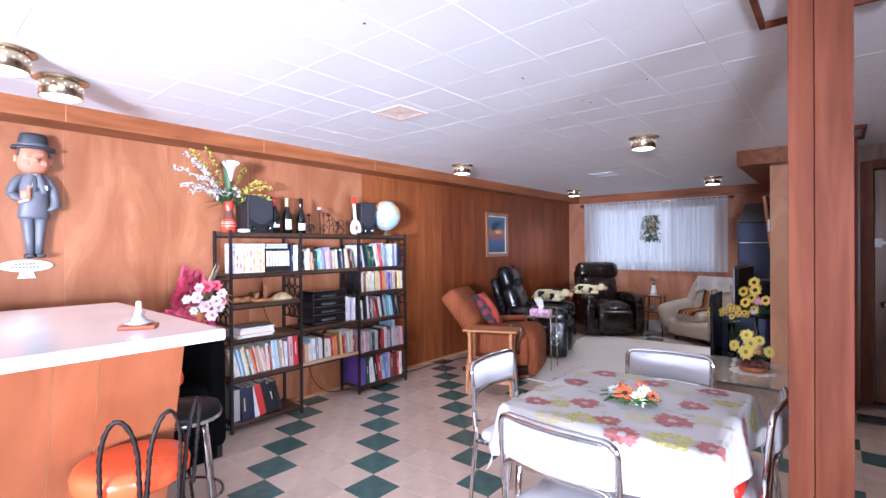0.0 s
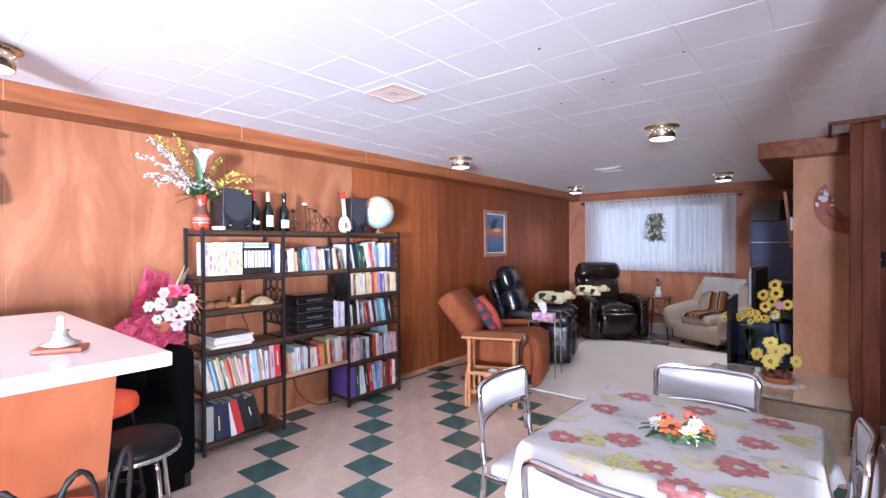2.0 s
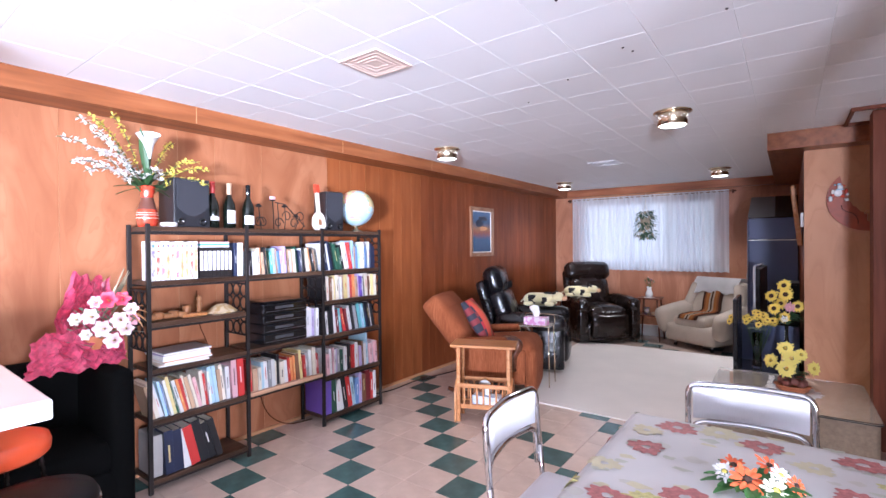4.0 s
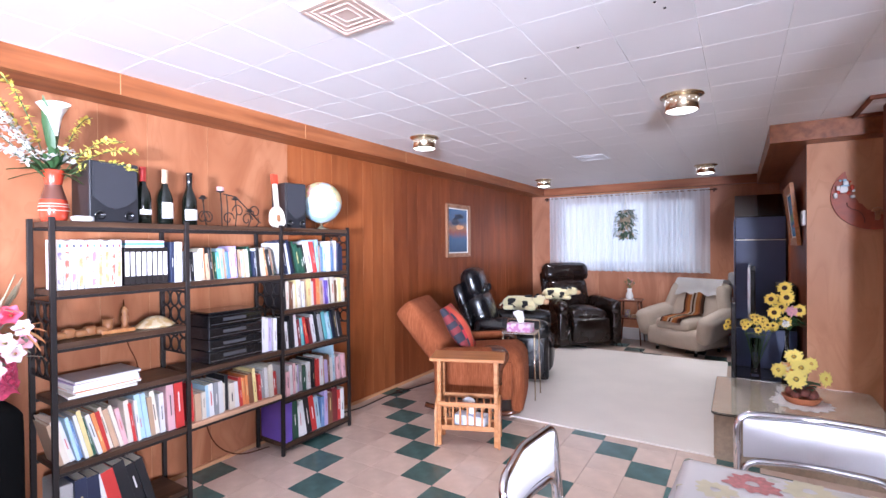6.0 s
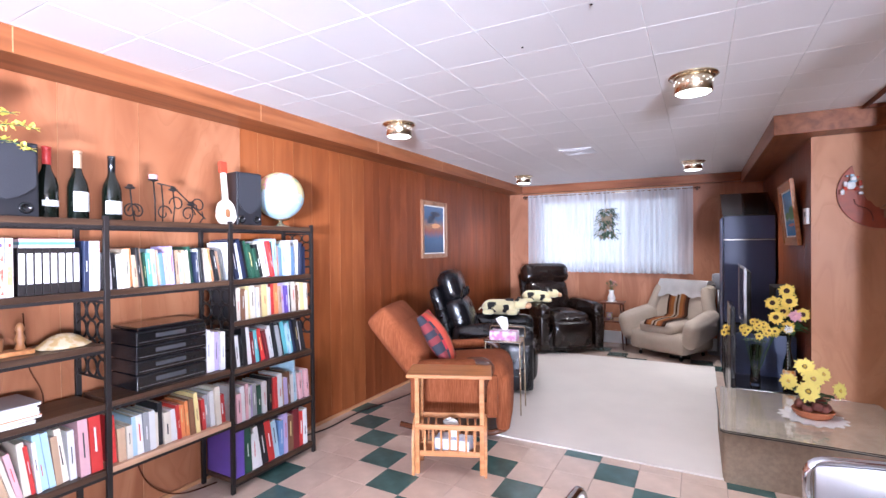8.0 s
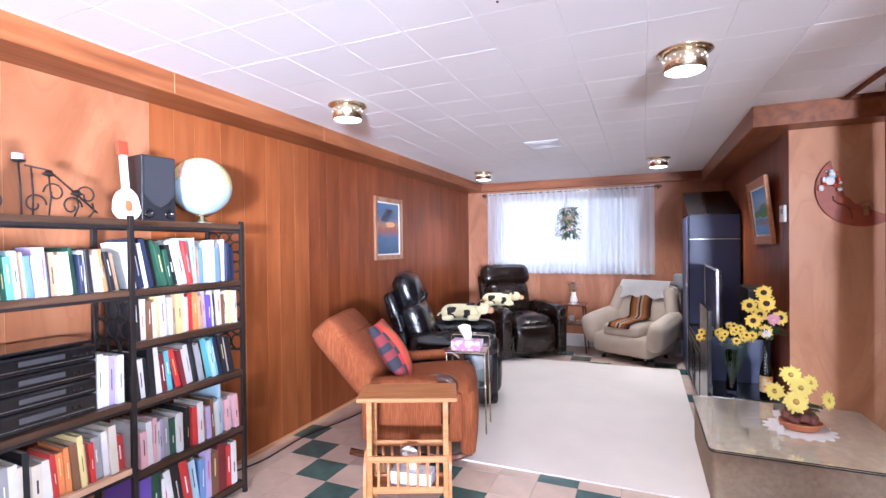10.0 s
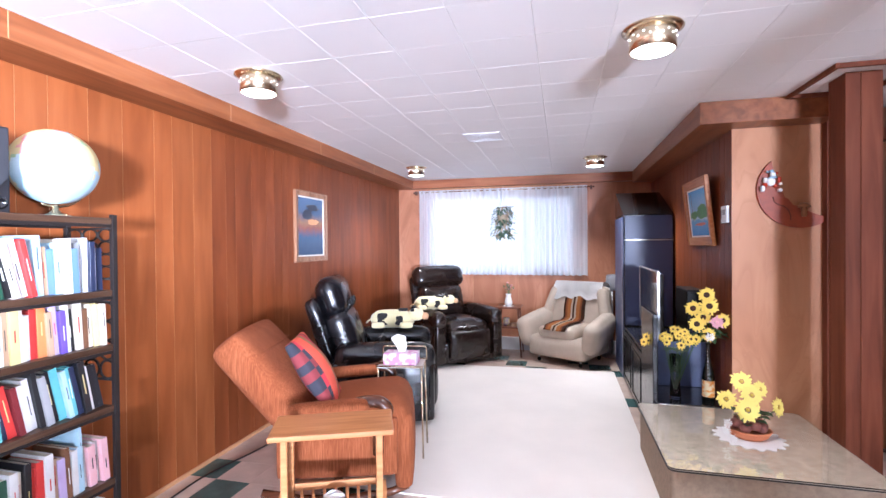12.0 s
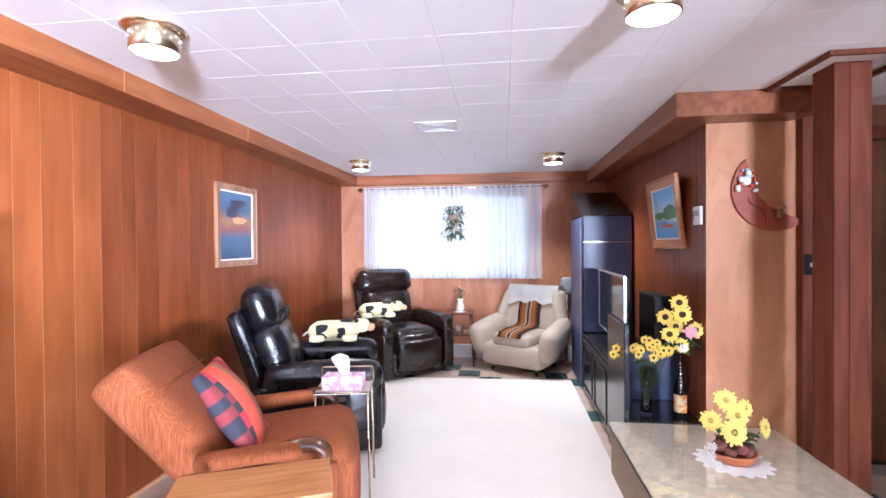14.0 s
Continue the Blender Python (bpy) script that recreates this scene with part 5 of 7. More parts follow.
row(5.38, 5.965, 0.69, ["black", "white", "black", "black", "white", "maroon", "teal", "navy", "red", "maroon", "white", "white", "black", "grey", "black", "teal", "sky", "teal", "navy"], 0.18, 0.225, 0.016, 0.03, [(0.3, 5), (1.1, 11)])
row(5.38, 5.965, 0.375, ["white", "pink", "white", "pink", "white", "lilac", "grey", "green", "white", "cream", "black", "red", "red", "white", "tan", "lilac", "brown", "white", "sky"], 0.165, 0.215, 0.016, 0.032, [(0.6, 2), (1.1, 3)])
row(5.45, 5.965, 0.07, ["green", "white", "white", "black", "red", "sky", "blue", "lilac", "brown", "maroon", "red", "white"], 0.215, 0.275, 0.03, 0.05, [(0.15, 2), (0.45, 8), (1.1, 1)], 0.2, 0.235, 0.01)
tb = book("sky", 5.84, 0.3795, 0.014, 0.265, 0.22, 3, SX1 - 0.02, "tall turquoise book cover standing behind the row")

bin_ = thing("binder", "large purple ring binder standing on the lowest shelf", "binder", -5.035, 5.412, 0.0745, 0)
part("cover", box(B(), -0.125, 0.125, -0.03, 0.03, 0.0, 0.275, 0.004), CMAT["purple"], bin_)
crate = thing("storage_box", "clear plastic box on the lowest shelf", "box", -5.03, 4.2, 0.0745)
part("shell", box(B(), -0.1, 0.1, -0.028, 0.028, 0, 0.24, 0.008), plain("cloudy_plastic", (0.34, 0.32, 0.3), 0.25, bump=0.02), crate)

# magazines
for k in range(6):
    ob = thing("magazine", "thin glossy magazine in a flat stack", "magazine", -5.02 + rb.uniform(-0.01, 0.01), 4.36 + rb.uniform(-0.012, 0.012), 0.6995 + 0.0125 * k, rb.uniform(-5, 5), "stacked magazines")
    part("cover", box(B(), -0.10, 0.11, -0.14, 0.14, 0.009, 0.012, 0.0008), CMAT[("cream", "orange", "white", "white", "lilac", "grey")[k]], ob)
    part("page_block", box(B(), -0.098, 0.108, -0.138, 0.138, 0.0003, 0.0088), PAPER, ob)

# ornaments on the second shelf
WOODY = plain("carved_brown_wood", (0.30, 0.13, 0.05), 0.4, vary=0.25, scale=30)
SHELL = blotchy("tan_shell", (0.55, 0.36, 0.15), (0.68, 0.55, 0.36), 26)
ob = thing("seashell", "large glossy tan seashell", "shell", -5.0, 4.62, 0.9595)
bm = B()
lathe(bm, [(0, 0), (0.085, 0.0), (0.1, 0.008), (0.088, 0.016), (0.06, 0.04), (0.03, 0.055), (0, 0.06)], Matrix.Diagonal((0.8, 1, 1, 1)), 22)
part("shell", bm, SHELL, ob)
ob = thing("cup", "small turned wooden cup on a block", "ornament", -5.0, 4.43, 0.9595)
part("block", box(B(), -0.035, 0.035, -0.07, 0.08, 0, 0.018, 0.003), OAK, ob)
part("cup", lathe(B(), [(0, 0.0185), (0.018, 0.0185), (0.022, 0.03), (0.024, 0.07), (0.021, 0.07), (0.018, 0.032), (0, 0.03)], T(0, -0.03, 0), 16), WOODY, ob)
part("pepper_mill", lathe(B(), [(0, 0.0185), (0.02, 0.0185), (0.012, 0.04), (0.018, 0.06), (0.010, 0.085), (0.016, 0.1), (0.008, 0.12), (0, 0.125)], T(0, 0.045, 0), 16), WOODY, ob)
ob = thing("carved_figure", "low carved brown wooden ornament", "ornament", -5.0, 4.30, 0.9595)
bm = B()
for k in range(5):
    soft(bm, 0.05, 0.055, 0.035 + 0.012 * (k % 2), 0.017, T(0.008 * (-1) ** k, -0.1 + 0.042 * k, 0.02 + 0.004 * (k % 2)), 5)
part("body", bm, WOODY, ob)

# stereo
ste = thing("stereo", "stack of black hi-fi components with a turntable lid", "stereo", -5.045, 5.05, 0.7045)
for k, h in enumerate((0.072, 0.062, 0.066, 0.066)):
    z0 = sum((0.076, 0.066, 0.07, 0.07)[:k])
    u = part("component", box(B(), -0.115, 0.115, -0.175, 0.175, z0, z0 + h, 0.004), BLACK_LAMINATE, ste)
    part("front_panel", box(B(), 0.1155, 0.121, -0.172, 0.172, z0 + 0.004, z0 + h - 0.004, 0.002), BLACK_GLOSS, u)
    part("display", box(B(), 0.1215, 0.1222, -0.09, 0.06, z0 + h * 0.45, z0 + h * 0.75), plain("display_grey_" + "abcd"[k], (0.06, 0.06, 0.065), 0.2, bump=0), u)
    for j in range(2 if k < 3 else 4):
        part("knob", lathe(B(), [(0, 0), (0.006, 0), (0.006, 0.006), (0, 0.006)], T(0.1215, 0.09 + 0.024 * j, z0 + h * 0.5) @ R("Y", 90), 10), BLACK_LAMINATE, u)
    part("trim_line", box(B(), 0.1215, 0.1222, -0.165, 0.165, z0 + h * 0.24, z0 + h * 0.27), STEEL, u, "thin bright trim line")
part("turntable_lid", box(B(), -0.11, 0.11, -0.165, 0.165, 0.283, 0.297, 0.004), BLACK_GLOSS, ste)

# ---- on top of the bookcase ----
TOP = 1.5045
RED_GLAZE, DK_GLAZE = plain("red_glaze", (0.52, 0.055, 0.025), 0.2, vary=0.15), plain("dark_glaze", (0.12, 0.045, 0.03), 0.3, vary=0.2)
va = thing("vase", "red and brown glazed pottery vase", "vase", -5.04, 4.205, TOP)
prof = [(0, 0), (0.045, 0), (0.052, 0.02), (0.056, 0.055), (0.05, 0.1), (0.036, 0.145), (0.031, 0.17), (0.037, 0.20), (0.042, 0.235), (0.036, 0.238), (0.03, 0.2), (0.026, 0.17), (0, 0.15)]
bm = B()
lathe(bm, prof, seg=28)
for f in bm.faces:
    z = f.calc_center_median().z
    f.material_index = 1 if 0.085 < z < 0.165 or 0.028 < z < 0.034 else 0
part("body", bm, [RED_GLAZE, DK_GLAZE], va)
for z, r in ((0.068, 0.0555), (0.08, 0.0535), (0.05, 0.0565)):
    part("ring", tube(B(), [(r * math.cos(2 * math.pi * k / 28), r * math.sin(2 * math.pi * k / 28), z) for k in range(28)], 0.0018, 5, True), CMAT["cream"], va, "thin cream line in the glaze")

WHITE_PETAL, YEL_BLOOM, PINK_PETAL = plain("white_petal", (0.76, 0.75, 0.72), 0.6, each=0.05), plain("forsythia_yellow", (0.68, 0.58, 0.10), 0.6, each=0.1), plain("pink_petal", (0.72, 0.36, 0.42), 0.6, each=0.1)


def leaf_into(bm, p, d, length, width, droop=0.2):
    """A pointed leaf or petal from p along d, folded a little down its middle."""
    d = Vector(d).normalized()
    side = d.cross(Vector((0, 0, 1)))
    side = side.normalized() if side.length > 1e-3 else Vector((1, 0, 0))
    up = side.cross(d)
    p = Vector(p)
    rows = []
    for t, w in ((0.0, 0.15), (0.3, 0.85), (0.6, 1.0), (0.85, 0.6), (1.0, 0.05)):
        c = p + d * (length * t) - Vector((0, 0, droop * length * t * t))
        rows.append((bm.verts.new(c - side * (width / 2 * w) + up * width * 0.12), bm.verts.new(c), bm.verts.new(c + side * (width / 2 * w) + up * width * 0.12)))
    for a, b in zip(rows, rows[1:]):
        for i in range(2):
            f = bm.faces.new((a[i], a[i + 1], b[i + 1], b[i]))
            f.smooth = True


def spray(bm_stem, bm_bloom, p, q, n, size, rn, up=0.12):
    """A bending stem from p to q with small blossoms along its outer part."""
    P, Q = Vector(p), Vector(q)
    pts = []
    for i in range(13):
        t = i / 12
        c = P.lerp(Q, t) + Vector((0, 0, up * math.sin(math.pi * t * 0.75)))
        pts.append(c)
    tube(bm_stem, pts, 0.0022, 5)
    for k in range(n):
        t = 0.3 + 0.7 * k / n
        c = pts[min(12, int(t * 12))].lerp(pts[min(12, int(t * 12) + 1)], t * 12 % 1)
        for j in range(4):
            d = Vector((rn.uniform(-1, 1), rn.uniform(-1, 1), rn.uniform(-0.6, 1)))
            leaf_into(bm_bloom, c + d * 0.003, d, size * rn.uniform(0.7, 1.2), size * 0.55, 0.1)


rn = random.Random(21)
fl = thing("flower_arrangement", "artificial white and yellow flower sprays with a calla lily", "flowers", -5.04, 4.205, TOP + 0.17)
bs, bw, by = B(), B(), B()
for q in ((0.05, -0.36, 0.19), (0.08, -0.30, 0.30), (0.10, -0.33, 0.06), (0.12, -0.28, 0.02), (0.0, -0.22, 0.24), (0.14, -0.24, 0.12)):
    spray(bs, bw, (0, 0, 0), (q[0], q[1] * 1.18, q[2]), 18, 0.026, rn)
for q in ((0.0, -0.25, 0.34), (0.06, 0.30, 0.10), (0.10, 0.22, 0.14), (0.12, 0.27, 0.0), (-0.02, 0.14, 0.26), (0.02, -0.16, 0.36)):
    spray(bs, by, (0, 0, 0), (q[0], q[1] * 1.12, q[2]), 14, 0.024, rn)
for k in range(34):
    a, e = rn.uniform(0, 6.28), rn.uniform(-0.2, 1.2)
    d = Vector((math.cos(a) * math.cos(e) * 0.7, math.sin(a) * math.cos(e), math.sin(e)))
    leaf_into(bs, Vector((0, 0, 0.06)) + d * 0.02, d, rn.uniform(0.08, 0.15), 0.03)
for k in range(26):
    a = rn.uniform(0, 6.28)
    c = Vector((0.05 * math.cos(a), 0.08 * math.sin(a), 0.10 + rn.uniform(0, 0.06)))
    for j in range(5):
        leaf_into(bw, c, (rn.uniform(-1, 1), rn.uniform(-1, 1), rn.uniform(0, 1)), 0.03, 0.018, 0.1)
for s in ((-0.02, 0.04, 0.38), (0.04, -0.05, 0.30)):
    leaf_into(bs, (0, 0, 0.1), s, 0.30, 0.05, 0.0)
tagged(part("foliage", bs, LEAF, fl), kind="stuff")
tagged(part("white_blossom", bw, WHITE_PETAL, fl), kind="stuff")
tagged(part("yellow_blossom", by, YEL_BLOOM, fl), kind="stuff")
bm = B()
lathe(bm, [(0.004, 0), (0.012, 0.03), (0.022, 0.065), (0.045, 0.10), (0.05, 0.105)], T(0.03, 0.005, 0.225) @ R("Y", 25) @ R("X", 12) @ Matrix.Diagonal((1.25, 1.25, 1.35, 1)), 18)
part("calla_lily", bm, WHITE_PETAL, fl, "white calla lily bloom")

ob = thing("dish", "small round white dish", "dish", -4.97, 4.29, TOP)
part("dish", lathe(B(), [(0, 0), (0.042, 0), (0.046, 0.006), (0.046, 0.024), (0.042, 0.026), (0.04, 0.012), (0, 0.01)], seg=24), WHITE_LAMINATE, ob)


def loudspeaker(y, w, h, d, x, rz):
    ob = thing("loudspeaker", "black bookshelf loudspeaker with curved grille", "loudspeaker", x, y, TOP, rz, "bookshelf loudspeakers")
    part("cabinet", box(B(), -d / 2, d / 2, -w / 2, w / 2, 0, h, 0.006), plain("speaker_black", (0.014, 0.014, 0.017), 0.4), ob)
    bm = B()
    out = [(w * 0.44, h * 0.97), (-w * 0.44, h * 0.97), (-w * 0.44, h * 0.42)] + [(-w * 0.44 + w * 0.88 * t, h * 0.42 - h * 0.2 * math.sin(math.pi * t)) for t in (0.15, 0.3, 0.5, 0.7, 0.85)] + [(w * 0.44, h * 0.42)]
    plate(bm, out, 0.0005, 0.012, T(d / 2, 0, 0) @ R("Z", 90) @ R("X", 90))
    part("grille", bm, plain("speaker_cloth", (0.022, 0.022, 0.028), 0.8, grain=300, bump=0.4), ob)
    for s in (-1, 1):
        part("port", lathe(B(), [(0, 0.0015), (0.013, 0.0015), (0.014, 0.006), (0.02, 0.007), (0.024, 0.002), (0.024, 0)], T(d / 2, s * w * 0.3, h * 0.12) @ R("Y", 90), 18), BLACK_GLOSS, ob)
    return ob


loudspeaker(4.42, 0.215, 0.295, 0.2, -5.055, 0)
loudspeaker(5.56, 0.16, 0.315, 0.18, -5.065, -8)


def bottle(x, y, top_mat, band, label):
    ob = thing("wine_bottle", label, "bottle", x, y, TOP, rb.uniform(-20, 20), "bottles on the bookcase")
    part("glass", lathe(B(), [(0, 0), (0.036, 0), (0.039, 0.006), (0.039, 0.135), (0.034, 0.165), (0.018, 0.205), (0.0145, 0.225), (0.0145, 0.285), (0.016, 0.288), (0.016, 0.298), (0, 0.298)], seg=24), GREEN_GLASS, ob)
    part("foil", lathe(B(), [(0.0155, 0.225), (0.0157, 0.288), (0.017, 0.29), (0.017, 0.3), (0, 0.301)], seg=20), top_mat, ob)
    bm = B()
    n = 12
    def wrap(u, v):
        a = radians(-62 + 124 * u)
        return Vector((0.0396 * math.cos(a), 0.0396 * math.sin(a), band[0] + (band[1] - band[0]) * v))
    sheet(bm, wrap, n, 1)
    part("label", bm, PAPER, ob, "pale paper label")
    return ob


bottle(-5.02, 4.578, CMAT["red"], (0.05, 0.075), "dark wine bottle with red foil neck")
bottle(-5.02, 4.69, CMAT["tan"], (0.035, 0.12), "dark wine bottle with a large pale label")
bottle(-5.02, 4.825, BLACK_GLOSS, (0.03, 0.09), "dark wine bottle with black foil neck")

# iron candle holder: scrolls and three cups
cd = thing("candelabrum", "black wrought iron candle holder with scrolls and red candle", "candle holder", -5.03, 5.10, TOP)
bm = B()
for y0, k in ((-0.19, 1), (-0.16, -1), (-0.03, 1), (0.04, -1), (0.1, 1), (0.16, -1)):
    pts = []
    for i in range(26):
        a = i / 25 * 4.2 * math.pi / 2
        r = 0.045 * (1 - i / 34)
        pts.append((0.0, y0 + k * r * math.cos(a) * 0.9, 0.05 + r * math.sin(a) + (0.05 if k < 0 and y0 > 0 else 0.0)))
    tube(bm, pts, 0.0035, 5)
for y, h in ((-0.19, 0.16), (-0.08, 0.21), (-0.04, 0.2), (0.02, 0.17), (0.12, 0.10), (0.18, 0.07)):
    tube(bm, [(0.0, y * 0.9, 0.003), (0.012, y, h * 0.5), (0, y, h)], 0.0035, 5)
tube(bm, [(0, -0.06, 0.2), (0, 0.02, 0.19), (0, 0.1, 0.12), (0, 0.2, 0.03)], 0.004, 5)
for y in (-0.2, -0.1, 0.0, 0.1, 0.2):
    lathe(bm, [(0, 0), (0.012, 0), (0.008, 0.006), (0, 0.008)], T(0, y, 0), 10)
part("scrollwork", bm, BLACK_PAINT, cd)
for y, h in ((-0.19, 0.16), (-0.08, 0.21), (0.02, 0.17), (0.12, 0.10)):
    part("cup", lathe(B(), [(0, h - 0.006), (0.02, h), (0.024, h + 0.006), (0.018, h + 0.006), (0.01, h + 0.02), (0, h + 0.02)], T(0, y, 0), 14), BLACK_PAINT, cd)
part("candle", lathe(B(), [(0, 0.217), (0.02, 0.217), (0.02, 0.24), (0, 0.242)], T(0, -0.08, 0), 14), CMAT["pink"], cd, "stub of a dusty red candle")

# toy string instrument
md = thing("mandolin", "small pale toy mandolin standing upright", "instrument", -4.985, 5.405, TOP)
bm = B()
out = [(0.058 * math.cos(a) * (1.0 if math.sin(a) < 0 else 0.92), 0.062 + 0.062 * math.sin(a) * (1.0 if math.sin(a) < 0 else 1.35)) for a in [2 * math.pi * i / 28 for i in range(28)]]
plate(bm, out, -0.02, 0.012, R("Y", -6) @ R("Z", 90) @ R("X", 90))
part("body", bm, plain("pale_varnish", (0.74, 0.66, 0.56), 0.3), md)
part("neck", box(B(), -0.012, 0.012, -0.013, 0.013, 0.13, 0.30, 0.003, R("Y", -6)), plain("pale_neck", (0.68, 0.58, 0.48), 0.4), md)
part("head", box(B(), -0.012, 0.010, -0.022, 0.022, 0.30, 0.365, 0.003, R("Y", -6)), RED_GLAZE, md, "red patterned head")
part("sound_hole", plate(B(), rounded(0.03, 0.05, 0.014), 0.0125, 0.0132, R("Y", -6) @ R("Z", 90) @ R("X", 90) @ T(0, 0.065, 0)), WOODY, md)

# globe
SEA, LANDS = blotchy("globe_sea", (0.40, 0.55, 0.64), (0.52, 0.65, 0.71), 5), [plain("globe_" + n, c, 0.4) for n, c in (("pink", (0.66, 0.33, 0.32)), ("yellow", (0.66, 0.56, 0.28)), ("green", (0.36, 0.5, 0.3)))]
gl = thing("globe", "pale blue world globe on a small brass stand", "globe", -5.03, 5.83, TOP)
bm = B()
c0, RG = Vector((0, 0, 0.205)), 0.152
nu, nv = 72, 36
g = {}
def gv(i, j):
    key = (i % nu, j)
    if key not in g:
        a, e = 2 * math.pi * i / nu, math.pi * j / nv
        g[key] = bm.verts.new(c0 + Vector((RG * math.sin(e) * math.cos(a), RG * math.sin(e) * math.sin(a), RG * math.cos(e))))
    return g[key]
for j in range(nv):
    for i in range(nu):
        q = [gv(i, j), gv(i, j + 1), gv(i + 1, j + 1), gv(i + 1, j)]
        if j == 0:
            q = [bm.verts.new(c0 + Vector((0, 0, RG)))] + q[1:3]
        if j == nv - 1:
            q = [q[0], bm.verts.new(c0 - Vector((0, 0, RG))), q[3]]
        f = bm.faces.new(q)
        f.smooth = True
        p = (f.calc_center_median() - c0) / RG
        lat = p.z
        h = noise.noise(p * 1.7 + Vector((3.1, 0.4, 1.0))) + 0.35 * noise.noise(p * 5.0) + 0.25 * lat
        if h > 0.08 and lat > -0.75:
            f.material_index = 1 + int((noise.noise(p * 4.0 + Vector((9, 2, 5))) + 1) * 1.5) % 3
bmesh.ops.remove_doubles(bm, verts=bm.verts, dist=0.0005)
part("ball", bm, [SEA] + LANDS, gl)
part("stand", lathe(B(), [(0, 0), (0.06, 0), (0.062, 0.006), (0.03, 0.014), (0.012, 0.03), (0.01, 0.05), (0, 0.052)], seg=22), BRASS, gl)
part("meridian", tube(B(), [c0 + Vector((0, 0.162 * math.sin(radians(a)), -0.162 * math.cos(radians(a)))) for a in range(-20, 41, 6)], 0.004, 6), BRASS, gl)

# ---- curtain, pictures and wall ornaments ----
cu = thing("curtain", "white sheer gathered curtain over the window", "curtain", -3.79, 10.475, 0)
def fold(u, v):
    x = (u - 0.5) * 2.2
    ph = u * 2 * math.pi * 30 + 1.5 * math.sin(u * 23) + 0.8 * math.sin(u * 61)
    amp = (0.012 + 0.012 * v) * (0.7 + 0.5 * math.sin(u * 17 + 0.6))
    return Vector((x + 0.004 * math.sin(ph * 0.5), -amp * math.sin(ph), 2.105 - 1.13 * v + 0.006 * math.sin(ph) * v))
part("cloth", sheet(B(), fold, 420, 10), CURTAIN, cu)
part("hem", sheet(B(), lambda u, v: fold(u, 0.925 + 0.075 * v) + Vector((0, -0.003, 0)), 420, 1), CURTAIN, cu)
part("heading", sheet(B(), lambda u, v: fold(u, -0.004 + 0.05 * v) + Vector((0, -0.003, 0)), 420, 1), CURTAIN, cu)
rod_ = thing("curtain_rod", "thin brass curtain rod on small brackets", "curtain rod", -3.79, 10.475, 2.085)
part("rod", rod(B(), -1.16, 0, 0, 1.16, 0, 0, 0.007), BRASS, rod_)
for s in (-1, 1):
    part("bracket", box(B(), s * 1.145 - 0.012, s * 1.145 + 0.012, -0.012, 0.049, -0.03, 0.02, 0.003), WALNUT, rod_)
    part("finial", lathe(B(), [(0, 0), (0.012, 0.004), (0.014, 0.014), (0, 0.026)], T(s * 1.16, 0, 0) @ R("Y", 90 * s), 12), WALNUT, rod_)

# hanging basket in front of the curtain
hp = thing("hanging_plant", "macrame hanger with a trailing artificial plant", "hanging plant", -3.73, 10.33, 0)
rn = random.Random(4)
bm = B()
for k in range(4):
    a = radians(45 + 90 * k)
    tube(bm, [(0, 0, 2.116), (0.004 * math.cos(a), 0.004 * math.sin(a), 1.97), (0.05 * math.cos(a), 0.05 * math.sin(a), 1.80), (0.06 * math.cos(a), 0.06 * math.sin(a), 1.68), (0, 0, 1.58)], 0.004, 5)
for z in (2.02, 1.95):
    lathe(bm, [(0, 0.012), (0.012, 0), (0, -0.012)], T(0, 0, z), 8)
part("hanger", bm, PAPER, hp, "white knotted cord hanger")
part("basket", lathe(B(), [(0, 1.64), (0.05, 1.64), (0.068, 1.68), (0.075, 1.75), (0.068, 1.75), (0.06, 1.69), (0, 1.66)], seg=18), plain("wicker", (0.4, 0.32, 0.22), 0.8), hp)
bl, bf = B(), B()
for k in range(260):
    a, r = rn.uniform(0, 6.28), 0.02 + 0.10 * rn.random() ** 0.7
    z = rn.uniform(1.46, 1.86)
    r *= 1.15 if z < 1.78 else 0.8
    p = Vector((r * math.cos(a), r * 0.7 * math.sin(a), z))
    d = Vector((math.cos(a), 0.7 * math.sin(a), rn.uniform(-1.2, 0.3)))
    leaf_into(bf if k % 4 == 0 else bl, p, d, rn.uniform(0.04, 0.065), 0.034, 0.3)
tagged(part("foliage", bl, plain("dusty_leaf", (0.10, 0.16, 0.10), 0.6, vary=0.3), hp), kind="stuff")
tagged(part("blossom", bf, plain("dusty_bloom", (0.5, 0.4, 0.28), 0.6, vary=0.3), hp), kind="stuff")


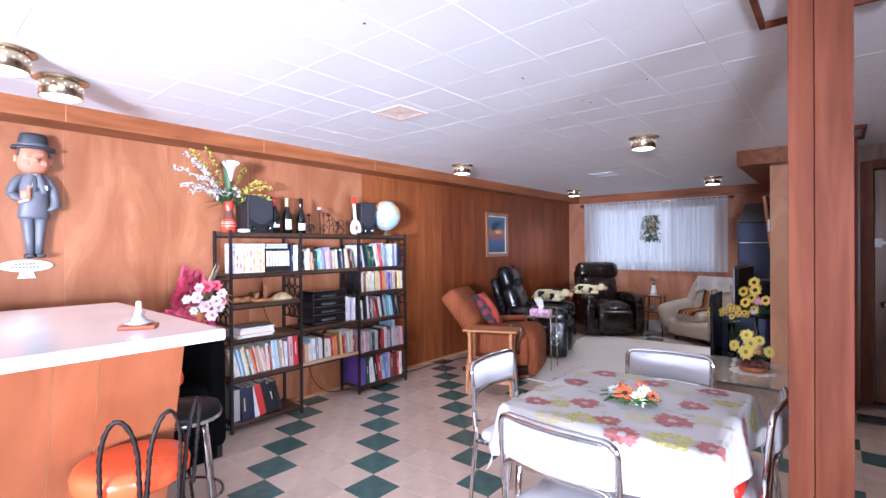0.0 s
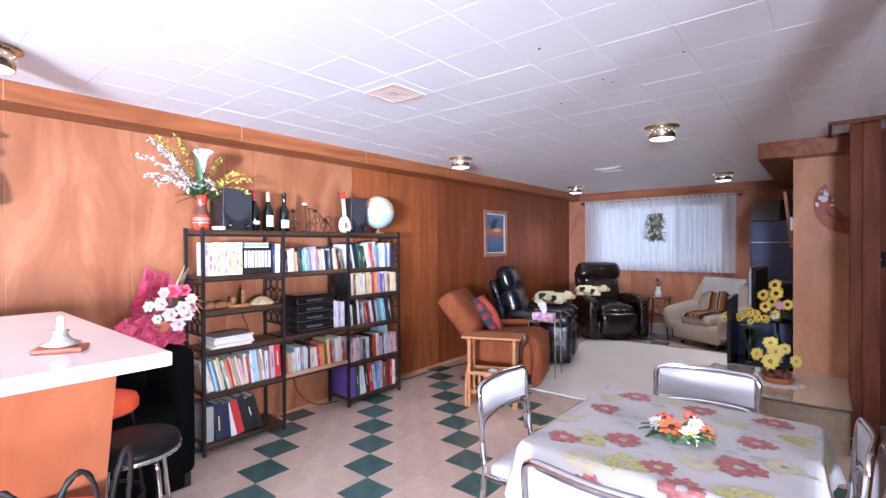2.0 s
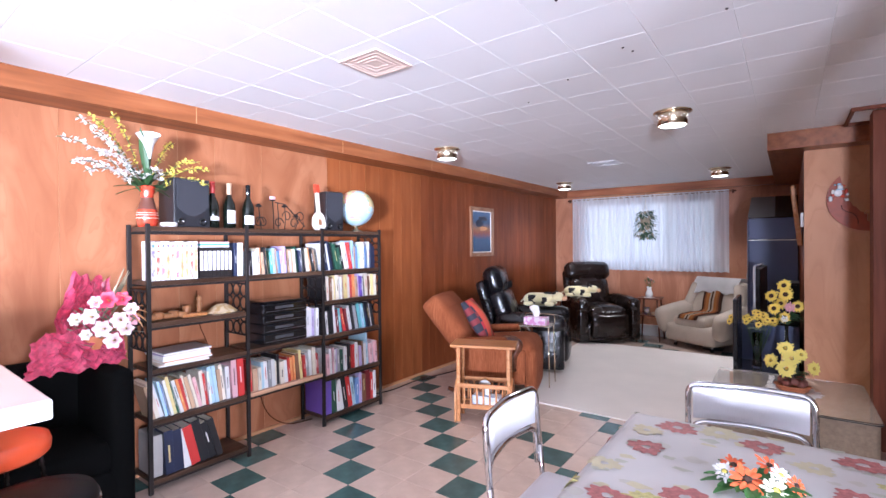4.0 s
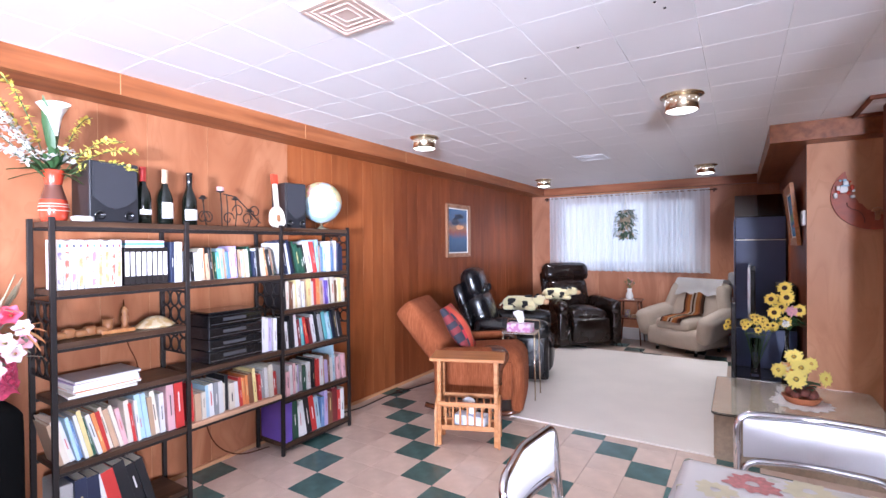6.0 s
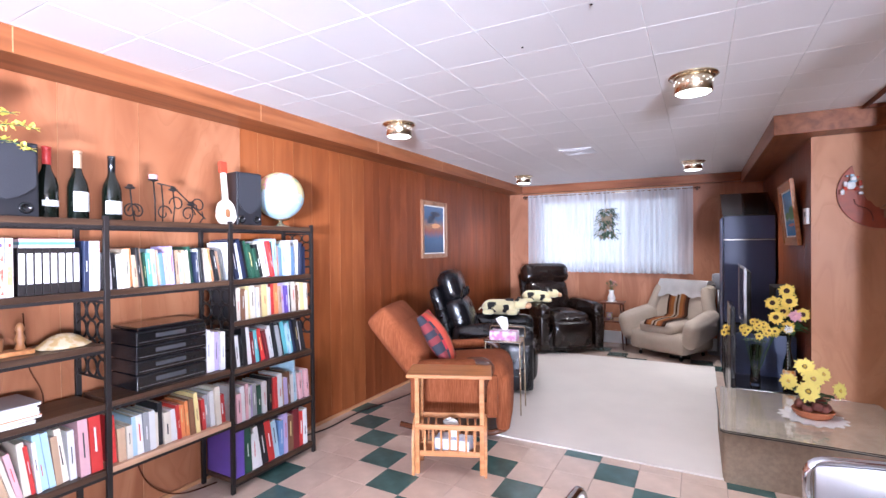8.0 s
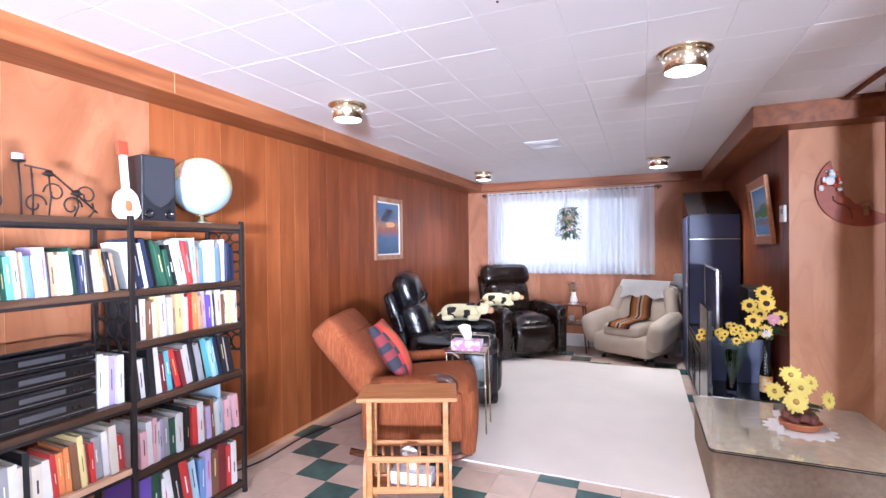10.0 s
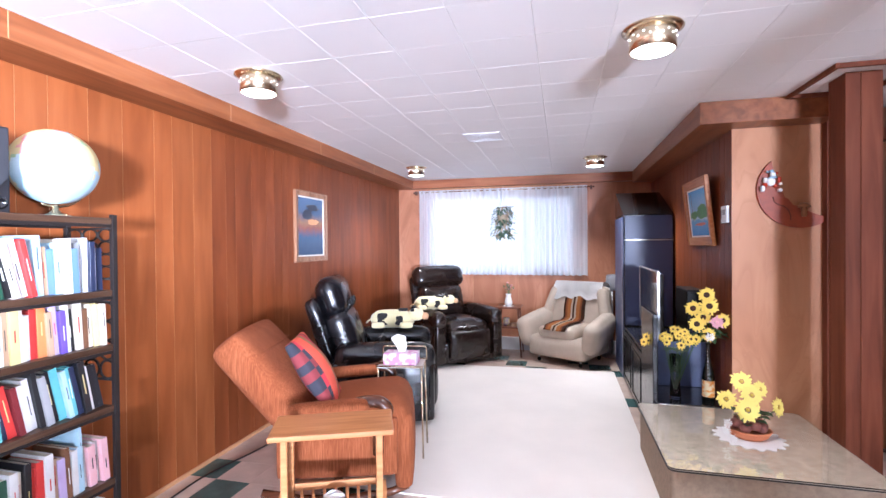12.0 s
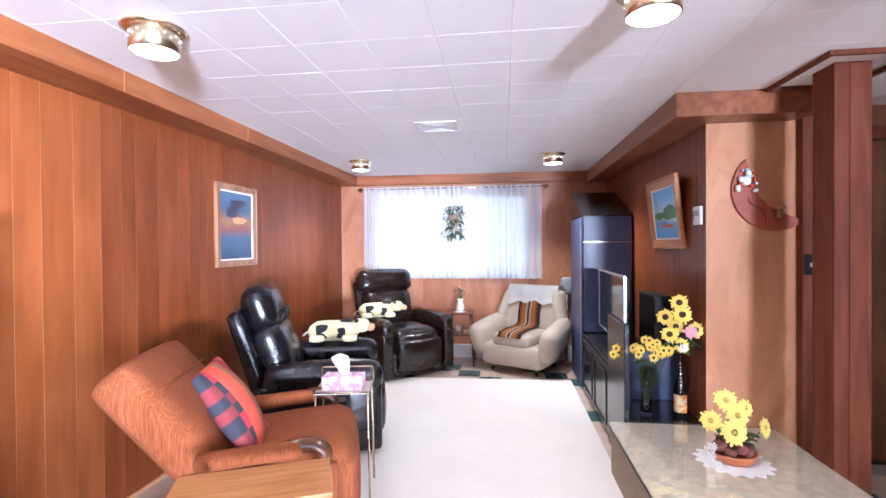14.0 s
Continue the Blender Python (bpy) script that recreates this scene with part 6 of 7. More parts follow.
def framed(name, m, w, h, frame_w, frame_mat, label, inner, liner=PAPER):
    """A picture in a moulded frame, flat in local x (width) and z (height), facing local -y."""
    ob = tagged(new(name), label, "picture", "", "thing")
    ob.matrix_world = m
    for a, b, c, d in ((-w / 2, w / 2, 0, frame_w), (-w / 2, w / 2, h - frame_w, h), (-w / 2, -w / 2 + frame_w, frame_w, h - frame_w), (w / 2 - frame_w, w / 2, frame_w, h - frame_w)):
        part("frame", box(B(), a, b, -0.022, 0, c, d, 0.005), frame_mat, ob)
    e = 0.012
    for a, b, c, d in ((-w / 2 + frame_w, w / 2 - frame_w, frame_w, frame_w + e), (-w / 2 + frame_w, w / 2 - frame_w, h - frame_w - e, h - frame_w), (-w / 2 + frame_w, -w / 2 + frame_w + e, frame_w + e, h - frame_w - e), (w / 2 - frame_w - e, w / 2 - frame_w, frame_w + e, h - frame_w - e)):
        part("liner", box(B(), a, b, -0.014, 0, c, d, 0.002), liner, ob, "pale inner liner")
    for a, b, c, d in ((-w / 2 - 0.006, w / 2 + 0.006, -0.006, 0.006), (-w / 2 - 0.006, w / 2 + 0.006, h - 0.006, h + 0.006), (-w / 2 - 0.006, -w / 2 + 0.006, 0.006, h - 0.006), (w / 2 - 0.006, w / 2 + 0.006, 0.006, h - 0.006)):
        part("moulding", box(B(), a, b, -0.030, 0, c, d, 0.004), frame_mat, ob)
    inner(ob, w - 2 * frame_w, h - 2 * frame_w, frame_w)
    return ob


def gradient(name, stops, z0, z1, noise_amt=0.08):
    m, nt, b, node, link = nodes_of(name)
    tc, sp, mr, ns, ad = node("ShaderNodeTexCoord"), node("ShaderNodeSeparateXYZ"), node("ShaderNodeMapRange"), node("ShaderNodeTexNoise"), node("ShaderNodeMath")
    link(tc.outputs["Object"], sp.inputs[0])
    mr.inputs["From Min"].default_value, mr.inputs["From Max"].default_value = z0, z1
    link(sp.outputs["Z"], mr.inputs["Value"])
    ns.inputs["Scale"].default_value = 14
    link(tc.outputs["Object"], ns.inputs["Vector"])
    ad.operation = "MULTIPLY_ADD"
    ad.inputs[1].default_value = noise_amt * 2
    link(ns.outputs["Fac"], ad.inputs[0])
    link(mr.outputs[0], ad.inputs[2])
    r = ramp_node(nt, stops)
    link(ad.outputs[0], r.inputs["Fac"])
    link(r.outputs["Color"], b.inputs["Base Color"])
    b.inputs["Roughness"].default_value = 0.25
    return m


def blob(bm, cx, cz, rx, rz, y, rn, n=18, rough=0.25):
    plate(bm, [(cx + rx * math.cos(2 * math.pi * i / n) * (1 + rough * rn.uniform(-1, 1)), cz + rz * math.sin(2 * math.pi * i / n) * (1 + rough * rn.uniform(-1, 1))) for i in range(n)], -0.0006, 0.0, T(0, y, 0) @ R("X", 90))


def sunset(ob, w, h, o):
    rn = random.Random(2)
    part("picture", box(B(), -w / 2, w / 2, -0.008, -0.001, o, o + h), gradient("sunset_sea_print", [(0.1, (0.03, 0.06, 0.12)), (0.4, (0.06, 0.11, 0.20)), (0.56, (0.30, 0.10, 0.07)), (0.64, (0.34, 0.17, 0.09)), (0.8, (0.08, 0.12, 0.20)), (1.0, (0.09, 0.15, 0.26))], o, o + h), ob, "blue seascape at sunset")
    bm = B()
    blob(bm, 0.03, o + h * 0.82, w * 0.22, h * 0.06, -0.0085, rn)
    blob(bm, -0.06, o + h * 0.7, w * 0.16, h * 0.09, -0.0085, rn)
    part("cloud", bm, plain("dark_cloud", (0.03, 0.035, 0.06), 0.3), ob)
    bm = B()
    blob(bm, 0.04, o + h * 0.58, w * 0.22, h * 0.05, -0.0087, rn)
    part("glowing_cloud", bm, plain("lit_cloud", (0.66, 0.3, 0.12), 0.3), ob)


def lake(ob, w, h, o):
    rn = random.Random(6)
    part("picture", box(B(), -w / 2, w / 2, -0.008, -0.001, o, o + h), gradient("lake_print", [(0.0, (0.06, 0.27, 0.68)), (0.42, (0.25, 0.5, 0.78)), (0.46, (0.55, 0.72, 0.85)), (0.6, (0.42, 0.64, 0.88)), (1.0, (0.16, 0.45, 0.85))], o, o + h), ob, "lake with hills and a red boat")
    bm = B()
    blob(bm, 0.10, o + h * 0.50, w * 0.30, h * 0.14, -0.0086, rn)
    blob(bm, -0.14, o + h * 0.46, w * 0.2, h * 0.08, -0.0086, rn)
    part("hill", bm, plain("painted_hill", (0.06, 0.22, 0.04), 0.4, vary=0.3), ob)
    bm = B()
    blob(bm, 0.02, o + h * 0.26, w * 0.28, h * 0.028, -0.0088, rn)
    part("boat", bm, plain("painted_boat", (0.5, 0.09, 0.05), 0.4), ob)
    bm = B()
    box(bm, -w * 0.34, -w * 0.325, -0.0088, -0.0082, o + h * 0.35, o + h * 0.9)
    part("mast", bm, plain("painted_mast", (0.08, 0.06, 0.04), 0.5), ob)


FRAME_W = wood("frame_walnut", (0.20, 0.09, 0.045), (0.30, 0.15, 0.08), (0.40, 0.22, 0.13), "Z", 0.35, 10, 3)
framed("picture", T(WALL_L + 0.001, 8.135, 1.243) @ R("Z", 90), 0.535, 0.61, 0.042, FRAME_W, "seascape at sunset in a brown wooden frame", sunset)
framed("picture", T(ALC_X - 0.004, 8.36, 1.36) @ R("Z", -90) @ R("X", 6), 0.62, 0.50, 0.06, OAK, "lake scene with red boat in a pale wooden frame", lake)

th = thing("thermostat", "white plastic wall thermostat", "thermostat", ALC_X, 7.845, 1.505)
part("casing", box(B(), -0.022, 0, -0.055, 0.055, 0, 0.115, 0.005), WHITE, th)
part("display", box(B(), -0.0235, -0.0222, -0.035, 0.02, 0.055, 0.09), CMAT["grey"], th)
part("button", box(B(), -0.025, -0.0222, 0.028, 0.042, 0.03, 0.09, 0.001), CMAT["grey"], th)

sw = thing("light_switch", "dark brown light switch plate", "switch", -1.40, 7.697, 1.205)
part("plate", box(B(), -0.033, 0.033, -0.007, 0, 0, 0.118, 0.003), plain("dark_brown_plate", (0.012, 0.008, 0.006), 0.7, spec=0.2), sw)
part("toggle", box(B(), -0.006, 0.006, -0.018, -0.0075, 0.046, 0.07, 0.002), CMAT["cream"], sw)

# carved crescent moon with two small clown dolls
mo = thing("wall_ornament", "carved reddish wooden crescent moon on the wall", "ornament", -1.56, MOON_Y, 1.706)
bm = B()
R1 = 0.243
tips = (radians(132), radians(310))
outer = [(R1 * math.cos(tips[0] + (tips[1] - tips[0]) * i / 30), R1 * math.sin(tips[0] + (tips[1] - tips[0]) * i / 30)) for i in range(31)]
p0, p1 = Vector(outer[0]), Vector(outer[-1])
mid, ax = (p0 + p1) / 2, (p1 - p0)
nrm = Vector((-ax.y, ax.x)).normalized()
if nrm.dot(Vector((-1, -1))) < 0:
    nrm = -nrm
inner = []
for i in range(1, 30):
    t = i / 30
    bulge = 0.088 * math.sin(math.pi * t) + (0.012 * ((t * 22) % 1.0) if 0.3 < t < 0.7 else 0)
    q = p1.lerp(p0, t) + nrm * bulge
    inner.append((q.x, q.y))
inner = [tuple(p0)] + inner[::-1] + [tuple(p1)]
lo, hi = [[bm.verts.new((x, -dy, z)) for x, z in line] for line, dy in ((outer, 0.002), (outer, 0.022))], [[bm.verts.new((x, -dy, z)) for x, z in line] for line, dy in ((inner, 0.002), (inner, 0.022))]
for i in range(30):
    bm.faces.new((lo[1][i], lo[1][i + 1], hi[1][i + 1], hi[1][i]))
    bm.faces.new((lo[0][i], lo[0][i + 1], hi[0][i + 1], hi[0][i]))
    bm.faces.new((lo[0][i], lo[1][i], lo[1][i + 1], lo[0][i + 1]))
    bm.faces.new((hi[0][i], hi[1][i], hi[1][i + 1], hi[0][i + 1]))
part("crescent", bm, plain("red_cedar", (0.30, 0.055, 0.018), 0.5, vary=0.25, scale=18), mo)
bm = B()
R2 = R1 - 0.012
tube(bm, [(-0.155, -0.023, -0.045), (-0.15, -0.023, -0.075), (-0.125, -0.023, -0.095), (-0.095, -0.023, -0.105), (-0.07, -0.023, -0.13), (-0.058, -0.023, -0.165), (-0.058, -0.023, -0.195)], 0.0035, 6)
part("carved_line", bm, plain("dark_cedar", (0.13, 0.022, 0.008), 0.6), mo)
d1 = thing("clown_doll", "tiny white and red clown doll sitting on the crescent", "doll", -1.735, MOON_Y - 0.024, 1.70)
bm = B()
for sx, sy, sz, x, z, k in ((0.05, 0.035, 0.055, 0.0, 0.055, 0), (0.034, 0.03, 0.034, 0.012, 0.098, 0), (0.046, 0.036, 0.012, 0.008, 0.08, 2), (0.022, 0.026, 0.026, -0.03, 0.035, 1), (0.024, 0.026, 0.024, 0.028, 0.03, 1), (0.024, 0.03, 0.04, -0.045, 0.012, 0), (0.026, 0.03, 0.022, 0.05, 0.0, 0),
                            (0.02, 0.022, 0.04, 0.048, 0.065, 1), (0.018, 0.02, 0.02, 0.054, 0.042, 0), (0.02, 0.024, 0.035, -0.03, 0.065, 0), (0.024, 0.024, 0.018, 0.006, 0.12, 2), (0.014, 0.018, 0.014, -0.018, 0.118, 2), (0.014, 0.018, 0.014, 0.036, 0.108, 1)):
    n0 = len(bm.faces)
    soft(bm, sx, sy, sz, min(sx, sz) * 0.42, T(x, -0.018, z), 5)
    for f in list(bm.faces)[n0:]:
        f.material_index = k
part("body", bm, [WHITE, RED_GLAZE, CMAT["sky"]], d1)
d2 = thing("mushroom_ornament", "tiny brown mushroom figure on the crescent", "ornament", -1.553, MOON_Y - 0.024, 1.535)
bm = B()
lathe(bm, [(0, 0.085), (0.02, 0.08), (0.034, 0.06), (0.034, 0.055), (0, 0.055)], T(0, -0.02, 0), 14)
soft(bm, 0.03, 0.025, 0.07, 0.01, T(0, -0.018, 0.03), 4)
part("body", bm, WOODY, d2)

# wall figure beside the bar, with its oval plaque
mf = thing("wall_statue", "painted plaster relief of a stout man in grey suit", "statue", WALL_L + 0.005, 3.085, 1.335)
SUIT, SKIN, HAT, SHIRT = plain("grey_plaster", (0.125, 0.13, 0.155), 0.45), plain("flesh_plaster", (0.55, 0.22, 0.13), 0.5), plain("dark_grey_plaster", (0.045, 0.05, 0.06), 0.5), plain("white_plaster", (0.7, 0.68, 0.65), 0.5)
bm = B()


def lump(sx, sy, sz, r, y, z, k, x=0.03, rx=0, n=7, puff=(0, 0, 0)):
    n0 = len(bm.faces)
    soft(bm, sx, sy, sz, r, T(x, y, z) @ R("X", rx), n, puff)
    for f in list(bm.faces)[n0:]:
        f.material_index = k


def loft(sections, k, seg=18):
    """A body of oval slices: each (depth, across, height, half depth, half width)."""
    rings = []
    for cx, cy, cz, hx, hy in sections:
        rings.append([bm.verts.new((cx + hx * math.cos(2 * math.pi * i / seg), cy + hy * math.sin(2 * math.pi * i / seg), cz)) for i in range(seg)])
    faces = [bm.faces.new(rings[0][::-1]), bm.faces.new(rings[-1])]
    for a, b in zip(rings, rings[1:]):
        faces += [bm.faces.new((a[i], a[(i + 1) % seg], b[(i + 1) % seg], b[i])) for i in range(seg)]
    for f in faces:
        f.material_index, f.smooth = k, True


for sd in (-1, 1):
    loft([(0.03, sd * 0.020, 0.02, 0.022, 0.019), (0.03, sd * 0.024, 0.10, 0.024, 0.022), (0.03, sd * 0.029, 0.19, 0.028, 0.028), (0.03, sd * 0.032, 0.27, 0.03, 0.032)], 0)
    lump(0.075, 0.045, 0.028, 0.013, sd * 0.026, 0.012, 2, 0.04)
# jacket, flaring at the hem
loft([(0.03, 0.0, 0.235, 0.04, 0.074), (0.032, 0.0, 0.25, 0.043, 0.076), (0.034, 0.0, 0.33, 0.044, 0.068), (0.034, 0.0, 0.42, 0.042, 0.07), (0.032, 0.0, 0.475, 0.036, 0.066), (0.03, 0.0, 0.505, 0.026, 0.04), (0.03, 0.0, 0.515, 0.02, 0.03)], 0)
# one arm bent with its hand on the lapel, the other in the pocket
loft([(0.034, -0.105, 0.37, 0.024, 0.02), (0.032, -0.098, 0.41, 0.026, 0.025), (0.03, -0.078, 0.46, 0.026, 0.026), (0.028, -0.055, 0.495, 0.02, 0.02)], 0)
loft([(0.07, -0.06, 0.335, 0.016, 0.03), (0.06, -0.085, 0.355, 0.02, 0.032), (0.05, -0.095, 0.385, 0.02, 0.024)], 0)
loft([(0.045, 0.075, 0.285, 0.02, 0.026), (0.04, 0.098, 0.31, 0.026, 0.026), (0.034, 0.102, 0.35, 0.027, 0.024), (0.03, 0.09, 0.42, 0.027, 0.025), (0.028, 0.06, 0.495, 0.02, 0.02)], 0)
lump(0.03, 0.05, 0.014, 0.006, -0.052, 0.335, 3, 0.08, 20, 4)
lump(0.045, 0.052, 0.062, 0.022, -0.043, 0.372, 1, 0.078)
lump(0.02, 0.018, 0.04, 0.008, -0.03, 0.41, 1, 0.082, -10, 4)
lump(0.016, 0.05, 0.085, 0.006, -0.002, 0.458, 3, 0.068, 0, 4)
lump(0.012, 0.02, 0.095, 0.005, 0.0, 0.44, 2, 0.08, 0, 4)
for sd in (-1, 1):
    lump(0.014, 0.026, 0.12, 0.006, sd * 0.028, 0.44, 0, 0.079, sd * 14, 4)
lump(0.008, 0.022, 0.03, 0.003, 0.048, 0.42, 3, 0.078, 0, 3)
# heavy head: full cheeks and chin, then nose, ears and brows
loft([(0.035, 0, 0.505, 0.02, 0.03), (0.04, 0, 0.515, 0.042, 0.056), (0.042, 0, 0.54, 0.052, 0.074), (0.042, 0, 0.575, 0.053, 0.077), (0.04, 0, 0.615, 0.05, 0.069), (0.04, 0, 0.655, 0.047, 0.066)], 1, 22)
lump(0.03, 0.03, 0.032, 0.013, 0.0, 0.578, 1, 0.098)
lump(0.012, 0.05, 0.012, 0.005, 0.0, 0.545, 1, 0.096, 0, 4)
for sd in (-1, 1):
    lump(0.02, 0.022, 0.045, 0.01, sd * 0.08, 0.585, 1, 0.035)
    lump(0.026, 0.042, 0.04, 0.017, sd * 0.035, 0.56, 1, 0.082)
    lump(0.014, 0.036, 0.014, 0.006, sd * 0.028, 0.614, 1, 0.086, sd * -10, 4)
    lump(0.006, 0.02, 0.004, 0.0015, sd * 0.027, 0.598, 2, 0.092, 0, 3)
    lump(0.03, 0.012, 0.05, 0.005, sd * 0.068, 0.625, 2, 0.04, 0, 4)
# hat: curled brim, band and dented crown
loft([(0.04, 0, 0.648, 0.055, 0.098), (0.04, 0, 0.645, 0.062, 0.104), (0.04, 0, 0.652, 0.064, 0.106), (0.04, 0, 0.664, 0.058, 0.10), (0.04, 0, 0.66, 0.05, 0.078)], 2, 26)
loft([(0.04, 0, 0.656, 0.05, 0.074), (0.04, 0, 0.69, 0.049, 0.072), (0.04, 0, 0.725, 0.046, 0.066), (0.04, 0, 0.742, 0.04, 0.056), (0.04, 0, 0.738, 0.02, 0.03)], 2, 26)
loft([(0.04, 0, 0.662, 0.0515, 0.0755), (0.04, 0, 0.682, 0.051, 0.0745)], 0, 26)
part("relief", bm, [SUIT, SKIN, HAT, SHIRT], mf)
pq = thing("wall_plaque", "white oval plaque with small lettering and a tab", "plaque", WALL_L + 0.003, 3.05, 1.288)
bm = B()
plate(bm, [(0.125 * math.cos(2 * math.pi * i / 32), 0.036 * math.sin(2 * math.pi * i / 32)) for i in range(32)], 0, 0.014, R("Z", 90) @ R("X", 90))
plate(bm, [(-0.04, -0.075), (0.045, -0.075), (0.03, -0.034), (-0.025, -0.034)], 0, 0.012, R("Z", 90) @ R("X", 90))
part("board", bm, SHIRT, pq)
bm = B()
for z, w in ((0.012, 0.10), (-0.008, 0.13)):
    for k in range(int(w / 0.016)):
        box(bm, 0.0142, 0.015, -w / 2 + 0.016 * k, -w / 2 + 0.016 * k + 0.011, z - 0.005, z + 0.004)
part("lettering", bm, HAT, pq, "small dark lettering")
cv = bpy.data.curves.new("number", "FONT")
cv.body, cv.size, cv.align_x, cv.extrude = "50", 0.036, "CENTER", 0.0005
tx = new("number", cv)
dg = bpy.context.evaluated_depsgraph_get()
me = bpy.data.meshes.new_from_object(tx.evaluated_get(dg))
bpy.data.objects.remove(tx)
num = new("number", me)
me.materials.append(RED_GLAZE)
num.parent = pq
num.matrix_basis = T(0.0128, 0.0, -0.067) @ R("Z", 90) @ R("X", 90)

# ---- flowers in the television corner ----
PALE_YELLOW = plain("pale_yellow_petal", (0.84, 0.70, 0.16), 0.6, vary=0.1, each=0.08)


def sunflower(ob, c, d, r, petals=15, mat=None, heart=0.36, hmat=None):
    """A daisy-like head at c facing d."""
    d = Vector(d).normalized()
    m = Matrix.Translation(c) @ d.to_track_quat("Z", "Y").to_matrix().to_4x4()
    bm = B()
    for ring, (k, tilt) in enumerate(((1.0, 0.12), (0.82, 0.32))):
        for i in range(petals):
            a = 2 * math.pi * (i + 0.5 * ring) / petals
            u, w = Vector((math.cos(a), math.sin(a), 0)), Vector((-math.sin(a), math.cos(a), 0))
            pr = []
            for t, wd in ((0.3, 0.5), (0.65, 1.0), (0.9, 0.7), (1.0, 0.1)):
                p = u * (r * k * t * (0.88 + 0.06 * ((i * 7 + 3 * ring) % 5))) + Vector((0, 0, r * tilt * t * (1.2 - t) + 0.002 * ring))
                hw2 = wd * r * 0.135
                pr.append((bm.verts.new(m @ (p - w * hw2)), bm.verts.new(m @ (p + w * hw2))))
            for p, q in zip(pr, pr[1:]):
                bm.faces.new((p[0], p[1], q[1], q[0])).smooth = True
    fl_ = part("flower", bm, mat or YELLOW, ob)
    bm = B()
    h = r * heart
    lathe(bm, [(0, 0.002), (h, 0.004), (h * 0.95, r * 0.16), (h * 0.5, r * 0.2), (0, r * 0.18)], m, 14)
    part("flower_heart", bm, hmat or SEED, fl_)
    return fl_


def stem(bm, a, b, r=0.0022):
    A, C = Vector(a), Vector(b)
    tube(bm, [A, A.lerp(C, 0.5) + Vector((0, 0, 0.01)), C], r, 5)


rn = random.Random(8)
Z0 = 0.3085
bt = thing("bottle_vase", "dark wine bottle with orange label used as a vase", "bottle", -2.055, 7.85, Z0)
part("glass", lathe(B(), [(0, 0), (0.036, 0), (0.038, 0.006), (0.038, 0.16), (0.032, 0.2), (0.016, 0.26), (0.013, 0.29), (0.013, 0.37), (0.015, 0.373), (0.015, 0.385), (0.011, 0.385), (0.010, 0.3), (0, 0.29)], seg=22), GREEN_GLASS, bt)
bm = B()
sheet(bm, lambda u, v: Vector((0.0386 * math.cos(radians(180 + 260 * u)), 0.0386 * math.sin(radians(180 + 260 * u)), 0.03 + 0.11 * v)), 16, 1)
part("label", bm, blotchy("orange_label", (0.75, 0.28, 0.03), (0.78, 0.66, 0.40), 40), bt, "orange and cream paper label")
bead = B()
for k in range(9):
    lathe(bead, [(0, 0.004), (0.004, 0), (0, -0.004)], T(-0.012, -0.037 + 0.001 * k, 0.16 + 0.022 * k), 6)
part("bead_string", bead, WHITE, bt, "string of small white beads")

sb = thing("sunflower_bouquet", "artificial sunflowers with a pink bloom in the bottle", "flowers", -2.055, 7.85, Z0 + 0.34)
heads = (((-0.004, -0.05, 0.303), 0.058), ((-0.10, -0.04, 0.285), 0.054), ((-0.015, -0.03, 0.375), 0.055), ((-0.082, -0.06, 0.183), 0.053), ((-0.036, -0.03, 0.225), 0.05), ((0.075, -0.045, 0.21), 0.05), ((-0.015, -0.06, 0.115), 0.048), ((0.185, -0.03, 0.157), 0.05))
bm = B()
for c, r in heads:
    sunflower(sb, c, (c[0] * 1.5 - 0.35, -1.0, 0.35), r)
    stem(bm, (0, 0, 0.05), c)
for k in range(24):
    a = rn.uniform(0, 6.28)
    leaf_into(bm, (0.02 * math.cos(a), 0.02 * math.sin(a), rn.uniform(0.03, 0.24)), (math.cos(a), math.sin(a), rn.uniform(-0.3, 0.6)), rn.uniform(0.07, 0.12), 0.045, 0.3)
tagged(part("foliage", bm, LEAF, sb), kind="stuff")
sunflower(sb, (0.023, -0.11, 0.206), (-0.3, -1, 0.3), 0.045, 8, PINK_PETAL, 0.25, PINK_PETAL)
sunflower(sb, (-0.012, -0.09, 0.105), (-0.3, -1, 0.3), 0.032, 6, WHITE_PETAL, 0.2, WHITE_PETAL)

gv_ = thing("glass_vase", "tall clear glass vase", "vase", -2.26, 7.85, Z0)
part("glass", lathe(B(), [(0, 0), (0.034, 0), (0.036, 0.01), (0.03, 0.15), (0.038, 0.30), (0.035, 0.30), (0.027, 0.15), (0.03, 0.02), (0, 0.015)], seg=20), CLEAR, gv_)
yb = thing("yellow_bouquet", "bunch of small yellow artificial daisies in the vase", "flowers", -2.26, 7.85, Z0 + 0.06)
bm = B()
for k in range(26):
    a, r = rn.uniform(0, 6.28), 0.13 * rn.random() ** 0.6
    c = (r * math.cos(a) + 0.02, r * math.sin(a) * 0.7 - 0.03, 0.30 + 0.13 * (1 - r / 0.15) + rn.uniform(-0.02, 0.03))
    sunflower(yb, c, (c[0] * 3 - 0.2, c[1] * 3 - 0.6, 0.5), rn.uniform(0.026, 0.034), 9, YELLOW, 0.3)
    stem(bm, (0.01 * math.cos(a), 0.01 * math.sin(a), 0.0), c, 0.0016)
for k in range(12):
    a = rn.uniform(0, 6.28)
    leaf_into(bm, (0, 0, 0.27), (math.cos(a), math.sin(a), 0.3), 0.09, 0.03, 0.3)
tagged(part("foliage", bm, LEAF, yb), kind="stuff")
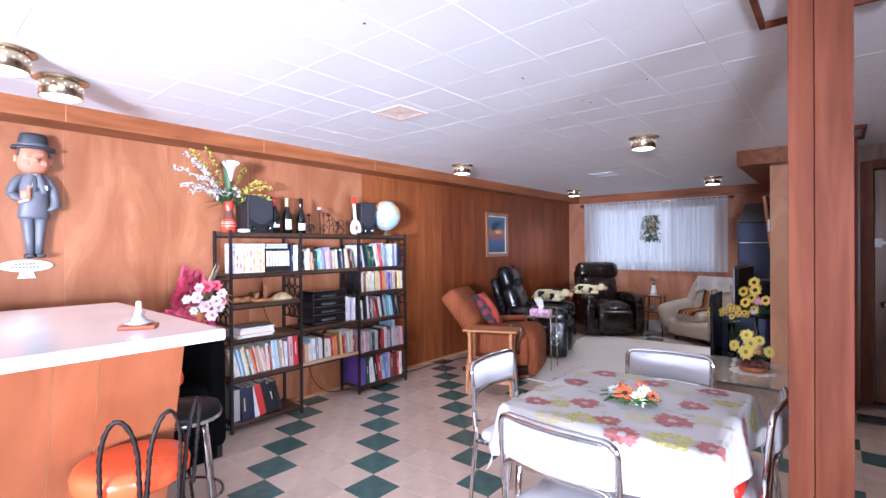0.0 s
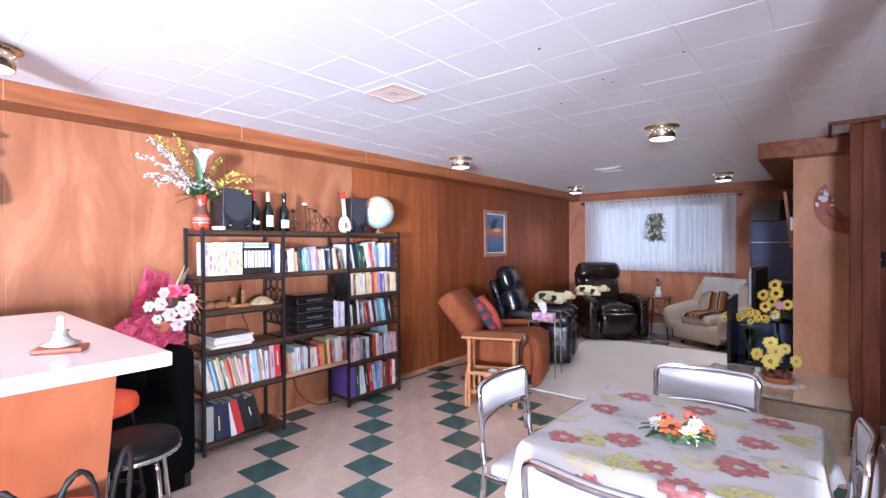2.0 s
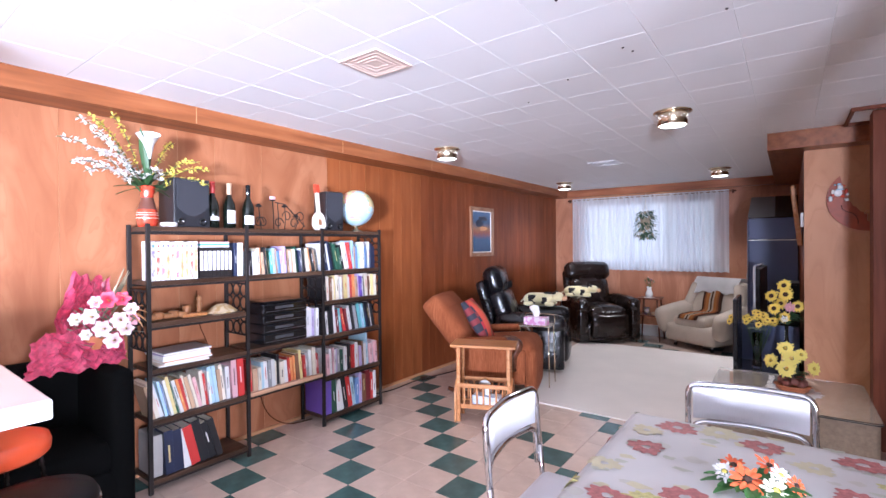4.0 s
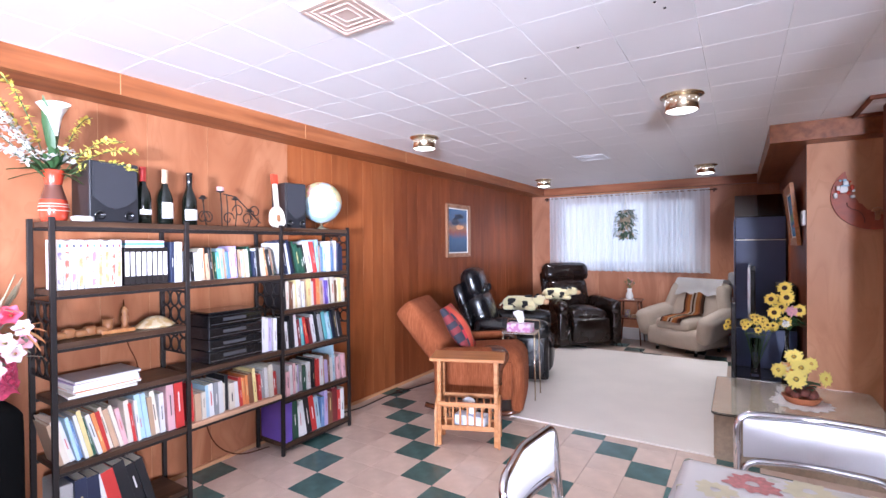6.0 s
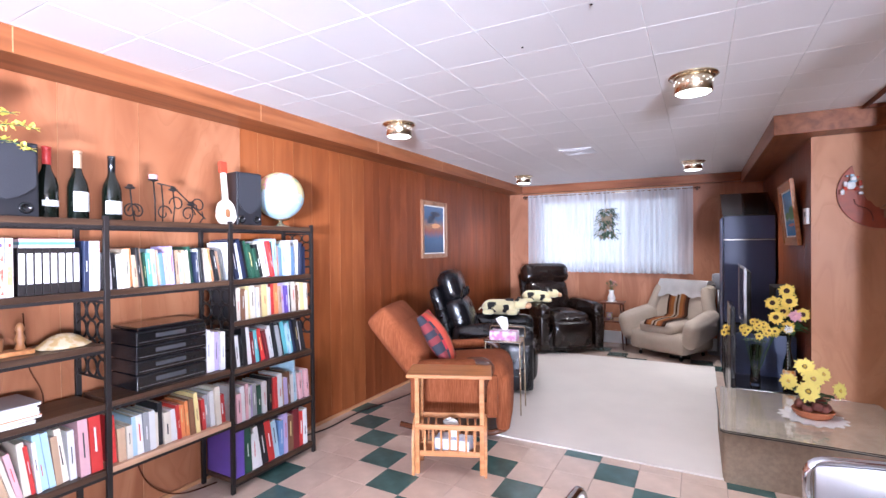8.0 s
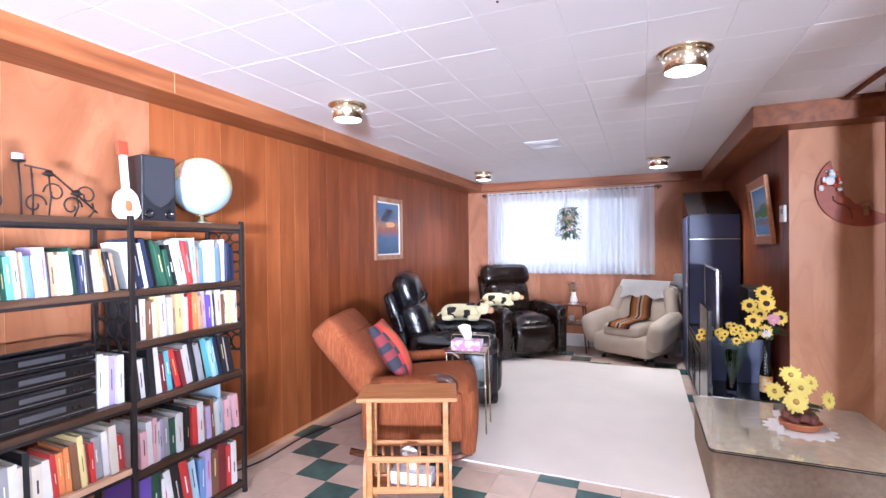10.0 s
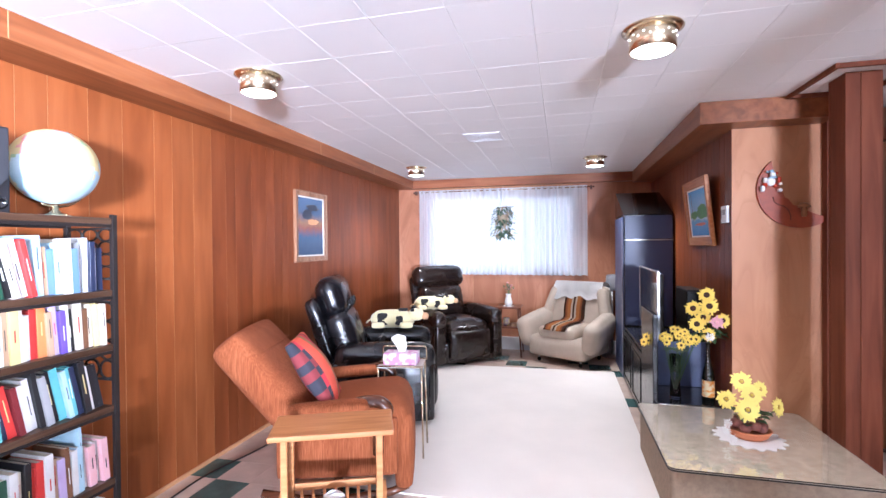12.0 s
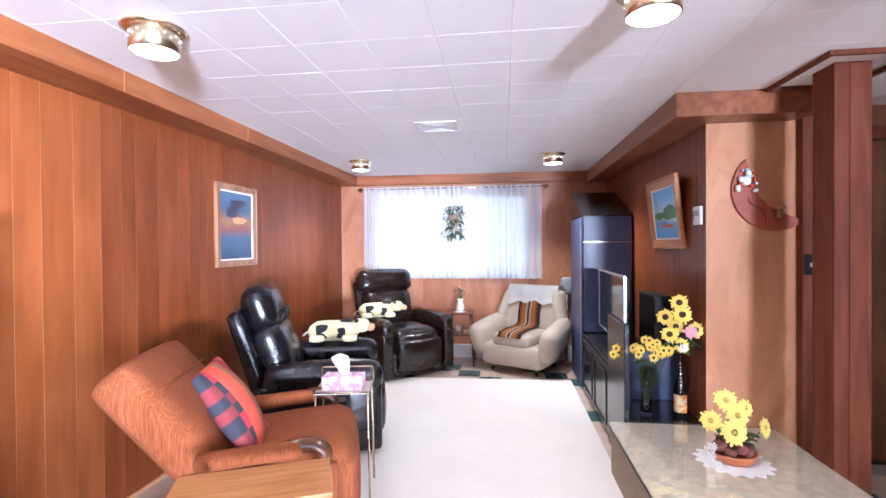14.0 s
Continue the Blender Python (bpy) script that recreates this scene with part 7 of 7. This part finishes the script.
for dx, dy, dz in ((-0.2, -0.01, 0.32), (-0.185, -0.02, 0.36), (-0.17, 0.0, 0.33)):
    sunflower(yb, (dx, dy, dz), (-0.6, -1, 0.3), 0.03, 9, YELLOW, 0.3)

dl = thing("doily", "white scalloped lace doily on the plinth", "doily", -2.02, 7.245, 0.3035)
part("lace", plate(B(), [((0.165 + 0.014 * math.cos(16 * a)) * math.cos(a), (0.165 + 0.014 * math.cos(16 * a)) * math.sin(a)) for a in [2 * math.pi * i / 96 for i in range(96)]], 0, 0.002), WHITE, dl)
fp = thing("flower_pot", "terracotta bowl planted with yellow gerberas and cones", "potted flowers", -2.02, 7.245, 0.306)
part("bowl", lathe(B(), [(0, 0), (0.075, 0), (0.092, 0.012), (0.108, 0.04), (0.112, 0.046), (0.104, 0.048), (0.09, 0.036), (0, 0.034)], Matrix.Diagonal((1, 0.8, 1, 1)), 32), TERRACOTTA, fp)
CONE = plain("pine_cone_red", (0.22, 0.075, 0.055), 0.7, vary=0.4, scale=60, grain=90, bump=0.8)
for k in range(9):
    a = 2 * math.pi * k / 9
    part("pine_cone", soft(B(), 0.06, 0.058, 0.052, 0.024, T(0.062 * math.cos(a), 0.05 * math.sin(a), 0.066 + 0.016 * (k % 2)) @ R("Z", 40 * k), 5), CONE, fp)
bm = B()
for c, r in (((-0.035, -0.085, 0.175), 0.064), ((-0.005, -0.05, 0.245), 0.058), ((-0.125, -0.05, 0.215), 0.052), ((-0.04, -0.01, 0.305), 0.056), ((0.05, -0.01, 0.27), 0.045), ((0.12, -0.05, 0.19), 0.05)):
    sunflower(fp, c, (c[0] * 6 + 0.1, -1.0, 0.2 + 2.4 * max(0, c[2] - 0.15)), r, 17, PALE_YELLOW, 0.17, plain("gerbera_heart_" + str(int(r * 1000)) + str(int(c[2] * 100)), (0.62, 0.42, 0.06), 0.7))
    stem(bm, (c[0] * 0.2, c[1] * 0.2, 0.04), c)
for k in range(14):
    a = rn.uniform(0, 6.28)
    leaf_into(bm, (0.03 * math.cos(a), 0.03 * math.sin(a), rn.uniform(0.07, 0.14)), (math.cos(a), math.sin(a), 0.5), 0.09, 0.045, 0.3)
tagged(part("foliage", bm, LEAF, fp), kind="stuff")
for c in ((-0.13, -0.07, 0.05), (-0.11, -0.10, 0.02), (-0.12, -0.06, 0.09)):
    sunflower(fp, c, (-0.5, -1, 0.4), 0.026, 5, WHITE_PETAL, 0.2, WHITE_PETAL)

# ---- centrepiece on the dining table ----
CPS = 0.84
cp = thing("centrepiece", "artificial orange poppies and leaves on the table", "flowers", -2.105, 4.45, 0.758)
ORANGE_PETAL = plain("orange_petal", (0.72, 0.14, 0.045), 0.55, vary=0.2, each=0.1)
part("base", lathe(B(), [(0, 0), (0.05, 0), (0.045, 0.012), (0, 0.016)], seg=16), LEAF, cp)
for c, r, mt in (((-0.02, -0.04, 0.04), 0.052, ORANGE_PETAL), ((-0.06, 0.03, 0.045), 0.042, ORANGE_PETAL), ((0.03, 0.05, 0.06), 0.042, ORANGE_PETAL), ((0.095, 0.0, 0.04), 0.035, ORANGE_PETAL), ((0.05, -0.055, 0.035), 0.042, plain("cream_petal", (0.70, 0.68, 0.5), 0.5)), ((-0.08, -0.02, 0.04), 0.035, WHITE_PETAL), ((0.06, 0.0, 0.06), 0.032, WHITE_PETAL)):
    sunflower(cp, c, (c[0] * 4 + 0.3, c[1] * 4 - 0.5, 0.9), r, 7 if mt is ORANGE_PETAL else 9, mt, 0.22, SEED if mt is ORANGE_PETAL else YEL_BLOOM)
bm = B()
for k in range(30):
    a = rn.uniform(0, 6.28)
    leaf_into(bm, (0.03 * math.cos(a), 0.03 * math.sin(a), 0.02), (math.cos(a), math.sin(a), rn.uniform(0.0, 0.5)), rn.uniform(0.07, 0.13), 0.035, 0.25)
tagged(part("foliage", bm, plain("fresh_leaf", (0.08, 0.22, 0.06), 0.5, vary=0.3), cp), kind="stuff")
cp.scale = (CPS, CPS, CPS)

# ---- wrapped bouquet beside the bookcase ----
ROSE_PETAL = plain("rose_petal", (0.70, 0.06, 0.12), 0.55, vary=0.2)
wb = thing("wrapped_bouquet", "pale pink flowers in a pot wrapped in crinkled pink foil", "flowers", -4.86, 3.80, 0.812)
WRAP = plain("pink_wrap", (0.74, 0.10, 0.20), 0.3, vary=0.4, scale=45, grain=50, bump=0.7)


def foil(lo, hi, bulge, seed):
    """A stiff crinkled sheet between a lower and an upper edge."""
    def fn(u, v):
        a, b = Vector(lo[0]).lerp(Vector(lo[1]), u), Vector(hi[0]).lerp(Vector(hi[1]), u)
        p = a.lerp(b, v)
        w = noise.noise(Vector((u * 5 + seed, v * 5, seed))) * 0.03 + noise.noise(Vector((u * 13, v * 13 + seed, 0))) * 0.012
        p.x += bulge * math.sin(math.pi * u) * (1 - 0.4 * v) + w
        p.z += 0.014 * math.sin(u * 19 + seed) * v + 0.01 * math.sin(u * 31 + seed)
        p.y += w * 0.6
        return p
    bm = B()
    sheet(bm, fn, 26, 16, False)
    bmesh.ops.solidify(bm, geom=bm.faces[:], thickness=0.0015)
    return bm


part("wrapping", foil(((0.0, -0.12, 0.02), (-0.08, 0.20, 0.03)), ((0.0, 0.0, 0.44), (-0.13, 0.20, 0.40)), -0.05, 1.0), WRAP, wb, "tall crinkled sheet of pink foil")
part("wrapping", foil(((0.14, -0.22, 0.0), (0.10, 0.20, 0.0)), ((0.03, -0.16, 0.16), (0.0, 0.10, 0.20)), 0.04, 4.0), WRAP, wb, "low folded skirt of pink foil")
part("wrapping", foil(((0.08, 0.05, 0.0), (-0.02, 0.23, 0.0)), ((0.09, 0.10, 0.13), (-0.04, 0.22, 0.15)), 0.05, 7.0), WRAP, wb)
part("pot", lathe(B(), [(0, 0), (0.06, 0), (0.078, 0.13), (0.082, 0.14), (0.066, 0.14), (0, 0.11)], T(0.02, 0.08, 0), 20), TERRACOTTA, wb, "terracotta pot")


def trumpet(c, d, r, mat):
    """An open funnel-shaped bloom with six pointed lobes."""
    d = Vector(d).normalized()
    m = Matrix.Translation(c) @ d.to_track_quat("Z", "Y").to_matrix().to_4x4()
    bm = B()
    def fn(u, v):
        a = 2 * math.pi * u
        lobe = 1 + 0.16 * math.cos(6 * a) * v
        rr = r * (0.14 + 0.86 * v ** 1.5) * lobe
        return m @ Vector((rr * math.cos(a), rr * math.sin(a), r * (1.1 * v ** 0.8 - 0.25 * v ** 4)))
    sheet(bm, fn, 24, 6)
    f = part("flower", bm, mat, wb)
    part("flower_heart", lathe(B(), [(0, 0.1 * r), (0.06 * r, 0.2 * r), (0.05 * r, 0.9 * r), (0, 0.95 * r)], m, 8), YEL_BLOOM, f)


PALE_PINK = plain("pale_pink_petal", (0.78, 0.60, 0.62), 0.55, vary=0.08)
bm = B()
for c, r, mt in (((0.20, 0.02, 0.25), 0.045, PALE_PINK), ((0.22, 0.06, 0.19), 0.048, PALE_PINK), ((0.21, 0.13, 0.22), 0.046, PALE_PINK), ((0.22, 0.10, 0.13), 0.046, PALE_PINK), ((0.16, 0.17, 0.17), 0.042, PALE_PINK), ((0.14, 0.20, 0.26), 0.038, PALE_PINK),
                 ((0.17, -0.03, 0.24), 0.036, WHITE_PETAL), ((0.16, 0.05, 0.31), 0.036, PINK_PETAL), ((0.13, 0.11, 0.31), 0.05, ROSE_PETAL), ((0.12, 0.17, 0.31), 0.044, ROSE_PETAL), ((0.2, 0.0, 0.17), 0.032, WHITE_PETAL), ((0.10, 0.22, 0.20), 0.036, PINK_PETAL)):
    trumpet(c, (0.8, -0.75 + 2.2 * c[1], 0.15 + c[2] - 0.2), r * 0.8, mt)
    stem(bm, (0.03, 0.08, 0.12), c)
for k in range(60):
    a = rn.uniform(0, 6.28)
    c = Vector((0.10 + rn.uniform(-0.06, 0.08), 0.06 + rn.uniform(-0.13, 0.16), 0.2 + rn.uniform(-0.09, 0.13)))
    leaf_into(bm, c, (0.6 + 0.5 * math.cos(a), math.sin(a), rn.uniform(-0.3, 1.0)), rn.uniform(0.03, 0.07), 0.016, 0.2)
tagged(part("foliage", bm, plain("grey_green_leaf", (0.26, 0.29, 0.20), 0.7, vary=0.3), wb), kind="stuff")
bm = B()
for k in range(12):
    leaf_into(bm, (0.05, 0.12, 0.24), (0.1 * math.sin(k * 2.1), 0.45 + 0.12 * math.sin(k * 1.3), 1.0), 0.20 + 0.05 * math.sin(k * 3.7), 0.02, 0.02)
tagged(part("dried_leaves", bm, plain("straw_leaf", (0.42, 0.38, 0.26), 0.7), wb), kind="stuff")
bm = B()
for k in range(4):
    leaf_into(bm, (0.11, 0.20, 0.25), (0.5, 0.6, 0.6 - 0.45 * k), 0.085, 0.03, 0.35)
tagged(part("lily_bud", bm, plain("orange_lily", (0.66, 0.34, 0.14), 0.6), wb), kind="stuff")

# ---- plush toys on the recliner ----
PLUSH, PLUSH_K = plain("cream_plush", (0.80, 0.70, 0.40), 0.95, vary=0.1, grain=200, bump=0.8, sheen=0.4), plain("black_plush", (0.02, 0.018, 0.018), 0.95, grain=200, bump=0.8)
def plush(x, y, z, rz, k):
    ob = thing("plush_cow", "cream and black plush cow lying on the recliner arm", "soft toy", x, y, z, rz, "plush cows")
    part("body", soft(B(), 0.30, 0.15, 0.13, 0.062, T(0, 0, 0.065), 8, (0.01, 0.01, 0.01)), PLUSH, ob)
    hd = part("head", soft(B(), 0.12, 0.11, 0.10, 0.048, T(0.19, -0.01, 0.10), 7), PLUSH, ob)
    part("muzzle", soft(B(), 0.06, 0.08, 0.055, 0.026, T(0.255, -0.01, 0.085), 6), plain("pink_plush_" + str(k), (0.62, 0.36, 0.2), 0.95), hd)
    for s in (-1, 1):
        part("ear", soft(B(), 0.03, 0.06, 0.02, 0.009, T(0.165, s * 0.07, 0.145), 4), PLUSH_K, hd)
        for xx in (-0.11, 0.10):
            part("foot", soft(B(), 0.10, 0.05, 0.05, 0.023, T(xx + 0.02, s * 0.085, 0.026), 5), PLUSH, ob)
        part("patch", soft(B(), 0.085, 0.05, 0.10, 0.022, T(-0.06, s * 0.058, 0.07), 5), PLUSH_K, ob)
        part("patch", soft(B(), 0.07, 0.05, 0.08, 0.022, T(0.065, s * 0.06, 0.06), 5), PLUSH_K, ob)
    part("spine_patch", soft(B(), 0.07, 0.07, 0.02, 0.009, T(0.09, 0, 0.137), 4), PLUSH_K, ob)
    part("tail", tube(B(), [(-0.14, 0, 0.07), (-0.18, 0.02, 0.045), (-0.2, 0.05, 0.02)], 0.007, 6), PLUSH, ob)
    return ob


plush(-4.53, 8.40, 0.632, 14, 0).scale = (1.2, 1.35, 1.1)
plush(-4.50, 9.60, 0.632, 20, 1).scale = (1.15, 1.25, 1.05)

# ---- small side table things ----
vz = thing("bud_vase", "small white pitcher with tiny dried flowers", "vase", -3.655, 10.2, 0.6055)
part("pitcher", lathe(B(), [(0, 0), (0.03, 0), (0.042, 0.03), (0.03, 0.07), (0.022, 0.09), (0.03, 0.115), (0.026, 0.115), (0.018, 0.09), (0, 0.08)], seg=18), plain("white_glaze", (0.72, 0.7, 0.68), 0.2), vz)
bm, bf = B(), B()
for k in range(20):
    a = rn.uniform(0, 6.28)
    q = Vector((0.06 * math.cos(a) * rn.random(), 0.06 * math.sin(a) * rn.random(), 0.15 + 0.07 * rn.random()))
    stem(bm, (0, 0, 0.09), q, 0.0014)
    for j in range(4):
        leaf_into(bf if k % 2 else bm, q, (rn.uniform(-1, 1), rn.uniform(-1, 1), rn.uniform(-0.3, 1)), 0.022, 0.014)
tagged(part("foliage", bm, LEAF, vz), kind="stuff")
tagged(part("blossom", bf, PINK_PETAL, vz), kind="stuff")
part("mat", lathe(B(), [(0, 0.0), (0.07, 0.0), (0.07, 0.002), (0, 0.002)], T(0, 0, -0.0021), 20), WHITE, thing("coaster", "round white crocheted mat", "mat", -3.655, 10.2, 0.6081))
vz.location.z = 0.6085
vz.scale = (1.25, 1.25, 1.3)
cn = thing("tin", "small printed tin on the lower shelf", "tin", -3.68, 10.18, 0.3625)
part("can", lathe(B(), [(0, 0), (0.038, 0), (0.038, 0.1), (0, 0.1)], seg=20), blotchy("printed_tin", (0.55, 0.5, 0.3), (0.3, 0.2, 0.35), 30), cn)
bx = thing("small_box", "small pale box on the lower shelf", "box", -3.58, 10.16, 0.3625, 20)
part("carton", box(B(), -0.04, 0.04, -0.03, 0.03, 0, 0.04, 0.002), CMAT["tan"], bx)

# things on the mat below the curtain and cords
fan = thing("desk_fan", "grey oval fan head behind the armchair", "fan", -2.42, 10.36, 0.0)
part("stand", rod(B(), 0, 0, 0, 0, 0, 0.84, 0.014), STEEL, fan)
part("foot", lathe(B(), [(0, 0), (0.12, 0), (0.12, 0.012), (0.03, 0.03), (0, 0.03)], seg=24), STEEL, fan)
part("head", soft(B(), 0.14, 0.08, 0.20, 0.038, T(0, 0, 0.90), 6), plain("grey_plastic", (0.28, 0.29, 0.31), 0.4), fan)


def cable(name, pts, r, label, mat=BLACK_PAINT):
    ob = thing(name, label, "cable", 0, 0, 0)
    part("cord", tube(B(), bend(pts, 0.12, 6), r, 6), mat, ob)


cable("power_cord", [(-5.17, 6.02, 0.006), (-5.08, 6.3, 0.006), (-5.10, 6.7, 0.006), (-5.0, 7.1, 0.006), (-4.95, 7.5, 0.006), (-4.9, 7.9, 0.006)], 0.005, "black power cord lying along the wall")
cable("power_cord", [(-5.185, 4.55, 1.10), (-5.18, 4.56, 0.86), (-5.18, 4.62, 0.74), (-5.18, 4.60, 0.5), (-5.18, 4.60, 0.1)], 0.003, "thin dark cord hanging behind the bookcase", WALNUT)
cable("power_cord", [(-5.185, 4.98, 0.66), (-5.18, 4.99, 0.3), (-5.17, 5.05, 0.12), (-5.15, 5.2, 0.006), (-5.1, 5.4, 0.006)], 0.004, "brown cord looping down behind the bookcase", WALNUT)

# marks on the ceiling
bm = B()
for x, y in ((-2.853, 3.70), (-2.696, 4.612), (-2.622, 5.169), (-2.597, 5.234), (-2.219, 5.051), (-2.965, 5.405), (-3.304, 5.633)):
    lathe(bm, [(0, 0), (0.006, 0), (0.004, -0.003), (0, -0.004)], T(x, y, CEIL - 0.001), 8)
solid("trim_ceiling_hooks", bm, BLACK_PAINT, "small dark hooks in the ceiling", "trim")

# ---- floor tiles and wall boards ----
TILE = 0.2286
TX0, TY0 = -4.779, 6.472      # a corner where two green tiles meet


def tile_mesh(name, mat):
    g = 0.0009
    bm = B()
    vs = [(g, g), (TILE - g, g), (TILE - g, TILE - g), (g, TILE - g)]
    lo = [bm.verts.new((x, y, -0.003)) for x, y in vs]
    hi = [bm.verts.new((x + (0.0008 if x < 0.1 else -0.0008), y + (0.0008 if y < 0.1 else -0.0008), 0.0)) for x, y in vs]
    bm.faces.new(hi)
    for i in range(4):
        bm.faces.new((lo[i], lo[(i + 1) % 4], hi[(i + 1) % 4], hi[i]))
    return mesh_of(name, bm, mat)


CREAM_TILE, GREEN_TILE = tile_mesh("floor_tile", TILE_CREAM), tile_mesh("green_floor_tile", TILE_GREEN)


def is_green(i, j):
    return (i + j) % 4 == 3


near, far = [], []
for i in range(-2, 27):
    for j in range(-39, 18):
        x, y = TX0 + i * TILE, TY0 + j * TILE
        if x < WALL_L - 0.05 or x > X_R - 0.1 or y < -2.42 or y > FAR - 0.12:
            continue
        if x > -1.5 and y > 7.8:
            continue
        (near if (3.9 < y < 6.9 and x < -2.3 and x > -5.1) else far).append((i, j, x, y))
for i, j, x, y in near[:300]:
    ob = new("floor_tile", GREEN_TILE if is_green(i, j) else CREAM_TILE)
    ob.location = (x, y, 0)
    ob.parent = floor
bm = B()
for i, j, x, y in near[300:] + far:
    k = len(bm.faces)
    g = 0.0009
    vs = [(g, g), (TILE - g, g), (TILE - g, TILE - g), (g, TILE - g)]
    lo = [bm.verts.new((x + a, y + b, -0.003)) for a, b in vs]
    hi = [bm.verts.new((x + a, y + b, 0.0)) for a, b in vs]
    fs = [bm.faces.new(hi)] + [bm.faces.new((lo[q], lo[(q + 1) % 4], hi[(q + 1) % 4], hi[q])) for q in range(4)]
    for f in fs:
        f.material_index = 1 if is_green(i, j) else 0
tagged(part("floor_tiles_far", bm, [TILE_CREAM, TILE_GREEN], floor), kind="stuff")


def boards(parent, along, start, end, face, widths, mat, z0, z1, gap=0.0035, depth=0.002, flip=1):
    """Grooved boards on a wall: along x or y, with their faces at the given plane."""
    rnd = random.Random(7)
    p, k = start, 0
    while p < end - 0.02:
        w = widths[k % len(widths)] if isinstance(widths, tuple) else widths
        w *= rnd.uniform(0.97, 1.03)
        q = min(p + w, end)
        bm = B()
        a, b = face, face - depth * flip
        if along == "y":
            box(bm, min(a, b), max(a, b), p + gap / 2, q - gap / 2, z0, z1)
        else:
            box(bm, p + gap / 2, q - gap / 2, min(a, b), max(a, b), z0, z1)
        part("board", bm, mat, parent)
        p, k = q, k + 1


def boards_at(parent, breaks, face, mat, z0, z1, gap, depth=0.002):
    """Boards on the west wall between the given joints."""
    for a, b in zip(breaks, breaks[1:]):
        part("board", box(B(), face - depth, face, a + gap / 2, b - gap / 2, z0, z1), mat, parent)


PLANKS = (0.0, 0.133, 0.231, 0.405, 0.577, 0.68, 0.783, 0.863, 1.05)
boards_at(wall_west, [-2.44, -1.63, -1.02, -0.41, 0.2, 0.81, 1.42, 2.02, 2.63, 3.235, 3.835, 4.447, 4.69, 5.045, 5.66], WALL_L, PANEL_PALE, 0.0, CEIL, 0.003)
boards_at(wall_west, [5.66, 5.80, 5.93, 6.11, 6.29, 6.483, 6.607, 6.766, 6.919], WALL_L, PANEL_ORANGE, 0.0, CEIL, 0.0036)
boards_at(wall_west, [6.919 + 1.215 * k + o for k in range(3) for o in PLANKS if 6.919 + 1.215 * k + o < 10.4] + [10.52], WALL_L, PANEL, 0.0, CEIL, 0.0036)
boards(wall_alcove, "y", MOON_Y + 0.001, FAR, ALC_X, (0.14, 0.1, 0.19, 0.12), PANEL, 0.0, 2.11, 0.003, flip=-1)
boards(wall_north, "x", WALL_L + 0.001, W_X0, FAR - 0.002, (0.4, 0.3), PANEL_NORTH, 0.0, SOF, 0.003, flip=-1)
boards(wall_north, "x", W_X0, W_X1, FAR - 0.002, (0.61, 0.61), PANEL_NORTH, 0.0, W_Z0 - 0.03, 0.003, flip=-1)
boards(wall_north, "x", W_X1, ALC_X, FAR - 0.002, (0.45, 0.5), PANEL_NORTH, 0.0, SOF, 0.003, flip=-1)
